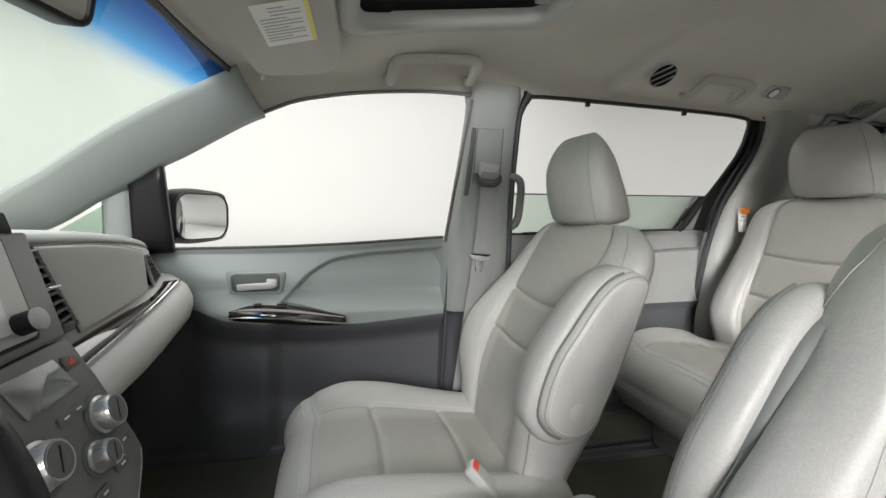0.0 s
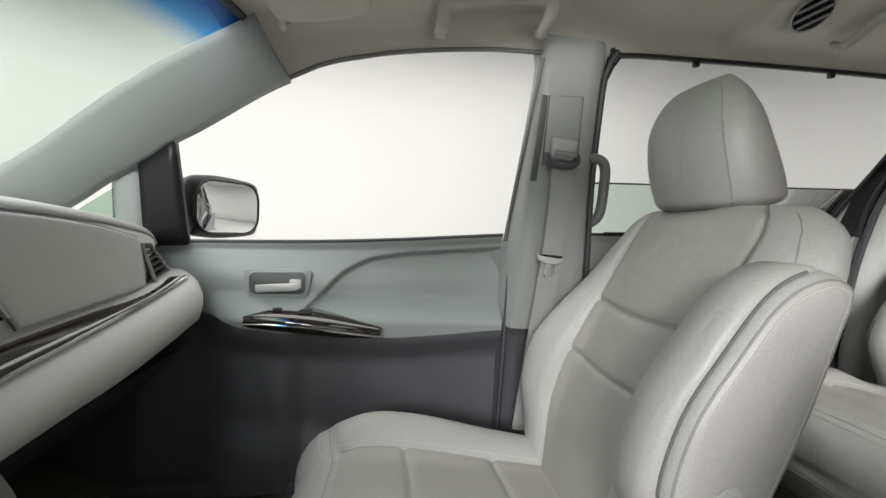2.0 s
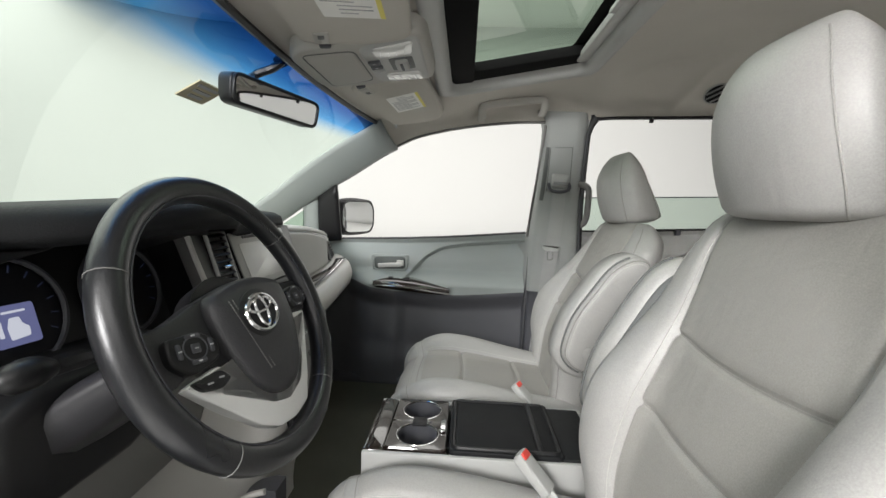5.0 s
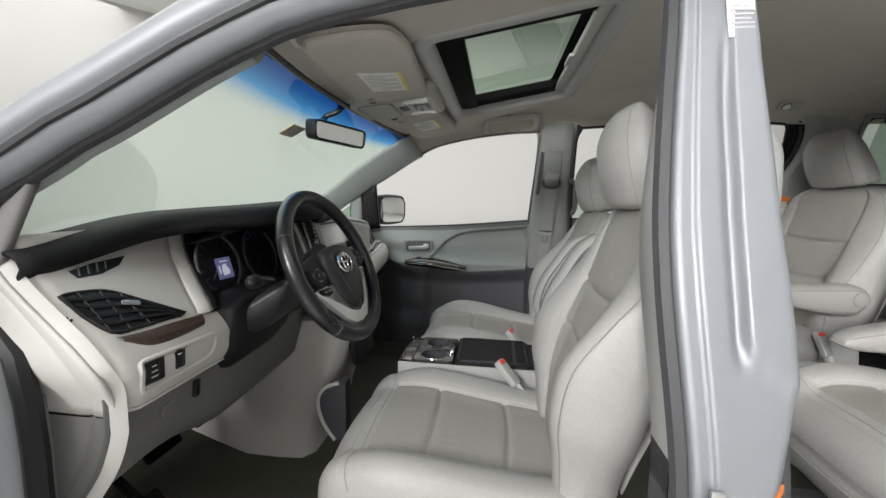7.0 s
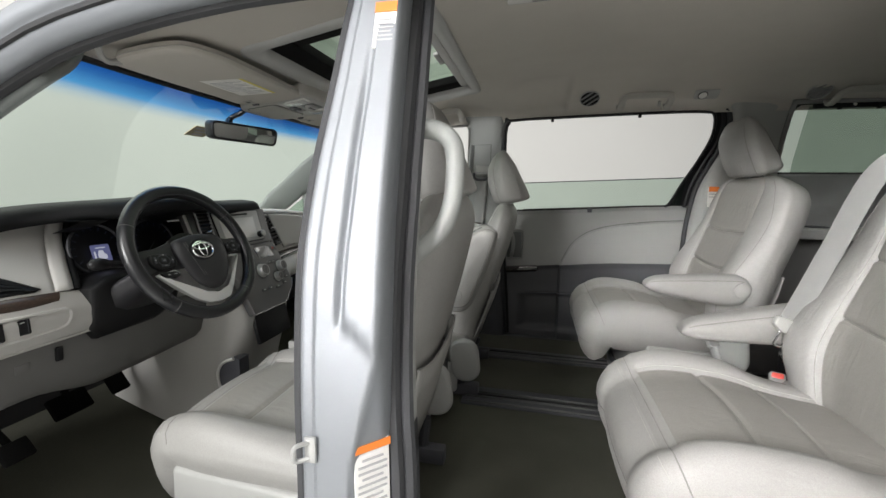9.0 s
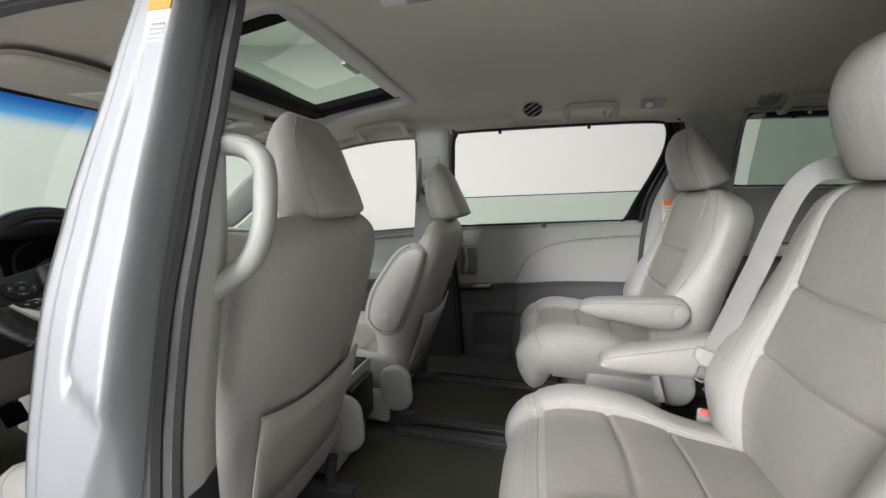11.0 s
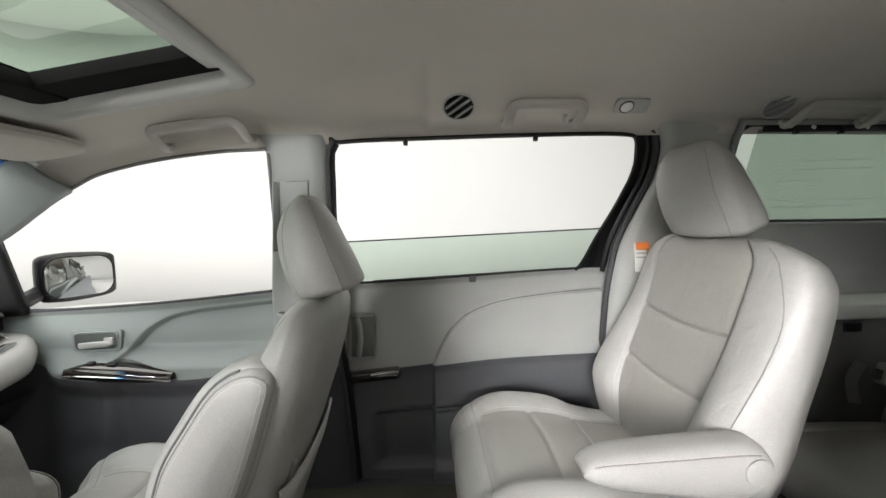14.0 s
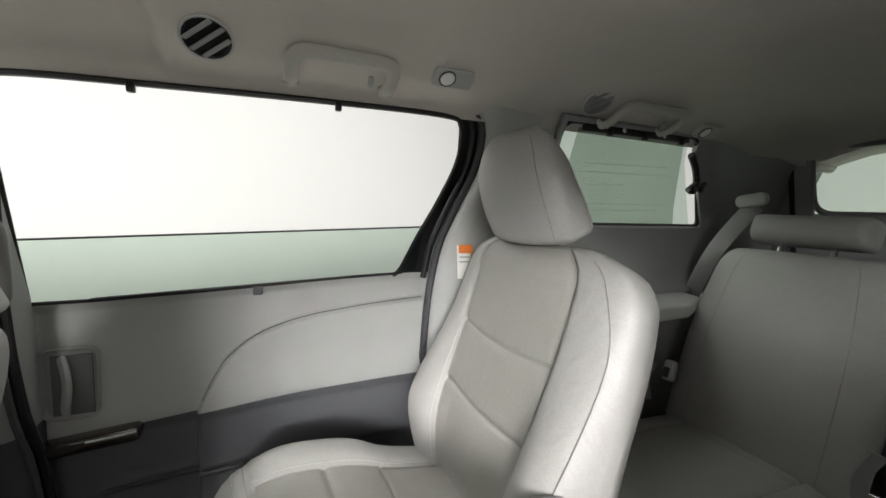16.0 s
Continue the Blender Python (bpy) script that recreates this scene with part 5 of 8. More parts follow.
    part("base_plate", box_bm((0.016, 0.005, 0.036), (0.010, -0.909, 0.895), (0, 0, 0), 0.002), SATIN, st)
    part("loop", tube_bm(smooth_line([(0.010, -0.908, 0.905), (-0.004, -0.921, 0.904), (-0.006, -0.924, 0.894), (-0.004, -0.921, 0.884), (0.010, -0.908, 0.883)], 5), 0.0032, 8), SATIN, st)
    # lower body and rear quarter, and the front hinge pillar
    part("sill_panel", box_bm((2.3, 0.10, 0.22), (0.02, -0.90, 0.30), (0, 0, 0), 0.03, 3), PAINT, top)
    rows = []
    for z in np.linspace(0.30, 1.12, 12):
        x = curve_at([(0.30, -0.935), (0.70, -0.940), (0.88, -0.940), (0.94, -0.954), (0.993, -0.980), (1.12, -1.11)], z)
        y = -0.86 if z < 0.9 else lerp(-0.86, -0.845, (z - 0.9) / 0.22)
        rows.append([Vector((x, y + 0.046, z)), Vector((x - 0.004, y + 0.01, z)), Vector((x - 0.02, y - 0.015, z)), Vector((x - 0.06, y - 0.03, z)), Vector((x - 0.16, y - 0.05, z))])
    sheet("hinge_pillar", rows, PAINT, top)
    part("hinge_seal", tube_bm([r[0] + Vector((0.012, -0.034, 0)) for r in rows], 0.017, 8), BLACK, top, "black rubber hinge seal")
    # the darker grey here carries the shade beside the dash
    sheet("inner_kick_panel", [[Vector((lerp(-1.25, -0.97, k / 5), -0.80, z)) for k in range(6)] for z in np.linspace(0.40, 0.85, 6)], SHADEGREY, top)
    # outer skins that close the van
    sheet("roof_skin", [[Vector((x, y, curve_at(ROOF, x) + 0.105 - 0.10 * (abs(y) / 0.7) ** 3)) for y in np.linspace(-0.64, 0.64, 15)] for x in sorted([SUN_X0 - 0.02, SUN_X1 + 0.02] + list(np.linspace(-0.72, 2.4, 20)))], PAINT, top,
          keep=not_sun)


def not_sun(i, j):
    xs = sorted([SUN_X0 - 0.02, SUN_X1 + 0.02] + list(np.linspace(-0.72, 2.4, 20)))
    ys = np.linspace(-0.64, 0.64, 15)
    return not (SUN_X0 - 0.03 < (xs[i] + xs[i + 1]) / 2 < SUN_X1 + 0.03 and abs((ys[j] + ys[j + 1]) / 2) < 0.42)


left_body()


# never in view; added so that it shades the dash end and footwell
def open_front_door():
    """The driver's door, swung wide open on its front hinges."""
    top = thing("door_front_left", "silver front door standing wide open with grey inner trim", "car door", at=(-1.08, -0.93, 0.35), kind="structure")
    a = radians(78)
    m = Matrix.Translation((-1.08, -0.93, 0)) @ Matrix(((math.cos(a), math.sin(a), 0, 0), (-math.sin(a), math.cos(a), 0, 0), (0, 0, 1, 0), (0, 0, 0, 1)))
    zs = np.linspace(0.36, 1.04, 10)
    def skin(d):
        return [[m @ Vector((u * lerp(1.06, 1.00, smooth(0.9, 0.36, z)), d(u, z), z)) for u in np.linspace(0, 1, 12)] for z in zs]
    sheet("outer_skin", skin(lambda u, z: -0.055 - 0.03 * math.sin(3.0 * (z - 0.2))), PAINT, top, "silver outer skin", thick=0.006)
    sheet("inner_trim", skin(lambda u, z: 0.045 + 0.02 * smooth(0.85, 0.70, z)), DOORTRIM, top, "grey vinyl inner trim", thick=0.008)
    part("armrest", box_bm((0.62, 0.07, 0.05), (0.55, 0.085, 0.78), (0, 0, 0), 0.02, 3), DOORTRIM, top).matrix_world = m
    arch = [(0.02, 1.04), (0.16, 1.14), (0.42, 1.34), (0.66, 1.46), (0.92, 1.50), (1.05, 1.50), (1.06, 1.30), (1.06, 1.04)]
    part("window_frame", tube_bm([m @ Vector((u, 0.02 - 0.30 * (z - 1.04), z)) for u, z in smooth_rect(arch, 0.05)], 0.020, 8, True), BLACK, top, "black window frame")
    for z in (0.36, 1.04):
        part("edge_strip", box_bm((1.04, 0.10, 0.03), (0.53, -0.01, z), (0, 0, 0), 0.008), PAINT, top).matrix_world = m


open_front_door()


def right_body():
    top = thing("body_side_right", "silver painted outer body side", "body panel", at=(0.5, 0.95, 0.3), kind="structure")
    sheet("side_skin", [[Vector((x, 0.93 + 0.02 * math.sin(z * 3), z)) for x in np.linspace(-1.3, 2.5, 12)] for z in np.linspace(0.25, 1.04, 8)], PAINT, top)
    sheet("firewall", [[Vector((-1.45, y, z)) for y in np.linspace(-0.9, 0.9, 4)] for z in np.linspace(0.3, 1.05, 4)], BLACK, top)
    sheet("kick_panel", [[Vector((lerp(-1.45, -0.95, k / 5), 0.835, z)) for k in range(6)] for z in np.linspace(0.38, 1.03, 6)], DARK, top, "charcoal kick panel")
    rows = [[Vector((x, 0.90 * s, curve_at([(-2.6, 0.93), (-2.0, 1.0), (-1.60, 1.04)], x) + 0.03 * (1 - s * s))) for s in np.linspace(-1, 1, 9)] for x in np.linspace(-2.6, -1.60, 8)]
    sheet("hood", rows, PAINT, top, "silver hood")


right_body()


# ---------------------------------------------------------------- seats
def arm_pad(name, parent, base, tip, half, thick, cap_side, label=""):
    """A leather armrest from its pivot to its tip; wide runs across the van."""
    b, t = Vector(base), Vector(tip)
    d = (t - b).normalized()
    n = Vector((0, 1, 0)).cross(d)
    if n.z < 0:
        n = -n
    line = [(s, *(b.lerp(t, s)), *n) for s in (0, 0.5, 1)]
    ob, point = pad(name, parent, line, [(0, half), (0.5, half), (0.8, half * 0.95), (1, half * 0.8)], [(0, thick * 0.95), (0.4, thick * 0.86), (1, thick * 0.62)], [(0, thick * 1.2), (0.3, thick * 1.15), (0.7, thick * 0.75), (1, thick * 0.35)],
                    steps=30, ends=(0.20, 0.22), power=2.9, label=label)
    for sg in (-1, 1):
        part("seam", tube_bm([point(s, 0.9 * sg, 1) for s in np.linspace(0.08, 0.95, 24)], 0.0014, 5), SEAM, ob)
    c = b.lerp(t, 0.10)
    part("pivot_cap", lathe_bm([(0.024, 0.0), (0.024, 0.003), (0.020, 0.005), (0.001, 0.005)], 24, basis((c.x, c.y + cap_side * (half - 0.001), c.z), (1, 0, 0), (0, 0, -cap_side))), LEATHER, ob)
    return ob


def head_rest(parent, x, y, z, tilt, w=0.130, h=0.218, d=0.055, foot=0.0):
    """z: its lower edge; foot: how much deeper its lower part is."""
    t = radians(tilt)
    up = Vector((math.sin(t), 0, math.cos(t)))
    n = Vector((-math.cos(t), 0, math.sin(t)))
    line = []
    for s, fw in ((0, 0.0), (0.5, 0.008), (1, 0.004)):
        p = Vector((x, y, z)) + up * (h * s) + n * fw
        line.append((s, *p, *n))
    ob, point = pad("headrest", parent, line, [(0, w * 0.95), (0.25, w), (0.6, w * 0.95), (0.85, w * 0.85), (1, w * 0.72)],
                    [(0, d * 0.9 + foot * 0.4), (0.3, d + foot * 0.6), (0.65, d * 1.04 + foot * 0.5), (0.85, d * 0.98 + foot * 0.2), (1, d * 0.86)],
                    [(0, d * 1.15 + foot), (0.35, d + foot * 0.7), (0.7, d * 0.76 + foot * 0.3), (0.9, d * 0.58), (1, d * 0.48)], steps=44, ends=(0.10, 0.42), power=1.95, back_power=2.7, taper=0.36)
    for sg in (-1, 1):
        part("seam", tube_bm([point(s, 0.84 * sg, 1) for s in np.linspace(0.02, 0.93, 30)], 0.0012, 5), INSERT, ob)
    for sg in (-1, 1):
        part("seam", tube_bm([point(s, (0.86 - 0.14 * smooth(0.72, 0.95, s)) * sg, -1) for s in np.linspace(0.02, 0.94, 30)], 0.0012, 5), INSERT, ob)
    part("seam", tube_bm([point(0.94, f, -1) for f in np.linspace(-0.72, 0.72, 12)], 0.0012, 5), INSERT, ob)
    for sg in (-1, 1):
        p = Vector((x, y + sg * 0.07, z))
        part("headrest_post", tube_bm([p - up * 0.05, p + up * 0.02], 0.0065, 10), CHROME, parent)
        part("post_guide", tube_bm([p - up * 0.035, p - up * 0.012], 0.014, 12), TRIM, parent)


def bucket_seat(name, label, group, cx, cy, back_dx, seat_z, recline, inner, tall=1.0, lean=-8.0, deep=0.08, shift=0.0, head=None, foot=0.0, nose=0.50, broad=1.0, thick=0.060, wing=None, sink=0.0, cross=(0.463, 0.655), shoulder=0.242, boxy=None, apron=0.10, crest=0.050, roll=1.0):
    """cx: x of the seat bite; cy: middle; seat_z: height of the cushion's middle there; inner: +1 or -1, the aisle's side."""
    top = thing(name, label, "seat", group, (cx - 0.25, cy, FLOOR_Z))
    boxy = boxy or [(0, 4.6), (0.5, 4.4), (0.8, 2.9), (1, 2.4)]
    # cushion: from the bite forwards, its nose rolling down
    line = [(0.0, cx + 0.05, cy, seat_z - 0.075, 0.06, 0, 1), (0.25, cx - 0.09, cy, seat_z - 0.060, 0.05, 0, 1), (0.55, cx - nose + 0.23, cy, seat_z - 0.045, 0.0, 0, 1), (0.80, cx - nose + 0.08, cy, seat_z - 0.050, -0.22, 0, 1), (0.90, cx - nose + 0.020, cy, seat_z - 0.086, -0.85, 0, 0.52), (1.0, cx - nose + 0.020, cy, seat_z - 0.088 - apron, -1, 0, -0.05)]
    pad("cushion", top, line, [(0, 0.235), (0.3, 0.25), (0.7, 0.258), (1, 0.238)], [(0, 0.062 - sink), (0.5, 0.062 - sink), (0.80, 0.072 - sink * 0.7), (0.9, 0.066), (1, 0.045)], [(0, 0.07), (0.5, deep), (0.85, deep * 0.88), (1, 0.06)],
        bolster=[(0, (0.02 + sink) * roll), (0.35, (0.034 + sink) * roll), (0.66, (0.056 + sink) * roll), (0.80, (0.056 + sink * 0.6) * roll), (0.9, 0.03 * roll), (1, 0.015 * roll)], seam=[(0, 0.56), (0.4, 0.58), (0.8, 0.62), (1, 0.62)], bows=(0.012, 0.012), cross=(0.36, 0.64), insert=INSERT, ends=(0.06, 0.12), steps=50, seam_from=0.04, seam_to=0.818, bulge=0.006, full=(0.83, 0.93))
    # backrest
    r = radians(recline)
    up, n = Vector((math.sin(r), 0, math.cos(r))), Vector((-math.cos(r), 0, math.sin(r)))
    base = Vector((cx + 0.075 + back_dx, cy, seat_z - 0.075))
    hgt = 0.620 * tall
    rows = []
    for s, f in ((0, 0.0), (0.2, 0.012), (0.45, 0.004), (0.7, -0.008), (0.9, -0.010), (1, -0.004)):
        p = base + up * (hgt * s) + n * f
        p.y -= inner * shift * smooth(0.95, 0.62, s)
        rows.append((s, *p, *n))
    slim = broad - abs(shift) * 3
    ob, point = pad("backrest", top, rows, [(0, 0.215), (0.12, 0.235 * slim), (0.30, 0.265 * slim), (0.55, 0.266 * slim), (0.8, shoulder), (0.92, shoulder * 0.94), (1, 0.200)], [(0, 0.055), (0.3, 0.060), (0.7, 0.055), (1, 0.045)], [(0, thick), (0.4, lerp(0.058, max(thick, crest), 0.5)), (0.8, crest), (0.92, crest * 0.95), (1, crest * 0.7)],
                    bolster=wing, power=boxy, back_power=3.0, seam=[(0, 0.54), (0.3, 0.56), (0.66, 0.58), (0.85, 0.61), (1, 0.66)], cross=cross, bows=(0.014, 0.018), insert=INSERT, ends=(0.05, 0.16), steps=54, seam_from=0.03, seam_to=0.985, bulge=0.006)
    # upright seam on the shoulders of each bolster
    for sg in (-1, 1):
        part("seam", tube_bm([point(s, (0.93 - 0.10 * smooth(0.72, 0.95, s)) * sg, 1) for s in np.linspace(0.05, 0.965, 40)], 0.0010, 5), SEAM, top)
    # map pocket on the back
    p0 = [point(0.46 - 0.05 * math.cos(f * 1.6), f, -1) - n * 0.012 for f in np.linspace(-0.8, 0.8, 14)]
    rows3 = [[q for q in p0], [point(0.34, f, -1) - n * 0.016 for f in np.linspace(-0.8, 0.8, 14)], [point(0.20, f, -1) - n * 0.012 for f in np.linspace(-0.8, 0.8, 14)], [point(0.10, f, -1) - n * 0.005 for f in np.linspace(-0.8, 0.8, 14)]]
    sheet("map_pocket", rows3, LEATHER, top, "grey leather map pocket", thick=0.004)
    part("pocket_hem", tube_bm(p0, 0.0035, 6), LEATHER, top)
    hk = point(0.42, 0.52 * inner, -1)
    part("bag_hook", box_bm((0.014, 0.022, 0.075), tuple(hk - n * 0.004), (0, recline, 0), 0.005, 3), SHADEGREY, top)
    # headrest
    hp = base + up * (hgt - 0.004) + n * 0.0
    hx, hz, hy, hw = head or (hp.x - 0.004, hp.z + 0.008, cy, 0.130)
    head_rest(top, hx, hy, hz, lean, w=hw, foot=foot)
    # cushion skirts and the base
    run = nose - 0.04 if nose > 0.45 else 0.24
    for sg in (-1, 1):
        part("side_skirt", box_bm((run, 0.030, 0.12), (cx + 0.01 - run / 2, cy + sg * 0.235, seat_z - 0.155), (0, 3, 0), 0.012, 3), TRIM, top)
    for sg in (-1, 1):
        part("seat_rail", box_bm((0.58 if nose > 0.45 else 0.36, 0.04, 0.05), (cx - (0.20 if nose > 0.45 else 0.09), cy + sg * 0.19, FLOOR_Z + 0.025), (0, 0, 0), 0.006), DARK, top)
        for dx in ((-0.40, 0.02) if nose > 0.45 else (-0.20, 0.02)):
            part("leg", tube_bm([(cx + dx, cy + sg * 0.19, FLOOR_Z + 0.04), (cx + dx + 0.01, cy + sg * 0.19, seat_z - 0.15)], 0.016, 8), DARK, top)
    part("hinge_cover", prism_bm(rounded(0.115, 0.170, 0.054, 8), 0.034, basis((cx + 0.040, cy + inner * 0.232, seat_z - 0.085), (1, 0, 0.12), (0, 0, -inner)), 0.014, 4), TRIM, top, "rounded grey recliner cover")
    return top, up, n, base


def buckle(parent_label, at, lean, group="seat belt buckles"):
    top = thing("belt_buckle", parent_label, "buckle", group, at)
    m = pose(*at, *lean)
    part("housing", prism_bm(rounded(0.036, 0.085, 0.008), 0.020, m @ pose(0, 0, -0.010), 0.004, 3), TRIM, top)
    part("release", prism_bm(rounded(0.026, 0.014, 0.004), 0.004, m @ pose(0, 0.033, 0.008), 0.0015), RED, top, "red release button")
    part("stalk", tube_bm([m @ Vector((0, -0.04, 0)), m @ Vector((0, -0.12, 0.0))], 0.014, 8, flat=0.5), TRIM, top)


FRONT_WING = [(0, 0.020), (0.17, 0.036), (0.30, 0.066), (0.45, 0.080), (0.59, 0.056), (0.755, 0.022), (0.9, 0.006), (1, 0.0)]
REAR_WING = [(0, 0.03), (0.15, 0.055), (0.28, 0.072), (0.38, 0.062), (0.55, 0.032), (0.68, 0.016), (0.85, 0.006), (1, 0.0)]


def front_seats():
    s, up, n, base = bucket_seat("passenger_seat", "grey leather passenger seat with its inner armrest folded up", "front seats", 0.0, 0.41, -0.075, 0.655, 16.0, -1, deep=0.115, shift=0.022, wing=FRONT_WING, sink=0.018, head=(0.178, 1.172, 0.430, 0.114), foot=0.028)
    raised_arm(s, (0.006, 0.828), 0.154, 0.262, 0.0)
    s, up, n, base = bucket_seat("driver_seat", "grey leather driver seat with its inner armrest folded up", "front seats", -0.045, -0.41, -0.07, 0.69, 12.0, 1, deep=0.125, apron=0.13, roll=0.5, shift=0.012, broad=0.925, wing=FRONT_WING, sink=0.040, head=(0.072, 1.205, -0.390, 0.122), foot=0.018)
    raised_arm(s, (-0.034, 0.862), -0.146, -0.200, -4.0, False)
    buckle("pale buckle with a red button beside the passenger seat", (-0.150, 0.205, 0.682), (42, 0, 62))
    buckle("pale buckle with a red button beside the driver seat", (-0.19, -0.185, 0.715), (42, 0, 62))


def raised_arm(parent, pivot, y_in, y_out, turn, panel=True):
    """A thick leather armrest swung up beside the backrest: a leaf-shaped slab with soft rims."""
    leaf = [(-0.073, 0.006), (-0.051, 0.091), (-0.007, 0.164), (0.037, 0.226), (0.078, 0.256), (0.118, 0.262), (0.144, 0.240), (0.130, 0.182), (0.103, 0.097), (0.070, 0.012), (0.048, -0.034), (0.018, -0.055), (-0.022, -0.055), (-0.056, -0.034)]
    c, s = math.cos(radians(turn)), math.sin(radians(turn))
    edge = [Vector((pivot[0] + x * c + z * s, 0, pivot[1] - x * s + z * c)) for x, z in leaf]
    edge = smooth_line(edge, 4, True)
    m = len(edge)
    mid = sum(edge, Vector()) / m
    out = []
    for i in range(m):
        t = (edge[(i + 1) % m] - edge[i - 1]).normalized()
        o = Vector((t.z, 0, -t.x))
        out.append(o if o.dot(edge[i] - mid) > 0 else -o)
    sg = 1 if y_out > y_in else -1
    r, rows = min(0.024, abs(y_out - y_in) * 0.45), []
    def ring(inset, y):
        return [p - o * inset + Vector((0, y, 0)) for p, o in zip(edge, out)]
    face = [(r * (1 - math.cos(a)), r * (1 - math.sin(a))) for a in np.linspace(1.45, 0.0, 6)]
    for k in (0.0004, 0.35, 0.7, 0.9):
        base_ring = ring(face[0][0], y_in + sg * (0.0005 - 0.004 * (1 - k)))
        rows.append([mid + (p - mid) * k + Vector((0, p.y * (1 - k), 0)) for p in base_ring])
    for a, b in face:
        rows.append(ring(a, y_in + sg * b))
    for a, b in reversed(face):
        rows.append(ring(a, y_out - sg * b))
    rows.append([mid + (p - mid) * 0.5 + Vector((0, p.y * 0.5, 0)) for p in rows[-1]])
    ob = sheet("armrest", rows, LEATHER, parent, close=True)
    # backrest side panel the armrest lies against, and dark pieces for the gap's shade
    def shell(grow, y):
        return [p + o * grow + Vector((-0.010, y, -0.006)) for p, o in zip(edge, out)]
    if panel:
        flank = [shell(g, y_in + sg * d) for g, d in ((-0.060, 0.016), (-0.020, 0.016), (0.000, 0.018), (0.008, 0.023), (0.012, 0.034), (0.012, 0.080), (-0.02, 0.100))]
        sheet("side_panel", flank, LEATHER, parent, "leather side panel behind the armrest", close=True)
    else:
        # solid dark sheet: the shade in the gap made into a part
        flank = [[p.lerp(mid, g) + Vector((0, y, 0)) for p in ring(0.016, 0.0)] for g, y in ((0.0, y_out - sg * 0.006), (0.0, y_out + sg * 0.008), (0.9, y_out + sg * 0.008))]
        sheet("gap_shade", flank, RECESS, parent, "dark sheet for the shade between the armrest and the backrest", close=True)
    lip = ring(-0.0006, y_in + sg * 0.0175)
    front = [i for i in range(m) if out[i].x < -0.25]
    first = next(i for i in front if (i - 1) % m not in front)
    # dark bar along the front lip, also for the gap's shade
    part("arm_gap_shade", tube_bm([lip[(first + k) % m] for k in range(len(front))], 0.0026, 6), RECESS, ob)
    part("seam", tube_bm(ring(0.0085, y_in + sg * 0.0055), 0.0016, 5, True), SEAM, ob)
    part("stitching", tube_bm(ring(0.016, y_in + sg * 0.0018), 0.0010, 4, True), THREAD, ob)
    part("pivot_cap", lathe_bm([(0.021, -0.004), (0.021, 0.003), (0.018, 0.0045), (0.001, 0.0045)], 24, basis((pivot[0], y_in + sg * 0.001, pivot[1]), (1, 0, 0), (0, 0, sg))), LEATHER, ob)


front_seats()


def second_row():
    for side, lab in ((1, "grey leather second-row captain's chair, armrest lowered"), (-1, "grey leather second-row captain's chair with its belt over the shoulder")):
        cy = side * 0.447
        s, up, n, base = bucket_seat("captains_chair", lab, "second-row seats", 0.925, cy, -0.005, 0.765, 8.5, -side, tall=0.972, lean=-16.0, deep=0.120, foot=0.020, nose=0.415, broad=1.06, thick=0.095, crest=0.105, wing=REAR_WING, cross=(0.42, 0.655), shoulder=0.272, boxy=[(0, 3.6), (0.45, 3.4), (0.8, 2.5), (1, 2.4)])
        inner = cy - side * 0.290
        drop = 0.0 if side > 0 else -0.055
        arm_pad("armrest", s, (0.975 if side > 0 else 1.02, inner, 0.916), (0.660 if side > 0 else 0.68, inner, 0.910 + drop), 0.040, 0.050, -side)
        part("base_cover", box_bm((0.32, 0.42, 0.24), (0.80, cy, 0.525), (0, 0, 0), 0.045, 4), SHADEGREY, s)
        part("front_bar", tube_bm([(0.64, cy - 0.2, 0.53), (0.63, cy, 0.52), (0.64, cy + 0.2, 0.53)], 0.012, 8), DARK, s)
    buckle("pale buckle with a red button beside the captain's chair", (0.885, 0.165, 0.745), (60, 0, 20))
    buckle("pale buckle with a red button beside the captain's chair", (0.92, -0.17, 0.72), (60, 0, -20))


second_row()


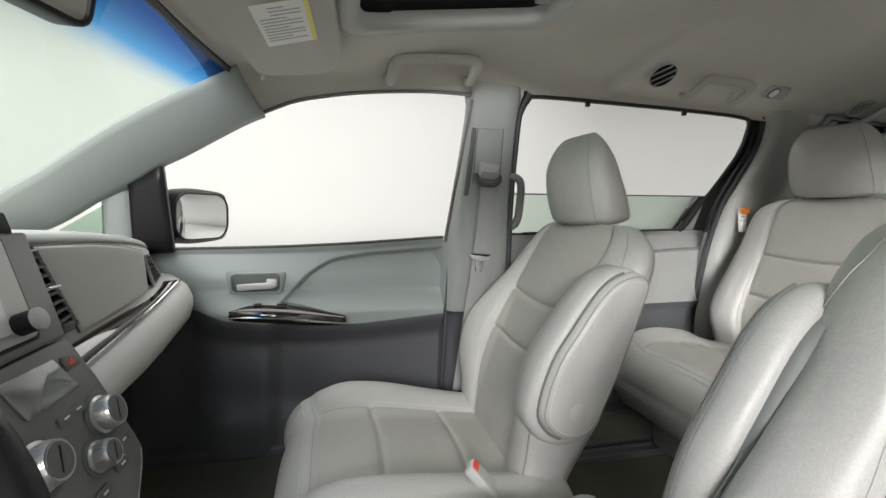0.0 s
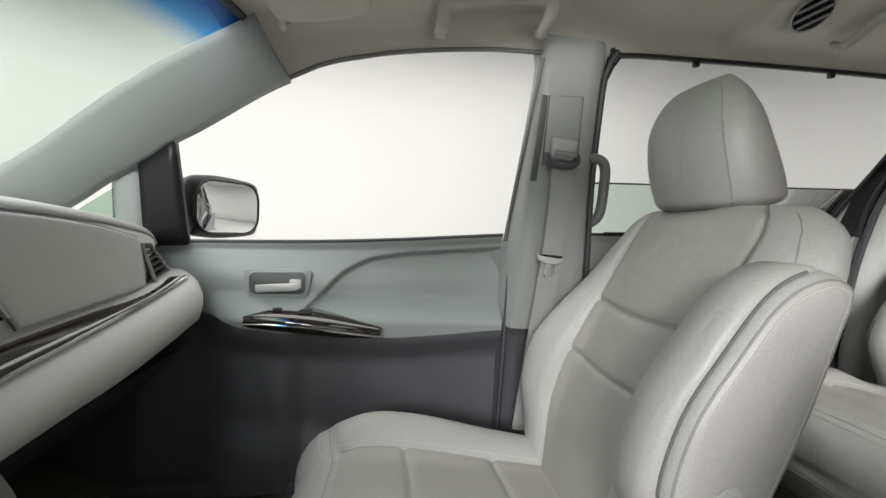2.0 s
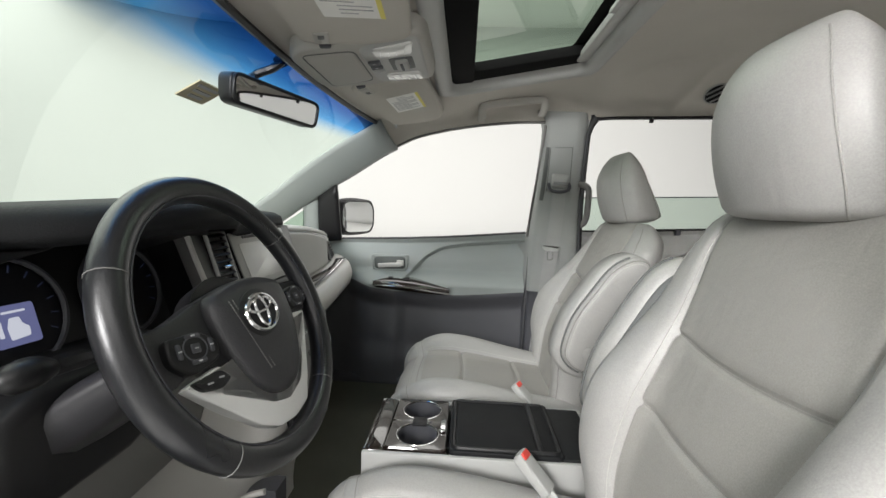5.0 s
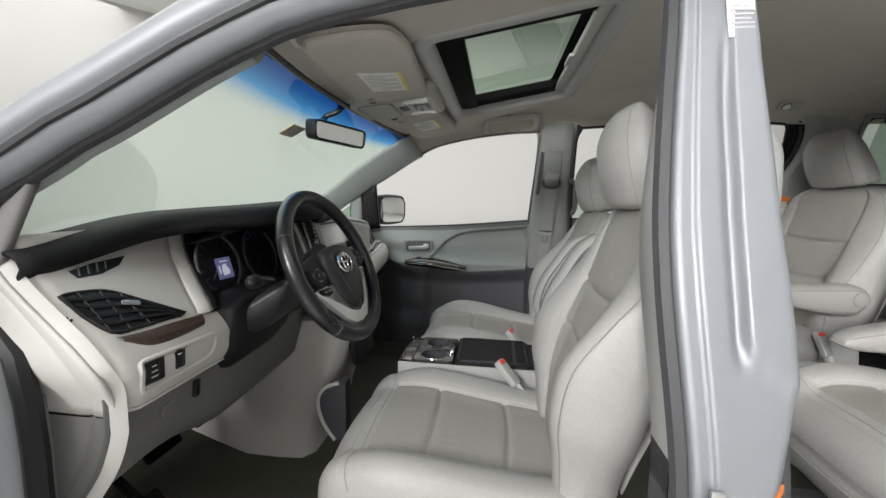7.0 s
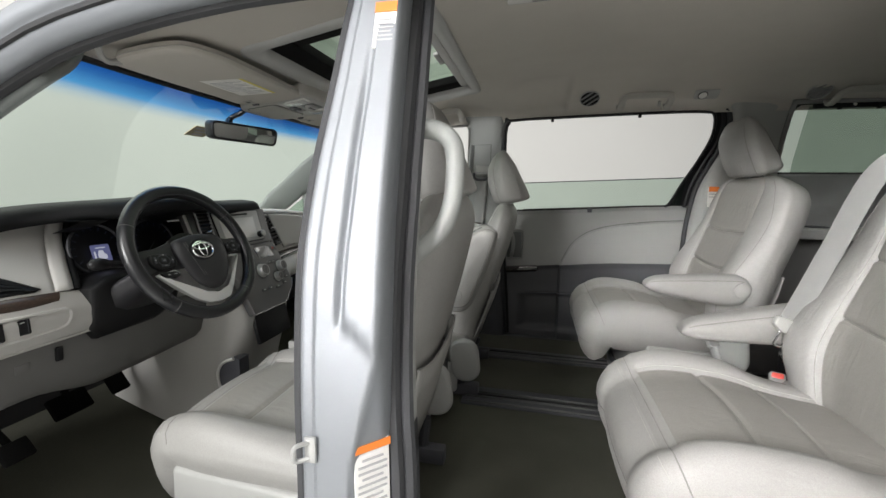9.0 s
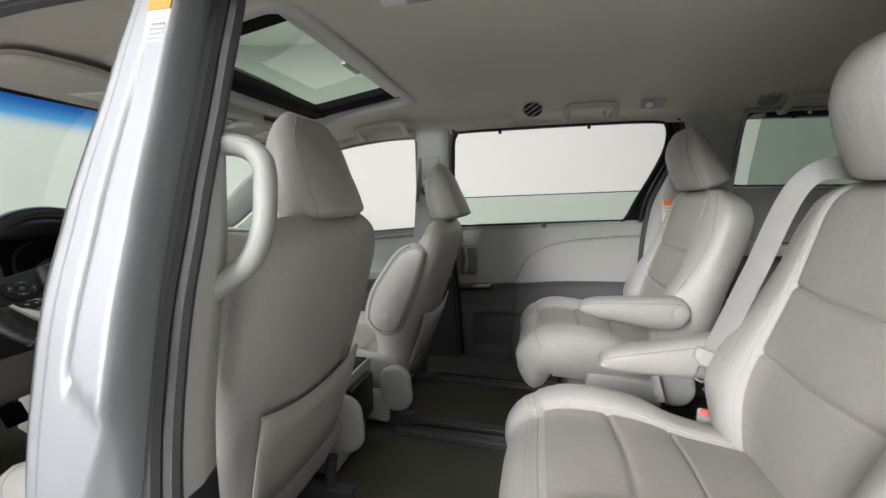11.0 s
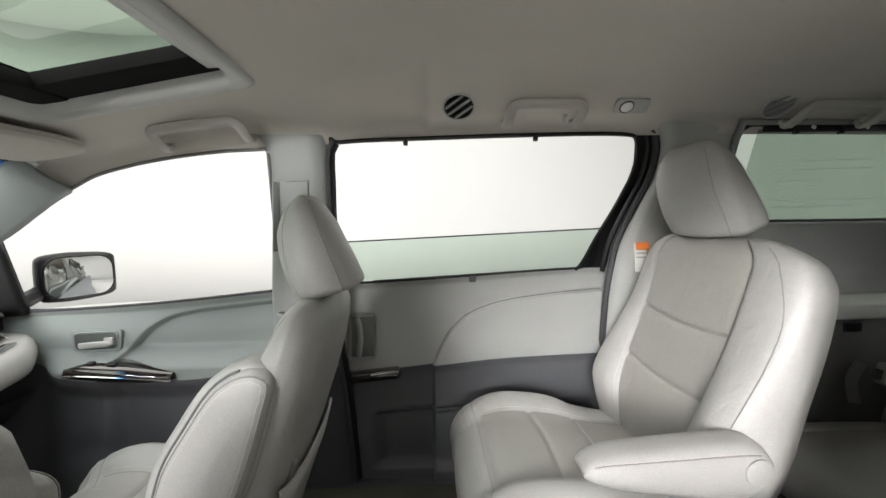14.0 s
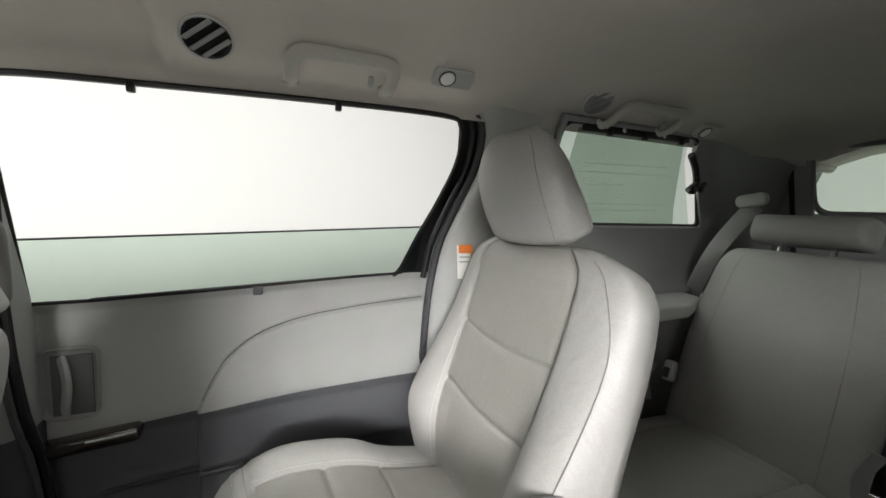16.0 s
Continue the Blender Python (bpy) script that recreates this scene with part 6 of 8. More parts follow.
def third_row():
    for cy, w in ((0.385, 0.235), (-0.25, 0.36)):
        top = thing("third_row_seat", "grey leather split third-row seat with a folded headrest", "seat", "third-row seats", (1.6, cy, FLOOR_Z))
        line = [(0, 1.72, cy, 0.70, 0, 0, 1), (0.5, 1.52, cy, 0.70, 0, 0, 1), (0.85, 1.32, cy, 0.69, -0.3, 0, 1), (1, 1.26, cy, 0.655, -0.9, 0, 0.5)]
        pad("cushion", top, line, [(0, w), (1, w)], [(0, 0.05), (0.8, 0.06), (1, 0.04)], [(0, 0.06), (1, 0.06)], seam=0.6, cross=(0.12,), ends=(0.05, 0.12), steps=30)
        r = radians(17)
        up, n = Vector((math.sin(r), 0, math.cos(r))), Vector((-math.cos(r), 0, math.sin(r)))
        b = Vector((1.735, cy, 0.70))
        rows = [(s, *(b + up * 0.58 * s), *n) for s in (0, 0.5, 1)]
        ob, point = pad("backrest", top, rows, [(0, w), (0.6, w), (1, w * 0.86)], [(0, 0.045), (0.5, 0.05), (1, 0.04)], [(0, 0.05), (1, 0.04)], ends=(0.05, 0.14), steps=36)
        for sg in (-1, 1):
            part("seam", tube_bm([point(q, (0.70 - 0.05 * q) * sg, 1) for q in np.linspace(0.05, 0.95, 30)], 0.0012, 5), INSERT, top)
        hb = b + up * 0.64
        arm = [(0, hb.x, cy - 0.135, hb.z, *n), (0.5, hb.x, cy, hb.z, *n), (1, hb.x, cy + 0.135, hb.z, *n)]
        pad("headrest", top, arm, [(0, 0.040), (1, 0.040)], [(0, 0.055), (1, 0.055)], [(0, 0.055), (1, 0.055)], wide=tuple(up), steps=24, ends=(0.10, 0.10))
        for sg in (-1, 1):
            part("headrest_post", tube_bm([hb + Vector((0, sg * 0.06, 0)) - up * 0.09, hb + Vector((0, sg * 0.06, 0))], 0.007, 8), CHROME, top)
        part("base", box_bm((0.40, 2 * w - 0.04, 0.22), (1.52, cy, 0.52), (0, 0, 0), 0.02), DARK, top)
        part("strap_lever", box_bm((0.030, 0.034, 0.062), (1.690, cy + w - 0.035, 0.880), (0, 17, 12), 0.010, 3), TRIM, top, "pale strap lever")
        part("lever_slot", box_bm((0.006, 0.018, 0.030), (1.674, cy + w - 0.035, 0.878), (0, 17, 12), 0.002), DARK, top)
        part("release_strap", tube_bm(smooth_line([(1.66, cy + w, 0.90), (1.655, cy + w + 0.02, 0.84), (1.67, cy + w + 0.02, 0.77)], 5), 0.016, 6, flat=0.2), DIMTRIM, top)


third_row()


# ---------------------------------------------------------------- dashboard
def steering_wheel():
    c = Vector((-0.621, -0.408, 1.055))
    nrm = Vector((0.9013, -0.0582, 0.4293)).normalized()
    right = Vector((0.0644, 0.9979, 0.0))
    up = nrm.cross(right).normalized()
    top = thing("steering_wheel", "black leather steering wheel with silver lower spokes", "steering wheel", at=tuple(c))
    def w(u, v, d=0.0):
        return c + right * u + up * v + nrm * d
    face = basis(tuple(c), tuple(right), tuple(up))
    R = 0.1755
    ring = [w(R * math.cos(a), R * math.sin(a)) for a in np.linspace(0, 2 * math.pi, 73)[:-1]]
    rim = part("rim", tube_bm(ring, 0.0172, 14, True, flat=1.0, up=tuple(nrm)), WHEELSKIN, top, "smooth worn black leather rim")
    for a in (152, 33, 228, 306):
        q = radians(a)
        o = w(R * math.cos(q), R * math.sin(q))
        rad = right * math.cos(q) + up * math.sin(q)
        part("rim_seam", tube_bm([o + rad * 0.0175 * math.cos(b) + nrm * 0.0175 * math.sin(b) for b in np.linspace(0, 2 * math.pi, 17)[:-1]], 0.0006, 5, True), SHADEGREY, rim)
    # inner welt and lacing
    part("rim_welt", tube_bm([c + (right * math.cos(a) + up * math.sin(a)) * (R - 0.0125) + nrm * 0.0125 for a in np.linspace(0, 2 * math.pi, 73)[:-1]], 0.0011, 5, True), DARK, rim)
    for a0, a1 in ((8, 58), (-48, -14)):
        for a in np.linspace(a0, a1, 22):
            q = radians(a)
            rad = right * math.cos(q) + up * math.sin(q)
            tan = right * -math.sin(q) + up * math.cos(q)
            o = c + rad * (R - 0.0115) + nrm * 0.0135
            part("lacing", tube_bm([o - tan * 0.0030 - rad * 0.0036, o + tan * 0.0030 + rad * 0.0036], 0.0012, 4), WHEELSKIN, rim)
    # spoke body and airbag cover flow into one dark shape
    body = [(-0.168, 0.016), (-0.110, 0.024), (-0.060, 0.036), (0.012, 0.046), (0.085, 0.034), (0.125, 0.024), (0.166, 0.018), (0.168, -0.026), (0.110, -0.034), (0.075, -0.085), (0.050, -0.110), (0.012, -0.122), (-0.026, -0.110), (-0.054, -0.085), (-0.092, -0.036), (-0.150, -0.040)]
    part("spoke_body", prism_bm([(p.x, p.y) for p in smooth_line([(x, y, 0) for x, y in body], 3, True)], 0.024, face @ pose(0, 0, -0.028), 0.005, 3), HUBSKIN, top, "grained black spoke moulding")
    outline = [(-0.060, 0.030), (-0.028, 0.042), (0.014, 0.047), (0.058, 0.042), (0.090, 0.028), (0.093, -0.010), (0.086, -0.045), (0.066, -0.084), (0.044, -0.106), (0.014, -0.115), (-0.018, -0.106), (-0.040, -0.084), (-0.056, -0.045), (-0.063, -0.010)]
    rows = []
    o2 = smooth_line([(x, y, 0) for x, y in outline], 4, True)
    for k, d in ((1.0, -0.014), (1.0, -0.002), (0.985, 0.006), (0.94, 0.012), (0.8, 0.018), (0.5, 0.022), (0.15, 0.023), (0.01, 0.023)):
        rows.append([w(0.014 + (p.x - 0.014) * k, -0.03 + (p.y + 0.03) * k, d) for p in o2])
    hub = sheet("airbag_cover", rows, HUBSKIN, top, "grained black airbag cover", close=True)
    for x0, x1 in ((-0.044, -0.022), (-0.037, -0.015)):
        for t in np.linspace(0.0, 1.0, 26):
            p, q = w(lerp(x0, x1, t), lerp(0.022, -0.072, t), 0.0205), w(lerp(x0, x1, t + 0.022), lerp(0.022, -0.072, t + 0.022), 0.0205)
            part("stitch", tube_bm([p, q], 0.0007, 4), SHADEGREY, hub)
    part("back_cover", lathe_bm([(0.072, -0.02), (0.066, -0.05), (0.05, -0.07), (0.001, -0.07)], 28, basis(tuple(w(0, -0.01, 0.0)), tuple(right), tuple(up))), BLACK, top)
    # round emblem, drawn as plain rings
    m = face @ pose(0.003, -0.005, 0.0222)
    part("emblem_seat", lathe_bm([(0.040, -0.002), (0.040, 0.0002), (0.036, 0.0010), (0.001, 0.0012)], 32, m @ Matrix.Diagonal((1, 0.80, 1, 1))), BLACK, hub)
    e = part("emblem", tube_bm([m @ Vector((0.0315 * math.cos(a), 0.0235 * math.sin(a), 0.002)) for a in np.linspace(0, 2 * math.pi, 37)[:-1]], 0.0026, 6, True), CHROME, top, "plain chrome oval badge")
    part("emblem_ring", tube_bm([m @ Vector((0.0105 * math.cos(a), 0.001 + 0.0198 * math.sin(a), 0.002)) for a in np.linspace(0, 2 * math.pi, 29)[:-1]], 0.0021, 6, True), CHROME, e)
    part("emblem_ring", tube_bm([m @ Vector((0.024 * math.cos(a), 0.0095 + 0.0086 * math.sin(a), 0.002)) for a in np.linspace(0, 2 * math.pi, 29)[:-1]], 0.0021, 6, True), CHROME, e)
    # one V-shaped silver trim under the cover
    vee = [(-0.134, -0.044), (-0.098, -0.085), (-0.056, -0.129), (-0.026, -0.147), (0.012, -0.152), (0.050, -0.146), (0.076, -0.114), (0.112, -0.064), (0.138, -0.030), (0.104, -0.026), (0.094, -0.056), (0.076, -0.090), (0.052, -0.114), (0.014, -0.124), (-0.020, -0.114), (-0.048, -0.086), (-0.078, -0.040)]
    silver = part("silver_spoke", prism_bm(smooth_rect(vee, 0.006, 3), 0.012, face @ pose(0, 0, -0.009), 0.0025, 2), SPOKE, top, "satin silver V-shaped lower spoke trim")
    key = part("paddle_switch", prism_bm(smooth_rect([(-0.128, -0.043), (-0.086, -0.044), (-0.074, -0.058), (-0.092, -0.064), (-0.118, -0.056)], 0.006), 0.009, face @ pose(0, 0, 0.0), 0.002), BLACK, silver, "black two-key switch")
    for u in (-0.108, -0.090):
        part("switch_mark", prism_bm(rounded(0.008, 0.002, 0.0008), 0.0006, face @ pose(u, -0.052, 0.0092, 0, 0, -10), 0), INK, key)
    # switch pods with a four-way pad
    for pod_line, cu in (([(-0.134, 0.008), (-0.088, 0.004), (-0.066, -0.014), (-0.074, -0.034), (-0.118, -0.038), (-0.138, -0.018)], -0.103), ([(0.100, 0.008), (0.128, 0.014), (0.152, 0.010), (0.154, -0.020), (0.104, -0.022)], 0.127)):
        pod = part("switch_pod", prism_bm(smooth_rect(pod_line, 0.009, 4), 0.014, face @ pose(0, 0, -0.008), 0.004, 3), BLACK, top, "gloss black switch pod")
        mp = face @ pose(cu, -0.012 if cu < 0 else -0.004, 0.0055, 0, 0, -8)
        part("pad_ring", tube_bm([mp @ Vector((0.016 * math.cos(a), 0.013 * math.sin(a), 0.0006)) for a in np.linspace(0, 2 * math.pi, 25)[:-1]], 0.0010, 5, True), DARK, pod)
        for ku, kv, kw, kh in ((0, 0, 0.012, 0.010), (0.0, 0.014, 0.020, 0.005), (0.0, -0.014, 0.020, 0.005), (-0.022, 0, 0.006, 0.016), (0.022, 0, 0.006, 0.016)):
            k = part("switch_key", prism_bm(rounded(kw, kh, 0.0018), 0.0022, mp @ pose(ku, kv, 0), 0.0008), DARK, pod)
            part("switch_mark", prism_bm(rounded(min(kw, 0.006) * 0.8, 0.0016, 0.0004), 0.0005, mp @ pose(ku, kv, 0.0022), 0), INK, k)
    # column shroud and stalk
    col = thing("steering_column", "dark plastic steering column shroud with a wiper stalk", "steering column", at=(-0.78, -0.413, 0.98))
    line = [(0, -0.70, -0.413, 1.005, 0.45, 0, 0.9), (0.5, -0.78, -0.413, 0.955, 0.45, 0, 0.9), (1, -0.90, -0.413, 0.885, 0.45, 0, 0.9)]
    pad("shroud", col, line, [(0, 0.080), (1, 0.130)], [(0, 0.055), (1, 0.055)], [(0, 0.075), (1, 0.11)], steps=18, ends=(0.1, 0.05), mat=COLUMN)
    part("stalk", tube_bm(smooth_line([(-0.745, -0.48, 1.024), (-0.730, -0.535, 1.036), (-0.720, -0.585, 1.044)], 5), [0.008] * 4 + [0.010] * 7, 8), BLACK, col)
    part("stalk_knob", tube_bm([(-0.722, -0.566, 1.041), (-0.719, -0.578, 1.044), (-0.716, -0.592, 1.046), (-0.714, -0.606, 1.047), (-0.713, -0.615, 1.0475), (-0.7125, -0.618, 1.0477)], [0.009, 0.0130, 0.0150, 0.0135, 0.008, 0.002], 14), BLACK, col, "rounded black stalk tip")


steering_wheel()


def dash_front(y):
    """x of the dash's upper face across the van."""
    return curve_at([(-0.86, -0.945), (-0.72, -0.935), (-0.62, -0.922), (-0.54, -0.87), (-0.40, -0.80), (-0.2, -0.80), (0.13, -0.83), (0.20, -0.865), (0.35, -0.868), (0.55, -0.872), (0.70, -0.892), (0.84, -0.945)], y)


def dashboard():
    top = thing("dashboard", "grey and black dashboard with woodgrain strip and centre stack", "dashboard", at=(-0.95, 0, 0.8))
    # black upper pad under the windshield
    ys = np.linspace(-0.84, 0.84, 57)
    def lip(y):
        hood = smooth(-0.59, -0.46, y) * smooth(-0.13, -0.24, y)
        stack = smooth(-0.20, -0.12, y) * smooth(0.17, 0.13, y)
        z = 1.118 - 0.03 * smooth(0.3, 0.84, y) + 0.046 * stack
        if y < -0.12:
            z = curve_at([(-0.86, 1.118), (-0.80, 1.124), (-0.74, 1.135), (-0.68, 1.147), (-0.62, 1.159), (-0.54, 1.172), (-0.46, 1.181), (-0.38, 1.187), (-0.30, 1.189), (-0.23, 1.185), (-0.17, 1.172), (-0.12, 1.164)], y)
        if y > 0.165:
            z = curve_at([(0.16, 1.134), (0.40, 1.119), (0.55, 1.103), (0.67, 1.086), (0.75, 1.070), (0.86, 1.040)], y)
        x = dash_front(y) + 0.06 * hood + 0.005 * stack
        return x, z, hood
    rows = []
    for y in ys:
        x, z, hood = lip(y)
        if y > 0.165:
            rows.append([Vector((x, y, z - 0.0125)), Vector((x - 0.002, y, z - 0.007)), Vector((x - 0.007, y, z - 0.003)), Vector((x - 0.018, y, z)), Vector((x - 0.06, y, z + 0.001)),
                         Vector((x - 0.15, y, lerp(z, 1.066, 0.35))), Vector((lerp(x, -1.62, 0.55), y, lerp(z, 1.06, 0.7))), Vector((lerp(x, -1.62, 0.8), y, 1.054)), Vector((-1.72 + 0.30 * (abs(y) / 0.84) ** 2.2, y, 1.045))])
            continue
        rows.append([Vector((x + 0.004, y, z - 0.030)), Vector((x + 0.012, y, z - 0.016)), Vector((x + 0.008, y, z - 0.004)), Vector((x - 0.010, y, z + 0.004)), Vector((x - 0.06, y, z + 0.008)),
                     Vector((x - 0.15, y, z * 0.6 + 1.09 * 0.4 + 0.006)), Vector((lerp(x, -1.62, 0.55), y, 1.085)), Vector((lerp(x, -1.62, 0.8), y, 1.066)), Vector((-1.72 + 0.30 * (abs(y) / 0.84) ** 2.2, y, 1.045))])
    cut = [i for i, y in enumerate(ys) if y > 0.165][0]
    sheet("upper_pad", rows[:cut + 1], SOFTBLACK, top, "soft black upper dash pad", thick=0.006)
    sheet("passenger_top", rows[cut:], FASCIA, top, "grey passenger dash top", thick=0.006)
    # passenger side: pale fascia rolling down to the knee roll
    def wood_top(y):
        return curve_at([(0.12, 0.926), (0.28, 0.936), (0.37, 0.942), (0.50, 0.949), (0.63, 0.958), (0.735, 0.976), (0.86, 0.992)], y)
    def wood_low(y):
        return curve_at([(0.12, 0.883), (0.30, 0.905), (0.42, 0.921), (0.60, 0.945), (0.735, 0.970), (0.86, 0.985)], y)
    def roll_low(y):
        return curve_at([(0.10, 0.800), (0.35, 0.818), (0.50, 0.828), (0.75, 0.864), (0.86, 0.900)], y)
    rows = []
    for y in np.linspace(0.105, 0.860, 44):
        xb = dash_front(y) if y > 0.2 else -0.865
        zt, zw, zl, zr = lip(y)[1] - 0.022, wood_top(y), wood_low(y), roll_low(y)
        if y < 0.2:
            zt = min(zt, 1.10)
        prof = [(xb, zt + 0.012), (xb + 0.010, zt), (xb + 0.010, (zt + zw) / 2), (xb + 0.008, zw + 0.004), (xb + 0.004, zw), (-0.840, zl), (-0.826, zl - 0.004), (-0.808, zl - 0.016), (-0.797, lerp(zl, zr, 0.40)), (-0.796, lerp(zl, zr, 0.6)), (-0.803, zr + 0.014), (-0.818, zr + 0.003), (-0.85, zr - 0.004), (-0.92, zr - 0.02), (-1.02, zr - 0.05)]
        d = 0.060 * smooth(0.74, 0.87, y)
        rows.append([Vector((x - d, y, z)) for x, z in prof])
    sheet("passenger_fascia", rows, FASCIA, top, "pale grey passenger fascia with a soft knee roll", thick=0.004)
    # airbag door panel on it
    def lid(u, v, d):
        # u along the lid, v from its foot up
        y0, y1 = lerp(0.352, 0.664, u), lerp(0.242, 0.626, u)
        z0, z1 = lerp(0.953, 0.966, u), curve_at([(0.0, 1.113), (0.36, 1.104), (0.68, 1.089), (1.0, 1.066)], u)
        y, z = lerp(y0, y1, v), lerp(z0, z1, v)
        return Vector((dash_front(y) + d, y, z))
    rows = []
    us, vs = [0.0, 0.0, 0.008, 0.02] + list(np.linspace(0.08, 0.92, 14)) + [0.98, 0.992, 1.0, 1.0], [0.0, 0.0, 0.012, 0.04] + list(np.linspace(0.12, 0.88, 9)) + [0.96, 0.988, 1.0, 1.0]
    for i, u in enumerate(us):
        row = []
        for j, v in enumerate(vs):
            e = min(i, len(us) - 1 - i, j, len(vs) - 1 - j)
            row.append(lid(u, v, (0.002, 0.0125, 0.0155, 0.0165)[min(e, 3)]))
        rows.append(row)
    sheet("glovebox_lid", rows, FASCIA, top, "smooth pale upper glovebox lid")
    part("lid_gap", tube_bm([lid(u, v, 0.0115) for u, v in [(0, k / 10) for k in range(11)] + [(k / 16, 1.0) for k in range(1, 17)] + [(1.0, 1 - k / 10) for k in range(1, 11)]], 0.0018, 5), RECESS, top)
    # woodgrain strip with chrome edge
    rows, low = [], []
    for y in np.linspace(0.16, 0.745, 30):
        t, l = wood_top(y) - 0.002, wood_low(y) + 0.001
        e = smooth(0.745, 0.69, y)
        l = lerp(t - 0.002, l, e)
        x = dash_front(y)
        rows.append([Vector((x + 0.004, y, t)), Vector((x + 0.016, y, t - 0.003)), Vector((lerp(x + 0.018, -0.828, 0.5), y, (t + l) / 2)), Vector((-0.828, y, l + 0.006)), Vector((-0.836, y, l))])
        low.append(Vector((-0.827, y, l + 0.003)))
    ws = sheet("woodgrain_strip", rows, PIANO, top, "glossy dark woodgrain strip")
    part("chrome_edge", tube_bm(low, 0.0032, 6), CHROME, ws)
    # dark underside
    rows = [[Vector((lerp(-0.86, -1.25, v), y, lerp(0.795, 0.50, v) - 0.03 * math.sin(v * 3.14))) for v in np.linspace(0, 1, 8)] for y in np.linspace(0.15, 0.84, 12)]
    sheet("lower_glovebox", rows, DARK, top, "charcoal lower glovebox")
    # air outlets
    def outlet(name, pts4, slats, mat=BLACK, vertical=False):
        v = [Vector(p) for p in pts4]
        b = bmesh.new()
        cen = sum(v, Vector()) / len(v)
        nrm = (v[1] - v[0]).cross(v[3] - v[0]).normalized()
        if nrm.x < 0:
            nrm = -nrm
        out = [b.verts.new(p + nrm * 0.002) for p in v]
        inn = [b.verts.new(cen + (p - cen) * 0.92 - nrm * 0.012) for p in v]
        for i in range(len(v)):
            b.faces.new((out[i - 1], out[i], inn[i], inn[i - 1]))
        b.faces.new(inn)
        ob = part(name, b, mat, top, "black air outlet", sharp=20)
        for k in range(slats):
            t = (k + 0.5) / slats
            a, c2 = (v[0].lerp(v[3], t), v[1].lerp(v[2], t)) if not vertical else (v[0].lerp(v[1], t), v[3].lerp(v[2], t))
            part("slat", tube_bm([a.lerp(c2, 0.03) - nrm * 0.002, a.lerp(c2, 0.97) - nrm * 0.002], 0.0035, 6, flat=2.0, up=tuple(nrm + Vector((0, 0, -0.4)))), BLACK, ob)
        part("outlet_rim", tube_bm(v, 0.004, 6, True), TRIM, ob)
        return ob
    o = outlet("air_vent", [(-0.845, 0.192, 1.110), (-0.847, 0.234, 1.107), (-0.846, 0.326, 0.976), (-0.842, 0.262, 0.968)], 9)
    part("vane_wheel", box_bm((0.008, 0.030, 0.016), (-0.838, 0.282, 0.982), (0, 0, 0), 0.003), RECESS, o)
    part("thumb_tab", box_bm((0.010, 0.030, 0.006), (-0.836, 0.247, 1.052), (0, 0, 0), 0.002), CHROME, o)
    o = outlet("air_vent", [(-0.872, 0.648, 1.053), (-0.880, 0.690, 1.050), (-0.884, 0.776, 0.984), (-0.868, 0.692, 0.972)], 6)
    # centre stack
    def st(y, z, d=0.0):
        return Vector((-0.358 - 0.392 * z + d * 0.93, y, z + d * 0.365))
    m0 = basis(tuple(st(0.0, 1.0)), (0, 1, 0), (-0.365, 0, 0.93))
    part("stack_panel", prism_bm(smooth_rect([(-0.246, 0.162), (0.145, 0.152), (0.123, 0.016), (-0.246, 0.016)], 0.006), 0.03, m0 @ pose(0, 0, -0.030), 0.003), CENTRE, top, "satin grey centre stack panel")
    part("climate_panel", prism_bm(smooth_rect([(-0.150, 0.014), (0.123, 0.014), (0.136, -0.050), (0.155, -0.154), (0.144, -0.178), (0.07, -0.235), (-0.12, -0.235)], 0.010), 0.03, m0 @ pose(0, 0, -0.030), 0.003), CENTRE, top, "satin grey climate control panel")
    cheek = [(0.142, 1.140), (0.120, 1.013), (0.133, 0.950), (0.151, 0.855), (0.140, 0.835), (0.07, 0.782)]
    sheet("stack_cheek", [[st(y, z, -0.026), st(y, z, -0.060), Vector((-0.90, y + 0.01, z))] for y, z in cheek], FASCIA, top, flat=True)
    part("stack_edge", tube_bm([st(y, z, -0.004) for y, z in smooth_rect([(0.157, 0.855), (0.146, 0.835), (0.07, 0.782), (-0.12, 0.782)], 0.015)[2:-3]], 0.004, 6), CHROME, top)
    sc = part("head_unit", prism_bm(smooth_rect([(-0.142, 0.146), (0.094, 0.146), (0.076, 0.030), (-0.142, 0.030)], 0.006), 0.006, m0 @ pose(0, 0, -0.001), 0.002), HEADUNIT, top, "grey touch screen unit")
    part("unit_gap", tube_bm([m0 @ Vector((y, v, 0.0012)) for y, v in smooth_rect([(-0.144, 0.148), (0.096, 0.148), (0.078, 0.028), (-0.144, 0.028)], 0.006)], 0.0026, 5, True), BLACK, sc)
    part("disc_slot", prism_bm(rounded(0.13, 0.006, 0.002, 2, -0.035, 0.134), 0.001, m0 @ pose(0, 0, 0.0055), 0), BLACK, sc)
    part("screen", prism_bm(smooth_rect([(-0.122, 0.121), (0.056, 0.121), (0.040, 0.042), (-0.122, 0.042)], 0.004), 0.0015, m0 @ pose(0, 0, 0.0055), 0.0004), SCREEN, sc, "pale grey blank touch screen")
    vk = part("volume_knob", lathe_bm([(0.0125, 0.0), (0.0125, 0.020), (0.001, 0.0205)], 20, m0 @ pose(0.056, 0.048, 0.005)), BLACK, sc)
    part("knob_face", lathe_bm([(0.0128, 0.018), (0.0125, 0.0215), (0.010, 0.0225), (0.001, 0.0225)], 20, m0 @ pose(0.056, 0.048, 0.005)), HEADUNIT, vk)
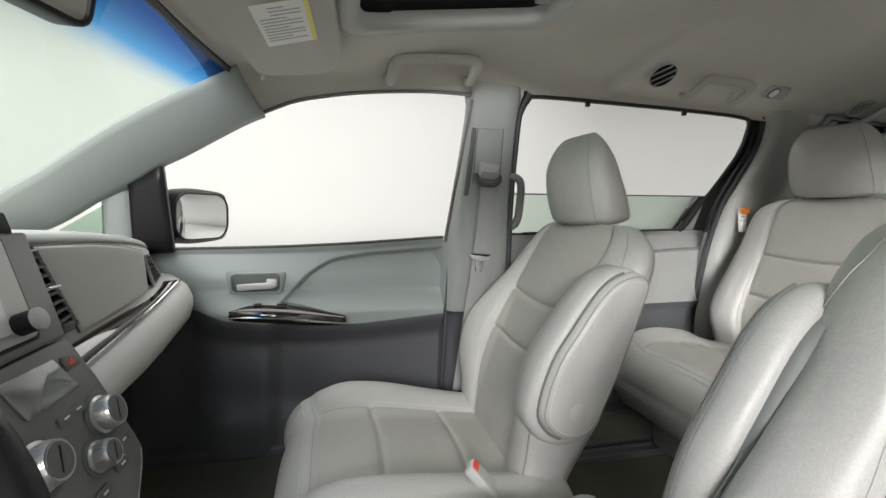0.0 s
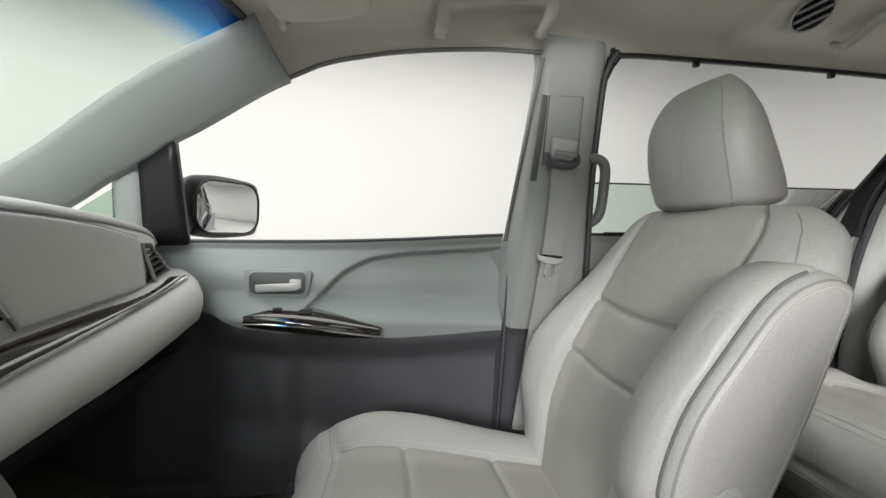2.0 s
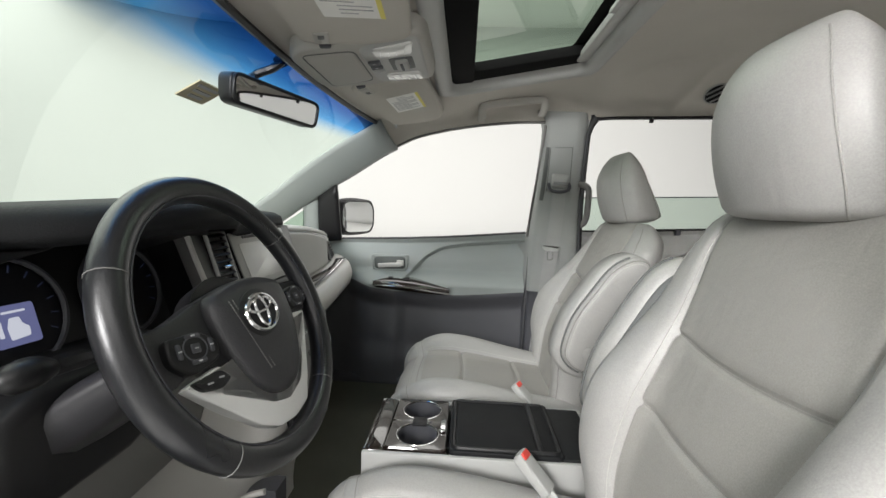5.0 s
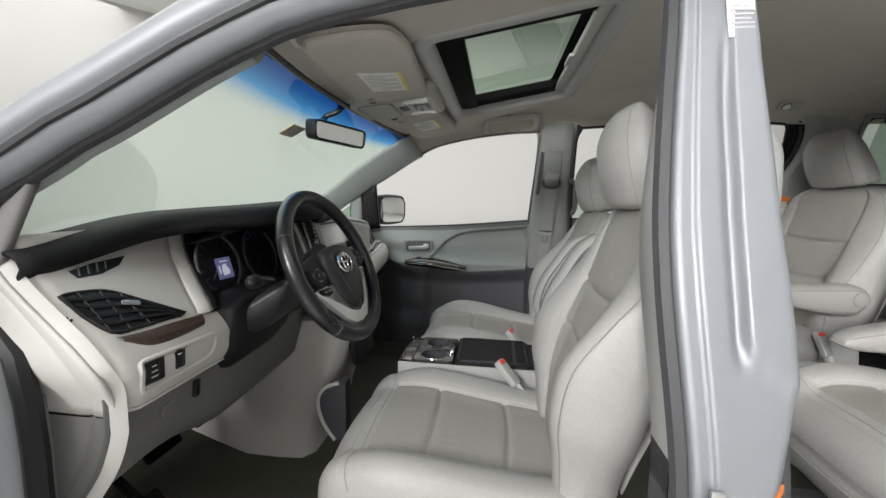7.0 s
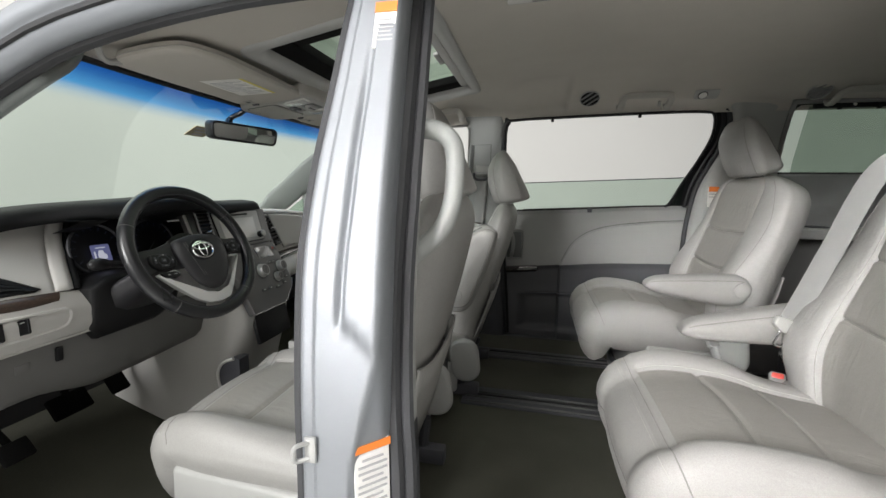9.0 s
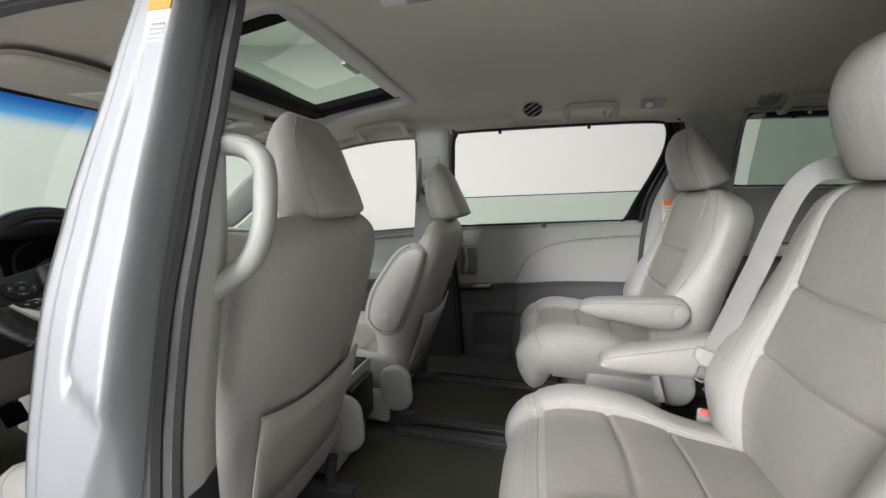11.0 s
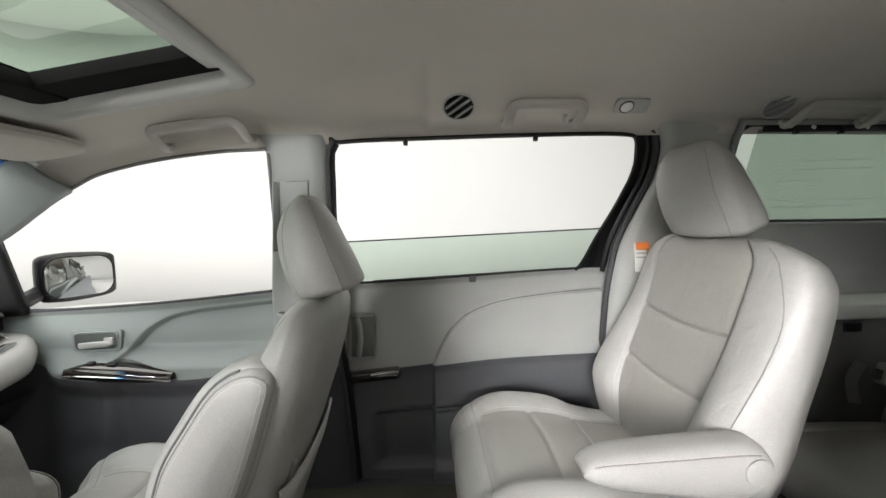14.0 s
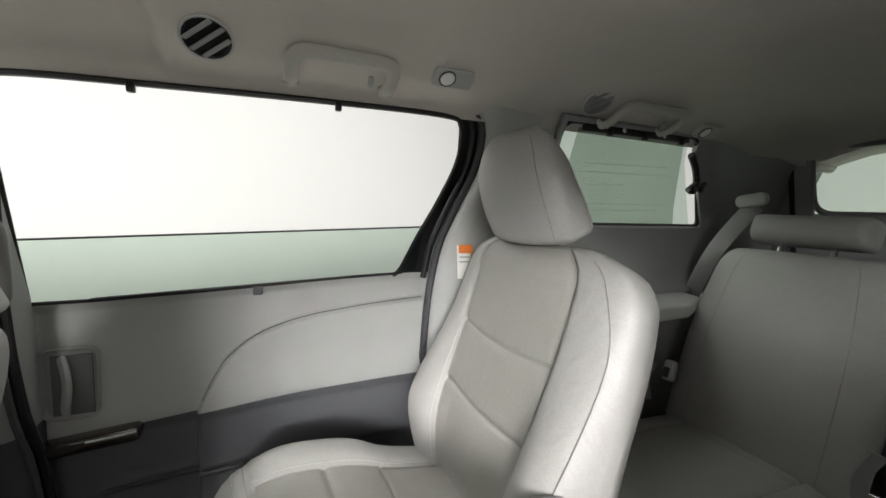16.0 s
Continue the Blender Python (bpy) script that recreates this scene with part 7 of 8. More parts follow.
    lo = part("climate_screen", prism_bm(smooth_rect([(-0.004, 0.001), (0.080, -0.001), (0.099, -0.046), (0.010, -0.046)], 0.004), 0.003, m0 @ pose(0, 0, -0.0005), 0.001), LCD, top, "grey blank climate display")
    part("hazard_key", prism_bm(rounded(0.028, 0.018, 0.003, 3, 0.104, -0.014), 0.003, m0 @ pose(0, 0, 0), 0.001), CENTRE, top)
    part("hazard_mark", prism_bm([(0.098, -0.018), (0.110, -0.018), (0.104, -0.008)], 0.0006, m0 @ pose(0, 0, 0.0032), 0), RED, top)
    for y, z, r in ((-0.004, 0.916, 0.0228), (0.110, 0.914, 0.0210), (0.070, 0.880, 0.0165)):
        m = basis(tuple(st(y, z)), (0, 1, 0), (-0.365, 0, 0.93))
        k = part("climate_knob", lathe_bm([(r * 1.16, -0.001), (r * 1.16, 0.003), (r, 0.005), (r * 0.98, 0.016), (r * 0.92, 0.020), (r * 0.82, 0.0195), (0.001, 0.019)], 32, m), KNOB, top, "ribbed satin silver knob")
        part("knob_collar", lathe_bm([(r * 1.48, -0.001), (r * 1.48, 0.0012), (r * 1.40, 0.0020), (r * 1.16, 0.0016)], 32, m), RECESS, k)
        part("knob_face", lathe_bm([(r * 0.82, 0.0185), (r * 0.80, 0.0205), (0.001, 0.0208)], 28, m), CENTRE, k)
        part("knob_mark", prism_bm(rounded(0.0016, r * 1.2, 0.0005, 2), 0.0006, m @ pose(0, 0, 0.0208, 0, 0, -25), 0), BLACK, k)
        for a in np.linspace(0, 2 * math.pi, 25)[:-1]:
            part("grip_rib", tube_bm([m @ Vector((r * 0.995 * math.cos(a), r * 0.995 * math.sin(a), 0.006)), m @ Vector((r * 0.98 * math.cos(a), r * 0.98 * math.sin(a), 0.016))], 0.0008, 4), KNOB, k)
    for y, z, a in ((0.055, 0.938, 0), (0.078, 0.938, 0), (0.122, 0.872, 30), (0.100, 0.852, 0), (0.052, 0.845, 0), (0.010, 0.850, 0), (-0.03, 0.850, 0), (-0.066, 0.992, 0), (-0.034, 0.992, 0), (-0.066, 0.974, 0), (-0.034, 0.974, 0), (-0.066, 0.956, 0), (-0.034, 0.956, 0)):
        mk = basis(tuple(st(y, z)), (0, 1, 0), (-0.365, 0, 0.93))
        k = part("climate_key", prism_bm(rounded(0.026, 0.013, 0.003, 3), 0.003, mk, 0.001), RECESS, top)
        part("key_mark", prism_bm(rounded(0.009, 0.0022, 0.0005, 2), 0.0005, mk @ pose(0, 0, 0.003), 0), LABEL, k)
    # driver's side of the stack: tall vent
    o = outlet("air_vent", [(-0.797, -0.216, 1.142), (-0.797, -0.162, 1.142), (-0.760, -0.172, 1.040), (-0.760, -0.222, 1.040)], 9)
    part("thumb_tab", box_bm((0.010, 0.026, 0.005), (-0.768, -0.192, 1.082), (0, 20, 0), 0.002), CHROME, o)
    part("panel_rim", tube_bm(smooth_line([st(-0.249, 1.160, 0.0), st(-0.252, 1.110, 0.0), st(-0.250, 1.050, 0.0), st(-0.244, 1.018, 0.0)], 6), 0.0045, 8), FASCIA, top, "pale chamfer beside the cluster")
    # instrument binnacle
    rows = []
    for y in np.linspace(-0.560, -0.256, 21):
        u = (y + 0.372) / 0.188
        k = max(0.80, math.sqrt(max(0.0, 1 - u * u * 0.96)))
        rows.append([Vector((-0.745 - 0.02 * abs(u) - 0.10 * smooth(-0.42, -0.56, y), y, 1.02 + 0.155 * k)), Vector((-0.80, y, 1.02 + 0.150 * k)), Vector((-0.90, y, 1.00 + 0.135 * k))])
    sheet("binnacle_hood", rows, BLACK, top)
    part("cluster_panel", prism_bm(smooth_rect([(-0.15, -0.09), (0.21, -0.09), (0.20, 0.115), (-0.075, 0.115)], 0.03), 0.004, basis((-0.892, -0.415, 1.045), (0, 1, 0), (-0.30, 0, 1)), 0.001), BLACK, top, "black instrument cluster")
    mc = basis((-0.886, -0.415, 1.045), (0, 1, 0), (-0.30, 0, 1))
    for y in (-0.048, 0.125):
        g = part("gauge_ring", tube_bm([mc @ Vector((y + 0.072 * math.cos(a), 0.01 + 0.072 * math.sin(a), 0.004)) for a in np.linspace(0, 2 * math.pi, 33)[:-1]], 0.004, 6, True), DARK, top)
        for a in np.linspace(-30, 210, 13):
            q = radians(a)
            part("gauge_tick", tube_bm([mc @ Vector((y + 0.054 * math.cos(q), 0.01 + 0.054 * math.sin(q), 0.003)), mc @ Vector((y + 0.063 * math.cos(q), 0.01 + 0.063 * math.sin(q), 0.003))], 0.001, 4), GLOWDIM, g)
        part("needle", tube_bm([mc @ Vector((y, 0.01, 0.005)), mc @ Vector((y + 0.05 * math.cos(3.9), 0.01 + 0.05 * math.sin(3.9), 0.005))], 0.0014, 4), DARK, g)
    d = part("info_display", prism_bm(rounded(0.046, 0.050, 0.004), 0.002, basis((-0.872, -0.465, 1.045), (0.1, 1, 0), (-0.30, 0, 1)), 0), GLOW, top, "small blue lit information display")
    md = basis((-0.8695, -0.465, 1.045), (0.1, 1, 0), (-0.30, 0, 1))
    part("display_car", prism_bm(smooth_rect([(-0.009, -0.017), (0.011, -0.015), (0.012, -0.004), (0.006, 0.001), (0.004, 0.010), (-0.006, 0.010), (-0.010, -0.002)], 0.002), 0.0008, md, 0), GLOWWHITE, d)
    part("display_band", prism_bm(rounded(0.024, 0.0028, 0.001, 2, 0.0, 0.017), 0.0008, md, 0), GLOWWHITE, d)
    part("display_band", prism_bm(rounded(0.004, 0.020, 0.001, 2, -0.017, -0.002), 0.0008, md, 0), GLOWWHITE, d)
    # driver's pale fascia left of the cluster: one leaning face with a knee roll below
    def fx(z):
        return curve_at([(0.80, -0.850), (0.86, -0.822), (0.885, -0.806), (0.907, -0.802), (0.94, -0.800), (0.985, -0.829), (1.02, -0.866), (1.06, -0.903), (1.09, -0.930), (1.12, -0.948), (1.16, -0.962)], z)
    def left_y(z):
        return curve_at([(0.80, -0.79), (0.882, -0.805), (0.947, -0.836), (1.03, -0.842), (1.12, -0.848), (1.16, -0.850)], z)
    def on(y, z, d=0.0):
        e = left_y(z)
        return Vector((fx(z) + d * 0.75 - 0.022 * smooth(e + 0.030, e, y) - 0.035 * smooth(-0.56, -0.40, y) * smooth(0.97, 0.9, z), y, z + d * 0.65))
    zs = list(np.linspace(0.862, 1.152, 31))
    sheet("driver_fascia", [[on(lerp(left_y(z), lerp(-0.620, -0.540, (z - 0.975) / 0.145) if z > 0.972 else -0.54, k / 20), z) for k in range(21)] for z in zs], FASCIA, top, "pale grey fascia beside the cluster", thick=0.004)
    sheet("knee_roll", [[on(y, z, -0.003) for y in np.linspace(-0.545, -0.12, 14)] for z in np.linspace(0.862, 0.985, 12)], FASCIA, top, thick=0.004)
    rows = []
    shade = []
    for z in np.linspace(0.98, 1.15, 12):
        p = on(lerp(-0.620, -0.540, (z - 0.975) / 0.145), z)
        rows.append([p, p + Vector((0.006, 0.006, 0.0)), p + Vector((0.012, 0.020, 0.0)), p + Vector((0.010, 0.034, 0.0)), p + Vector((-0.01, 0.038, 0.0))])
        e = p + Vector((0.004, 0.036, 0.0))
        shade.append([e, e + Vector((0.007, 0.006, 0)), e + Vector((0.006, 0.016, 0)), e + Vector((-0.014, 0.028, 0)), Vector((-0.93, max(e.y + 0.05, -0.52), z))])
    sheet("binnacle_side", rows, FASCIA, top, thick=0.003)
    sheet("binnacle_frame", shade, SOFTBLACK, top, "soft black cluster surround", thick=0.003)
    part("fascia_hem", tube_bm([on(y, 0.8615, 0.001) for y in np.linspace(-0.80, -0.53, 20)], 0.003, 6), FASCIA, top)
    def patch(name, outline, up, mat, label=""):
        """A raised or let-in plate on the fascia from its (y, z) outline."""
        b = bmesh.new()
        hi = [b.verts.new(on(y, z, up)) for y, z in outline]
        lo = [b.verts.new(on(y, z, -0.004)) for y, z in outline]
        b.faces.new(hi)
        for i in range(len(hi)):
            b.faces.new((hi[i - 1], hi[i], lo[i], lo[i - 1]))
        return part(name, b, mat, top, label, sharp=25)
    def along(rows, t):
        return curve_at([(i / (len(rows) - 1), *r) for i, r in enumerate(rows)], t)
    # large leaf-shaped outlet
    hi_edge = [(-0.814, 1.058), (-0.784, 1.057), (-0.741, 1.050), (-0.703, 1.027), (-0.643, 0.988)]
    lo_edge = [(-0.806, 1.026), (-0.788, 0.996), (-0.744, 0.991), (-0.690, 0.989), (-0.643, 0.986)]
    ts = list(np.linspace(0, 1, 14))
    rim = [along(hi_edge, t) for t in ts] + [along(lo_edge, t) for t in reversed(ts[:-1])]
    o = patch("air_vent", rim, 0.0025, BLACK, "black leaf-shaped air outlet")
    part("outlet_rim", tube_bm([on(y, z, 0.002) for y, z in rim], 0.0032, 6, True), BLACK, o)
    for q in (0.20, 0.40, 0.60, 0.80):
        line = [Vector(along(hi_edge, t)).lerp(Vector(along(lo_edge, t)), q) for t in np.linspace(0.05, 0.86, 12)]
        part("slat", tube_bm([on(p.x, p.y, 0.005) for p in line], 0.0042, 6, flat=0.45, up=(0.6, 0, 0.8)), SOFTBLACK, o)
    for t in (0.22, 0.42, 0.60):
        p, q = along(hi_edge, t), along(lo_edge, t)
        part("vane", tube_bm([on(*p, 0.0035), on(*q, 0.0035)], 0.0022, 5), BLACK, o)
    part("thumb_tab", tube_bm([on(-0.742, 1.027, 0.010), on(-0.716, 1.020, 0.010)], 0.005, 8, flat=0.6), SATIN, o)
    # demister slot above
    rim = [(-0.772, 1.089), (-0.729, 1.095), (-0.662, 1.0985), (-0.684, 1.085), (-0.725, 1.077), (-0.766, 1.077)]
    o = patch("demister_vent", rim, 0.002, BLACK, "small black demister outlet")
    for t in (0.12, 0.30, 0.48, 0.66):
        y = lerp(-0.772, -0.680, t)
        part("slat", tube_bm([on(y + 0.006, 1.0925 + 0.004 * t, 0.0018), on(y - 0.002, 1.078 + 0.006 * t, 0.0018)], 0.0016, 6), SHADEGREY, o)
    # woodgrain under the outlet
    up_w = [(-0.791, 0.989), (-0.740, 0.984), (-0.676, 0.981), (-0.612, 0.977)]
    lo_w = [(-0.783, 0.981), (-0.745, 0.962), (-0.688, 0.957), (-0.622, 0.959)]
    ts = list(np.linspace(0, 1, 12))
    sheet("woodgrain_strip", [[on(*along(up_w, t), 0.001), on(*(Vector(along(up_w, t)).lerp(Vector(along(lo_w, t)), 0.15)), 0.005), on(*(Vector(along(up_w, t)).lerp(Vector(along(lo_w, t)), 0.5)), 0.006), on(*(Vector(along(up_w, t)).lerp(Vector(along(lo_w, t)), 0.85)), 0.005), on(*along(lo_w, t), 0.0)] for t in ts], WOOD, top, "brown woodgrain strip")
    # switch shelf: a let-in panel with a rolled frame
    shelf = smooth_rect([(-0.786, 0.946), (-0.606, 0.938), (-0.606, 0.905), (-0.622, 0.893), (-0.780, 0.890)], 0.012, 3)
    part("shelf_frame", tube_bm([on(y, z, 0.001) for y, z in shelf], 0.0042, 6, True), FASCIA, top)
    for quad, n2 in (([(-0.776, 0.940), (-0.740, 0.938), (-0.737, 0.899), (-0.774, 0.902)], 3), ([(-0.713, 0.936), (-0.693, 0.935), (-0.690, 0.902), (-0.709, 0.903)], 1)):
        k = patch("switch_bank", quad, 0.006, BLACK)
        c = sum((Vector(p) for p in quad), Vector((0, 0))) / 4
        for j in range(n2):
            part("switch_mark", tube_bm([on(c.x - 0.010, c.y + 0.010 - 0.010 * j, 0.0066), on(c.x - 0.002 + 0.003 * j, c.y + 0.010 - 0.010 * j, 0.0066)], 0.0009, 4), LABEL, k)
            part("switch_split", tube_bm([on(c.x + 0.004, c.y + 0.015, 0.006), on(c.x + 0.006, c.y - 0.016, 0.006)], 0.0009, 4), DARK, k)
    # small ribbed wheel beside the outlet
    part("vane_wheel", tube_bm([on(-0.8335, 1.040, 0.001), on(-0.822, 1.022, 0.001)], 0.0052, 8, flat=0.6, up=(0.6, 0, 0.8)), BLACK, top)
    for j in range(5):
        y, z = lerp(-0.832, -0.8235, j / 4), lerp(1.0375, 1.0245, j / 4)
        part("wheel_rib", tube_bm([on(y - 0.003, z - 0.003, 0.004), on(y + 0.003, z + 0.003, 0.004)], 0.0010, 4), LABEL, top)
    # lower knee panel, tucked under the roll, its shade put into the grey
    rows = []
    for y in np.linspace(-0.795, -0.14, 22):
        zb = curve_at([(-0.80, 0.715), (-0.65, 0.722), (-0.51, 0.690), (-0.14, 0.70)], y)
        rows.append([Vector((x, y, z)) for x, z in ((-0.835, 0.872), (-0.838, 0.850), (-0.845, 0.80), (-0.862, lerp(zb, 0.80, 0.25)), (-0.885, zb), (-0.95, zb - 0.012), (-1.08, zb))])
    sheet("knee_panel", rows, SHADEGREY, top, "lower knee panel, its shade put into a darker grey", thick=0.004)
    part("latch_key", box_bm((0.008, 0.016, 0.036), (-0.838, -0.617, 0.822), (0, 6, 0), 0.003), BLACK, top)
    part("panel_notch", box_bm((0.004, 0.030, 0.022), (-0.842, -0.690, 0.815), (0, 6, 0), 0.002), SHADEGREY, top)
    # column cover, black, running down past the roll
    b = bmesh.new()
    ring = [(-0.565, 0.975), (-0.520, 1.000), (-0.330, 1.000), (-0.285, 0.970), (-0.300, 0.865), (-0.375, 0.835), (-0.535, 0.832), (-0.560, 0.870)]
    f1 = [b.verts.new((-0.775 - 0.2 * (1.0 - z), y, z)) for y, z in ring]
    f0 = [b.verts.new((-0.88, lerp(-0.42, y, 1.08), z)) for y, z in ring]
    b.faces.new(f1)
    for i in range(len(f1)):
        b.faces.new((f1[i - 1], f1[i], f0[i], f0[i - 1]))
    bmesh.ops.bevel(b, geom=[e for e in b.edges if e.verts[0] in f1 and e.verts[1] in f1], offset=0.02, segments=4, affect="EDGES", profile=0.5)
    part("column_cover", b, BLACK, top, "black lower column cover")
    # end cap by the door
    rows = []
    for v in np.linspace(0, 1, 16):
        z = lerp(0.862, 1.140, v)
        y = left_y(z)
        rows.append([Vector((lerp(fx(z) - 0.016, -1.06, u), y + 0.006 * u + 0.003 * math.exp(-((u - 0.18) / 0.04) ** 2), z)) for u in (0, 0.06, 0.12, 0.16, 0.18, 0.20, 0.24, 0.4, 0.7, 1)])
    sheet("end_cap", rows, FASCIA, top, "pale grey dash end cap", thick=0.006)
    # same pale plastic as the end cap; its shade is in the grey
    rows = []
    for z in np.linspace(0.40, 0.858, 12):
        x = curve_at([(0.40, -1.03), (0.62, -0.96), (0.72, -0.893), (0.773, -0.857), (0.829, -0.838), (0.858, -0.830)], z)
        rows.append([Vector((x, -0.770, z)), Vector((x + 0.006, -0.790, z)), Vector((x - 0.006, -0.803, z)), Vector((x - 0.035, -0.805, z)), Vector((x - 0.042, -0.799, z)), Vector((x - 0.050, -0.805, z)), Vector((x - 0.12, -0.806, z)), Vector((-1.06, -0.806, z))])
    sheet("kick_panel", rows, SHADEGREY, top, "kick panel under the end cap, its shade put into the grey")
    # raised band that runs down the dash's corner into the kick panel
    run = [on(left_y(z) + 0.006, z, 0.006) for z in (1.105, 1.07, 1.03, 0.99, 0.95, 0.915)] + [Vector((-0.820, -0.808, 0.885)), Vector((-0.827, -0.802, 0.852)), Vector((-0.832, -0.799, 0.825)), Vector((-0.851, -0.799, 0.773)), Vector((-0.885, -0.799, 0.719)), Vector((-0.925, -0.799, 0.665))]
    part("corner_band", tube_bm(smooth_line(run, 5), 0.0125, 10, flat=0.16, up=(0.55, -0.75, 0.35)), FASCIA, top, "pale raised corner band")
    part("band_groove", tube_bm(smooth_line([p + Vector((-0.017, -0.004 if p.z > 0.87 else -0.006, -0.003)) for p in run], 5), 0.0045, 6), RECESS, top)
    pb = thing("parking_brake_pedal", "brown-black rubber foot parking brake pedal", "pedal", "pedals", (-0.90, -0.70, 0.6))
    part("pad", box_bm((0.016, 0.062, 0.050), (-0.885, -0.700, 0.610), (0, -40, 0), 0.005), WELL, pb)
    part("lever", tube_bm([(-0.895, -0.700, 0.615), (-0.95, -0.700, 0.66), (-1.02, -0.705, 0.76)], 0.009, 6), WELL, pb)
    # middle tunnel under the stack
    rows = []
    for z in np.linspace(0.38, 0.82, 12):
        w = lerp(0.20, 0.145, (z - 0.38) / 0.44)
        x = lerp(-0.80, -0.70, smooth(0.40, 0.80, z))
        rows.append([Vector((-1.2, -w - 0.03, z)), Vector((x - 0.14, -w, z)), Vector((x - 0.03, -w + 0.01, z)), Vector((x, -w + 0.05, z)), Vector((x, w - 0.03, z)), Vector((x - 0.03, w + 0.01, z)), Vector((x - 0.14, w + 0.02, z)), Vector((-1.2, w + 0.05, z))])
    sheet("tunnel", rows, FASCIA, top, "pale grey lower centre housing")
    # closed dark plate painted as the shade inside the arch
    b = bmesh.new()
    arch = smooth_line([(-0.715, 0, 0.46), (-0.750, 0, 0.51), (-0.768, 0, 0.57), (-0.760, 0, 0.610), (-0.735, 0, 0.635), (-0.70, 0, 0.648)], 5) + [Vector((-0.68, 0, 0.648)), Vector((-0.68, 0, 0.46))]
    lo = [b.verts.new((p.x, -0.150, p.z)) for p in arch]
    hi = [b.verts.new((p.x, -0.197, p.z)) for p in arch]
    b.faces.new(hi)
    for i in range(len(lo)):
        b.faces.new((lo[i - 1], lo[i], hi[i], hi[i - 1]))
    part("storage_arch_shade", b, DARK, top, "dark plate standing for the shaded mouth of the storage arch")
    part("arch_rim", tube_bm([Vector((p.x, -0.199, p.z)) for p in arch[:-2]], 0.006, 6), FASCIA, top)
    part("tunnel_bin", box_bm((0.02, 0.20, 0.14), (-0.703, 0.02, 0.72), (0, -12, 0), 0.01), BLACK, top, "dark open storage bin")
    # pedals
    for y, w in ((-0.42, 0.11), (-0.27, 0.06)):
        pd = thing("brake_pedal" if w > 0.1 else "accelerator_pedal", "black rubber-faced pedal in the dark footwell", "pedal", "pedals", (-1.05, y, 0.5))
        part("pad", box_bm((0.02, w, 0.07), (-1.12, y, 0.55), (0, -35, 0), 0.006), WELL, pd)
        part("lever", tube_bm([(-1.13, y, 0.57), (-1.17, y, 0.68), (-1.22, y, 0.80)], 0.010, 6), WELL, pd)


dashboard()


def centre_console():
    top = thing("centre_console", "pale grey floor console with twin cup holders and a black lid", "console", at=(-0.3, 0, FLOOR_Z))
    z = 0.705
    yc, w = -0.02, 0.225
    part("body", box_bm((0.50, w + 0.01, 0.18), (-0.28, yc, 0.495), (0, 0, 0), 0.02, 3, shape=lambda c: (c.x * (1 if c.z > 0 else 0.9), c.y, c.z)), TRIM, top)
    for sg in (-1, 1):
        part("side_wall", box_bm((0.50, 0.012, 0.12), (-0.28, yc + sg * (w / 2 + 0.001), 0.645), (0, 0, 0), 0.005), TRIM, top)
    for x, mat in ((-0.525, PIANO), (-0.035, TRIM)):
        part("end_wall", box_bm((0.012, w - 0.01, 0.12), (x, yc, 0.645), (0, 0, 0), 0.005), mat, top)
    part("top_frame", box_bm((0.085, w - 0.01, 0.016), (-0.082, yc, 0.700), (0, 0, 0), 0.005), SOFTBLACK, top)
    part("front_lip", box_bm((0.040, w, 0.020), (-0.505, yc, 0.699), (0, 6, 0), 0.009, 4), PIANO, top, "dark gloss front lip")
    part("lid", prism_bm(rounded(0.235, w, 0.014), 0.016, pose(-0.235, yc, z - 0.006), 0.004), SOFTBLACK, top, "black console lid tray")
    part("lid_rim", tube_bm([Vector((-0.235 + x, yc + y, z + 0.010)) for x, y in rounded(0.215, w - 0.020, 0.012)], 0.0045, 6, True), BLACK, top)
    part("lid_bar", box_bm((0.012, w - 0.02, 0.008), (-0.165, yc, z + 0.010), (0, 0, 0), 0.003), BLACK, top)
    n = 48
    for dy in (-0.053, 0.053):
        cx, cy2, hx, hy = -0.422, yc + dy, 0.064, 0.0545
        rect, disc = [], []
        for k in range(n):
            a = 2 * math.pi * k / n
            q = min(hx / max(1e-6, abs(math.cos(a))), hy / max(1e-6, abs(math.sin(a))))
            rect.append((q * math.cos(a), q * math.sin(a)))
            disc.append((math.cos(a), math.sin(a)))
        rows = [[Vector((cx + x, cy2 + y, z - 0.010)) for x, y in rect], [Vector((cx + x, cy2 + y, z + 0.003)) for x, y in rect], [Vector((cx + x * 0.97, cy2 + y * 0.97, z + 0.006)) for x, y in rect],
                [Vector((cx + 0.047 * x, cy2 + 0.047 * y, z + 0.0065)) for x, y in disc], [Vector((cx + 0.043 * x, cy2 + 0.043 * y, z + 0.004)) for x, y in disc]]
        cup = sheet("cup_surround", rows, PIANO, top, "dark gloss cup holder surround", close=True, flat=True)
        wall = [[Vector((cx + r * x, cy2 + r * y, z + h)) for x, y in disc] for r, h in ((0.0436, 0.005), (0.041, -0.02), (0.037, -0.075), (0.020, -0.078), (0.001, -0.078))]
        sheet("cup_well", wall, DARK, cup, "deep dark cup well", close=True)
        part("cup_rim", tube_bm([Vector((cx + 0.0455 * x, cy2 + 0.0455 * y, z + 0.0065)) for x, y in disc], 0.0014, 6, True), CHROME, cup)
    part("cup_bridge", box_bm((0.034, 0.034, 0.006), (-0.422, yc, z + 0.0050), (0, 0, 0), 0.002), BLACK, top, "black notch between the cup wells")
    part("chrome_tab", box_bm((0.012, 0.05, 0.006), (-0.368, yc - 0.02, z + 0.010), (0, 0, 0), 0.002), CHROME, top)
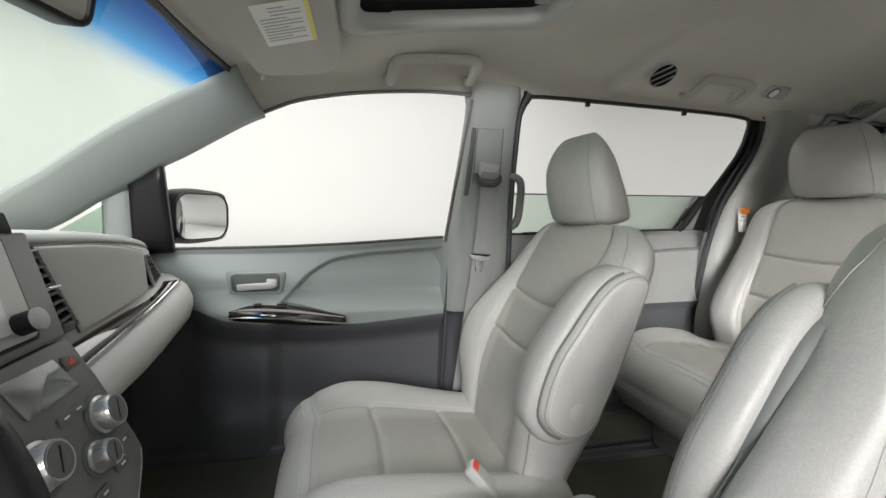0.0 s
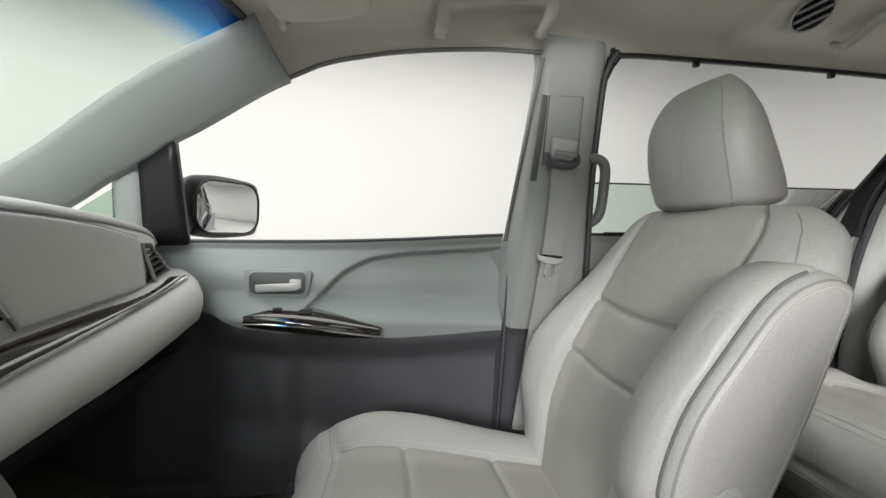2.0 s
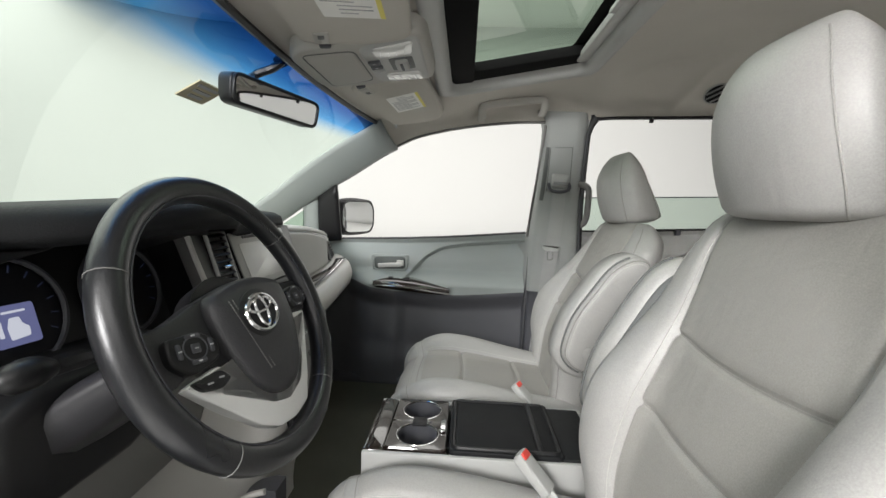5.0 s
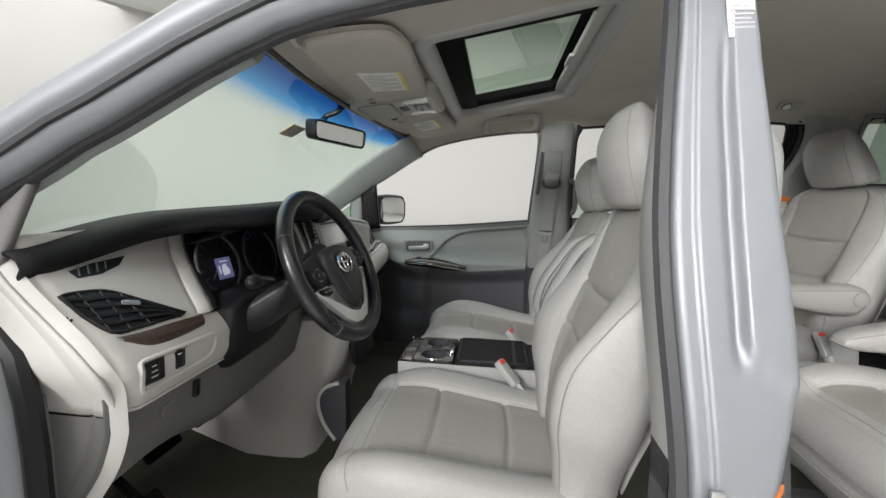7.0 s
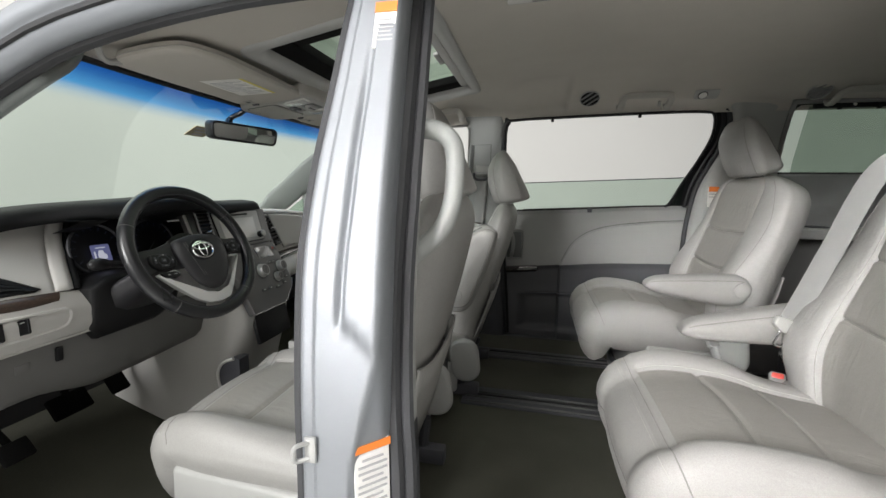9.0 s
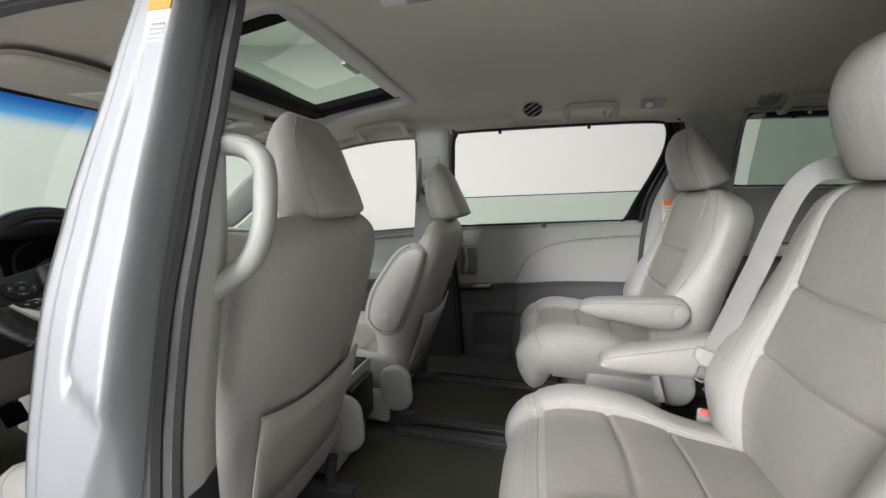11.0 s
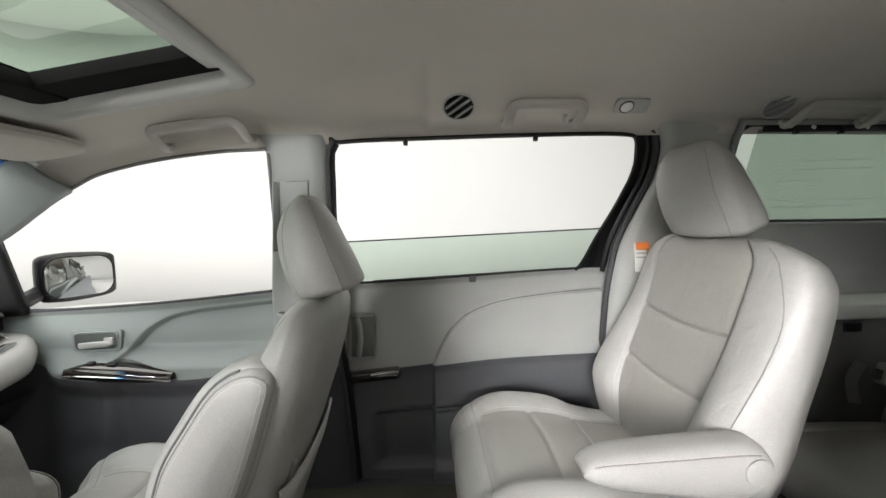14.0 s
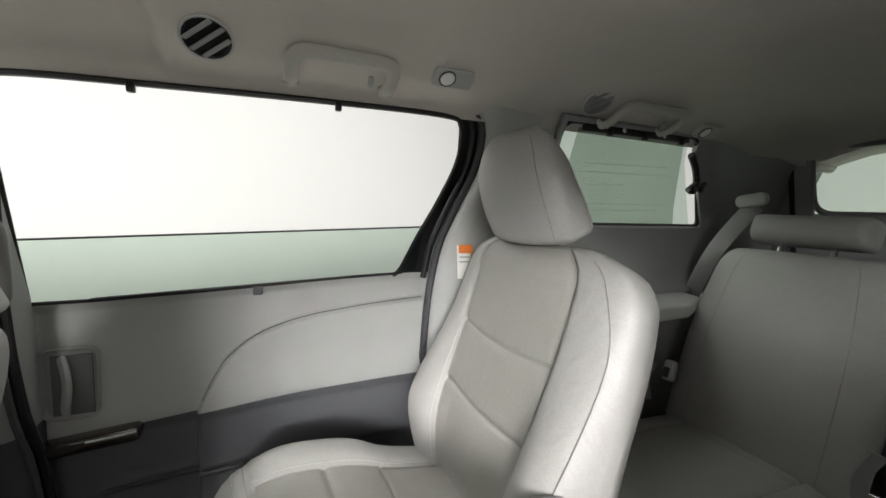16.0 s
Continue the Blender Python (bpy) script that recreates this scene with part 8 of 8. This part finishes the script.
    part("rear_bin", box_bm((0.03, 0.16, 0.15), (-0.020, yc, 0.60), (0, 0, 0), 0.01), BLACK, top)


centre_console()


def interior_mirror():
    top = thing("interior_mirror", "black-framed interior rear-view mirror on a stalk", "rear-view mirror", at=(-0.75, 0, 1.42))
    a, b = Vector((-0.805, -0.114, 1.424)), Vector((-0.723, 0.144, 1.417))
    x = (b - a).normalized()
    c = (a + b) / 2
    m = basis(tuple(c), tuple(x), (0.10, 0, 1))
    L = (b - a).length
    out = smooth_rect([(-L / 2, 0.030), (L / 2, 0.034), (L / 2 - 0.006, -0.030), (-L / 2 + 0.006, -0.032)], 0.020, 5)
    part("housing", prism_bm(out, 0.038, m @ pose(0, 0, -0.038), 0.006, 3), BLACK, top)
    part("mirror_glass", prism_bm([(p * 0.93, q * 0.84) for p, q in out], 0.0015, m @ pose(0, 0, 0.0), 0), MIRROR, top, "silvered mirror glass")
    part("bezel", tube_bm([m @ Vector((p * 0.955, q * 0.90, 0.001)) for p, q in out], 0.0042, 8, True), BLACK, top)
    part("stalk", tube_bm(smooth_line([tuple(m @ Vector((-0.055, 0.012, -0.030))), tuple(m @ Vector((-0.030, 0.050, -0.050))), (-0.776, 0.006, 1.494), (-0.752, 0.020, 1.520)], 6), [0.012] * 6 + [0.009] * 13, 8), BLACK, top)
    part("stalk_foot", box_bm((0.050, 0.040, 0.014), (-0.752, 0.022, 1.520), (0, -26, 0), 0.005, 3), BLACK, top)
    # inspection sticker on the glass
    st = part("parking_sticker", box_bm((0.003, 0.085, 0.060), (-0.905, -0.050, 1.424), (0, 62, 0), 0, 1), STICKER)
    tagged(st, "old brown paper sticker on the windshield, its back showing", "sticker")
    for k in range(3):
        part("print_bar", box_bm((0.0015, 0.065 - 0.012 * k, 0.008), (-0.888 - 0.015 * k, -0.050, 1.4308 - 0.008 * k), (0, 62, 0), 0, 1), INK, st)


interior_mirror()


def roof_fittings():
    for side in (1, -1):
        top = thing("sun_visor", "warm grey folded-up sun visor with a printed label", "sun visor", "sun visors", (-0.55, side * 0.4, 1.53))
        def at(x, y, d=0.0):
            return Vector((x, y, 1.512 + 0.135 * (x + 0.62) - 0.005 * abs(y) / 0.6 - d))
        outl = smooth_rect([(-0.648, 0.150), (-0.540, 0.108), (-0.452, 0.106), (-0.424, 0.480), (-0.440, 0.585), (-0.515, 0.606), (-0.610, 0.606)], 0.034, 5)
        b = bmesh.new()
        mid = Vector((-0.53, 0.37))
        rings = []
        for k, d in ((0.90, 0.0215), (0.965, 0.0205), (0.992, 0.0165), (1.0, 0.010), (0.99, 0.0)):
            rings.append([b.verts.new(at(mid.x + (x - mid.x) * k, side * (mid.y + (y - mid.y) * k), d)) for x, y in outl])
        b.faces.new(rings[0])
        for r0, r1 in zip(rings, rings[1:]):
            for i in range(len(outl)):
                b.faces.new((r0[i - 1], r0[i], r1[i], r1[i - 1]))
        b.faces.new(rings[-1])
        panel = part("visor_panel", b, FABRIC, top)
        part("edge_welt", tube_bm([at(mid.x + (x - mid.x) * 1.002, side * (mid.y + (y - mid.y) * 1.002), 0.0105) for x, y in outl], 0.0016, 5, True), OVERHEAD, panel)
        lab = [(-0.572, 0.250), (-0.482, 0.215), (-0.472, 0.375), (-0.563, 0.416)]
        b = bmesh.new()
        b.faces.new([b.verts.new(at(x, side * y, 0.0228)) for x, y in lab])
        lb = part("label", b, LABEL, top, "white printed warning label with yellow edge")
        for k in range(11):
            t = 0.10 + 0.82 * k / 11
            p, q = Vector(lab[0]).lerp(Vector(lab[3]), t), Vector(lab[1]).lerp(Vector(lab[2]), t)
            p, q = p.lerp(q, 0.08 if k > 2 else 0.30), p.lerp(q, 0.84 if k % 3 else 0.58)
            part("print_bar", tube_bm([at(p.x, side * p.y, 0.0232), at(q.x, side * q.y, 0.0232)], 0.0010, 4), INK, lb)
        b = bmesh.new()
        b.faces.new([b.verts.new(at(x, side * y, 0.0232)) for x, y in ((-0.489, 0.218), (-0.481, 0.215), (-0.471, 0.375), (-0.479, 0.379))])
        part("label_edge", b, YELLOW, lb)
        hook = part("hook", box_bm((0.030, 0.052, 0.018), tuple(at(-0.606, side * 0.170, 0.014)), (0, -7, -14 * side), 0.005, 3), OVERHEAD, top, "grey visor clip")
        part("hook_slot", box_bm((0.013, 0.018, 0.020), tuple(at(-0.604, side * 0.178, 0.0145)), (0, -7, -14 * side), 0.003), RECESS, hook)
        part("hook_pin", box_bm((0.022, 0.014, 0.022), tuple(at(-0.612, side * 0.132, 0.012)), (0, -7, -14 * side), 0.004), DARK, hook)
        part("pivot_arm", tube_bm(smooth_line([at(-0.600, side * 0.585, 0.014), at(-0.604, side * 0.612, 0.022), at(-0.606, side * 0.626, 0.012), at(-0.598, side * 0.640, -0.012)], 4), 0.0065, 8), TRIM, top)
    # overhead console
    top = thing("overhead_console", "grey overhead console with lamps, switches and a glasses bin", "overhead console", at=(-0.57, 0.03, 1.53))
    def oc(x, y, d=0.0):
        return Vector((x, y, 1.514 + 0.14 * (x + 0.62) - d))
    def plate(name, loop, d0, d1, mat, parent, label="", r=0.01, bevel=0.92):
        """A shallow raised plate from its (x, y) loop, its face at depth d1."""
        pts = smooth_rect(loop, r, 4)
        cx, cy = sum(p[0] for p in loop) / len(loop), sum(p[1] for p in loop) / len(loop)
        b = bmesh.new()
        rr = [[b.verts.new(oc(cx + (x - cx) * k, cy + (y - cy) * k, d)) for x, y in pts] for k, d in ((1.0, d0), (1.0, lerp(d0, d1, 0.6)), (lerp(1.0, bevel, 0.4), lerp(d0, d1, 0.92)), (bevel, d1))]
        for r0, r1 in zip(rr, rr[1:]):
            for i in range(len(pts)):
                b.faces.new((r0[i - 1], r0[i], r1[i], r1[i - 1]))
        b.faces.new(rr[-1])
        return part(name, b, mat, parent, label, sharp=50)
    plate("console_body", [(-0.700, -0.118), (-0.425, -0.150), (-0.425, 0.150), (-0.700, 0.118)], -0.012, 0.022, OVERHEAD, top, r=0.05, bevel=0.95)
    part("body_line", tube_bm([oc(x, y, 0.018) for x, y in smooth_rect([(-0.688, -0.112), (-0.432, -0.140), (-0.432, 0.140), (-0.688, 0.112)], 0.045, 6)], 0.0016, 5, True), SHADEGREY, top)
    door = plate("bin_door", [(-0.668, -0.098), (-0.572, -0.088), (-0.572, 0.088), (-0.668, 0.098)], 0.018, 0.026, OVERHEAD, top, "smooth glasses bin door", r=0.018)
    part("door_gap", tube_bm([oc(x, y, 0.0222) for x, y in smooth_rect([(-0.671, -0.101), (-0.569, -0.091), (-0.569, 0.091), (-0.671, 0.101)], 0.018, 4)], 0.0016, 5, True), RECESS, door)
    panel = plate("lamp_panel", [(-0.560, -0.104), (-0.440, -0.128), (-0.440, 0.128), (-0.560, 0.104)], 0.018, 0.025, TRIM, top, "pale lamp and switch panel", r=0.022)
    for sg in (-1, 1):
        lens = plate("lamp_lens", [(-0.532, sg * 0.048), (-0.458, sg * 0.056), (-0.452, sg * 0.112), (-0.535, sg * 0.096)], 0.022, 0.029, LENS, top, "clear ribbed lamp lens", r=0.012)
        for k in range(4):
            x = -0.522 + 0.016 * k
            part("lens_rib", tube_bm([oc(x, sg * 0.060, 0.0292), oc(x + 0.006, sg * 0.098, 0.0292)], 0.0010, 4), SATIN, lens)
    plate("switch_well", [(-0.512, -0.036), (-0.462, -0.036), (-0.462, 0.036), (-0.512, 0.036)], 0.022, 0.0258, RECESS, top, r=0.006, bevel=0.97)
    sw = plate("roof_switch", [(-0.500, -0.026), (-0.474, -0.026), (-0.474, 0.026), (-0.500, 0.026)], 0.024, 0.033, TRIM, top, "pale sunroof switch", r=0.005)
    part("switch_slot", box_bm((0.006, 0.040, 0.003), tuple(oc(-0.487, 0.0, 0.0335)), (0, -8, 0), 0.001, 1), DARK, sw)
    for k in range(3):
        key = plate("rocker", [(-0.555, -0.036 + 0.026 * k), (-0.530, -0.036 + 0.026 * k), (-0.530, -0.016 + 0.026 * k), (-0.555, -0.016 + 0.026 * k)], 0.022, 0.029, DARK if k < 2 else TRIM, top, r=0.003)
        part("rocker_mark", box_bm((0.006, 0.002, 0.001), tuple(oc(-0.543, -0.026 + 0.026 * k, 0.0295)), (0, -8, 0), 0, 1), INK, key)


roof_fittings()


def left_roof_panel():
    """Rear climate controls on the left of the headliner."""
    x, y = 0.285, -0.372
    z = roof_z(x, y) - 0.014
    top = thing("roof_climate_panel", "slim pale roof panel with a dark slatted vent", "air vent", at=(x, y, z))
    part("panel", box_bm((0.165, 0.034, 0.010), (x, y, z), (-8, -2, 0), 0.005, 3), LENS, top)
    part("vent_slot", box_bm((0.085, 0.018, 0.004), (x + 0.015, y, z - 0.0055), (-8, -2, 0), 0.0015), DARK, top)
    for k in range(3):
        part("slat", box_bm((0.083, 0.0025, 0.003), (x + 0.015, y - 0.006 + 0.006 * k, z - 0.0075), (-8, -2, 0), 0.0008, 1), TRIM, top)


left_roof_panel()


def left_rear_belt():
    top = thing("seat_belt", "pale grey belt running over the captain's chair to its buckle", "seat belt", at=(1.08, -0.36, 1.30))
    p = smooth_line([(1.16, -0.300, 1.285), (1.085, -0.262, 1.315), (1.025, -0.232, 1.278), (0.972, -0.212, 1.10), (0.938, -0.210, 1.00), (0.906, -0.212, 0.915)], 8)
    part("webbing", tube_bm(p, 0.026, 8, flat=0.06, up=(-0.80, -0.45, 0.40)), WEBBING, top)
    mt = basis((0.898, -0.216, 0.905), (0.80, 0.10, -0.30), (0.35, 0.05, 0.95))
    tongue = part("tongue", prism_bm(smooth_rect([(-0.034, 0.018), (0.034, 0.018), (0.034, -0.006), (0.012, -0.018), (-0.012, -0.018), (-0.034, -0.006)], 0.006), 0.014, mt @ pose(0, 0, -0.005), 0.004, 3), BUCKLE, top, "pale belt tongue")
    part("tongue_blade", tube_bm([mt @ Vector((x, y - 0.034, 0.003)) for x, y in rounded(0.022, 0.038, 0.005)], 0.0028, 6, True), CHROME, tongue, "chrome tongue blade")
    part("lap_anchor", tube_bm(smooth_line([(0.900, -0.205, 0.830), (0.908, -0.202, 0.816), (0.920, -0.202, 0.806)], 4), 0.006, 8), CHROME, top)


left_rear_belt()


def rear_right_belt():
    top = thing("seat_belt", "grey belt from the rear pillar down behind the third-row seat", "seat belt", at=(1.95, 0.55, 1.35))
    part("webbing", tube_bm(smooth_line([(1.965, 0.556, 1.385), (1.955, 0.590, 1.335), (1.940, 0.650, 1.235), (1.925, 0.700, 1.100), (1.915, 0.720, 1.00)], 6), 0.026, 8, flat=0.06, up=(-0.95, -0.3, 0.1)), WEBBING, top)
    part("guide_loop", prism_bm(rounded(0.085, 0.040, 0.018, 6), 0.026, basis((1.950, 0.553, 1.398), (0.15, -0.97, 0.18), (0, 0.18, 1)), 0.008, 3), TRIM, top, "rounded pale belt guide")


rear_right_belt()
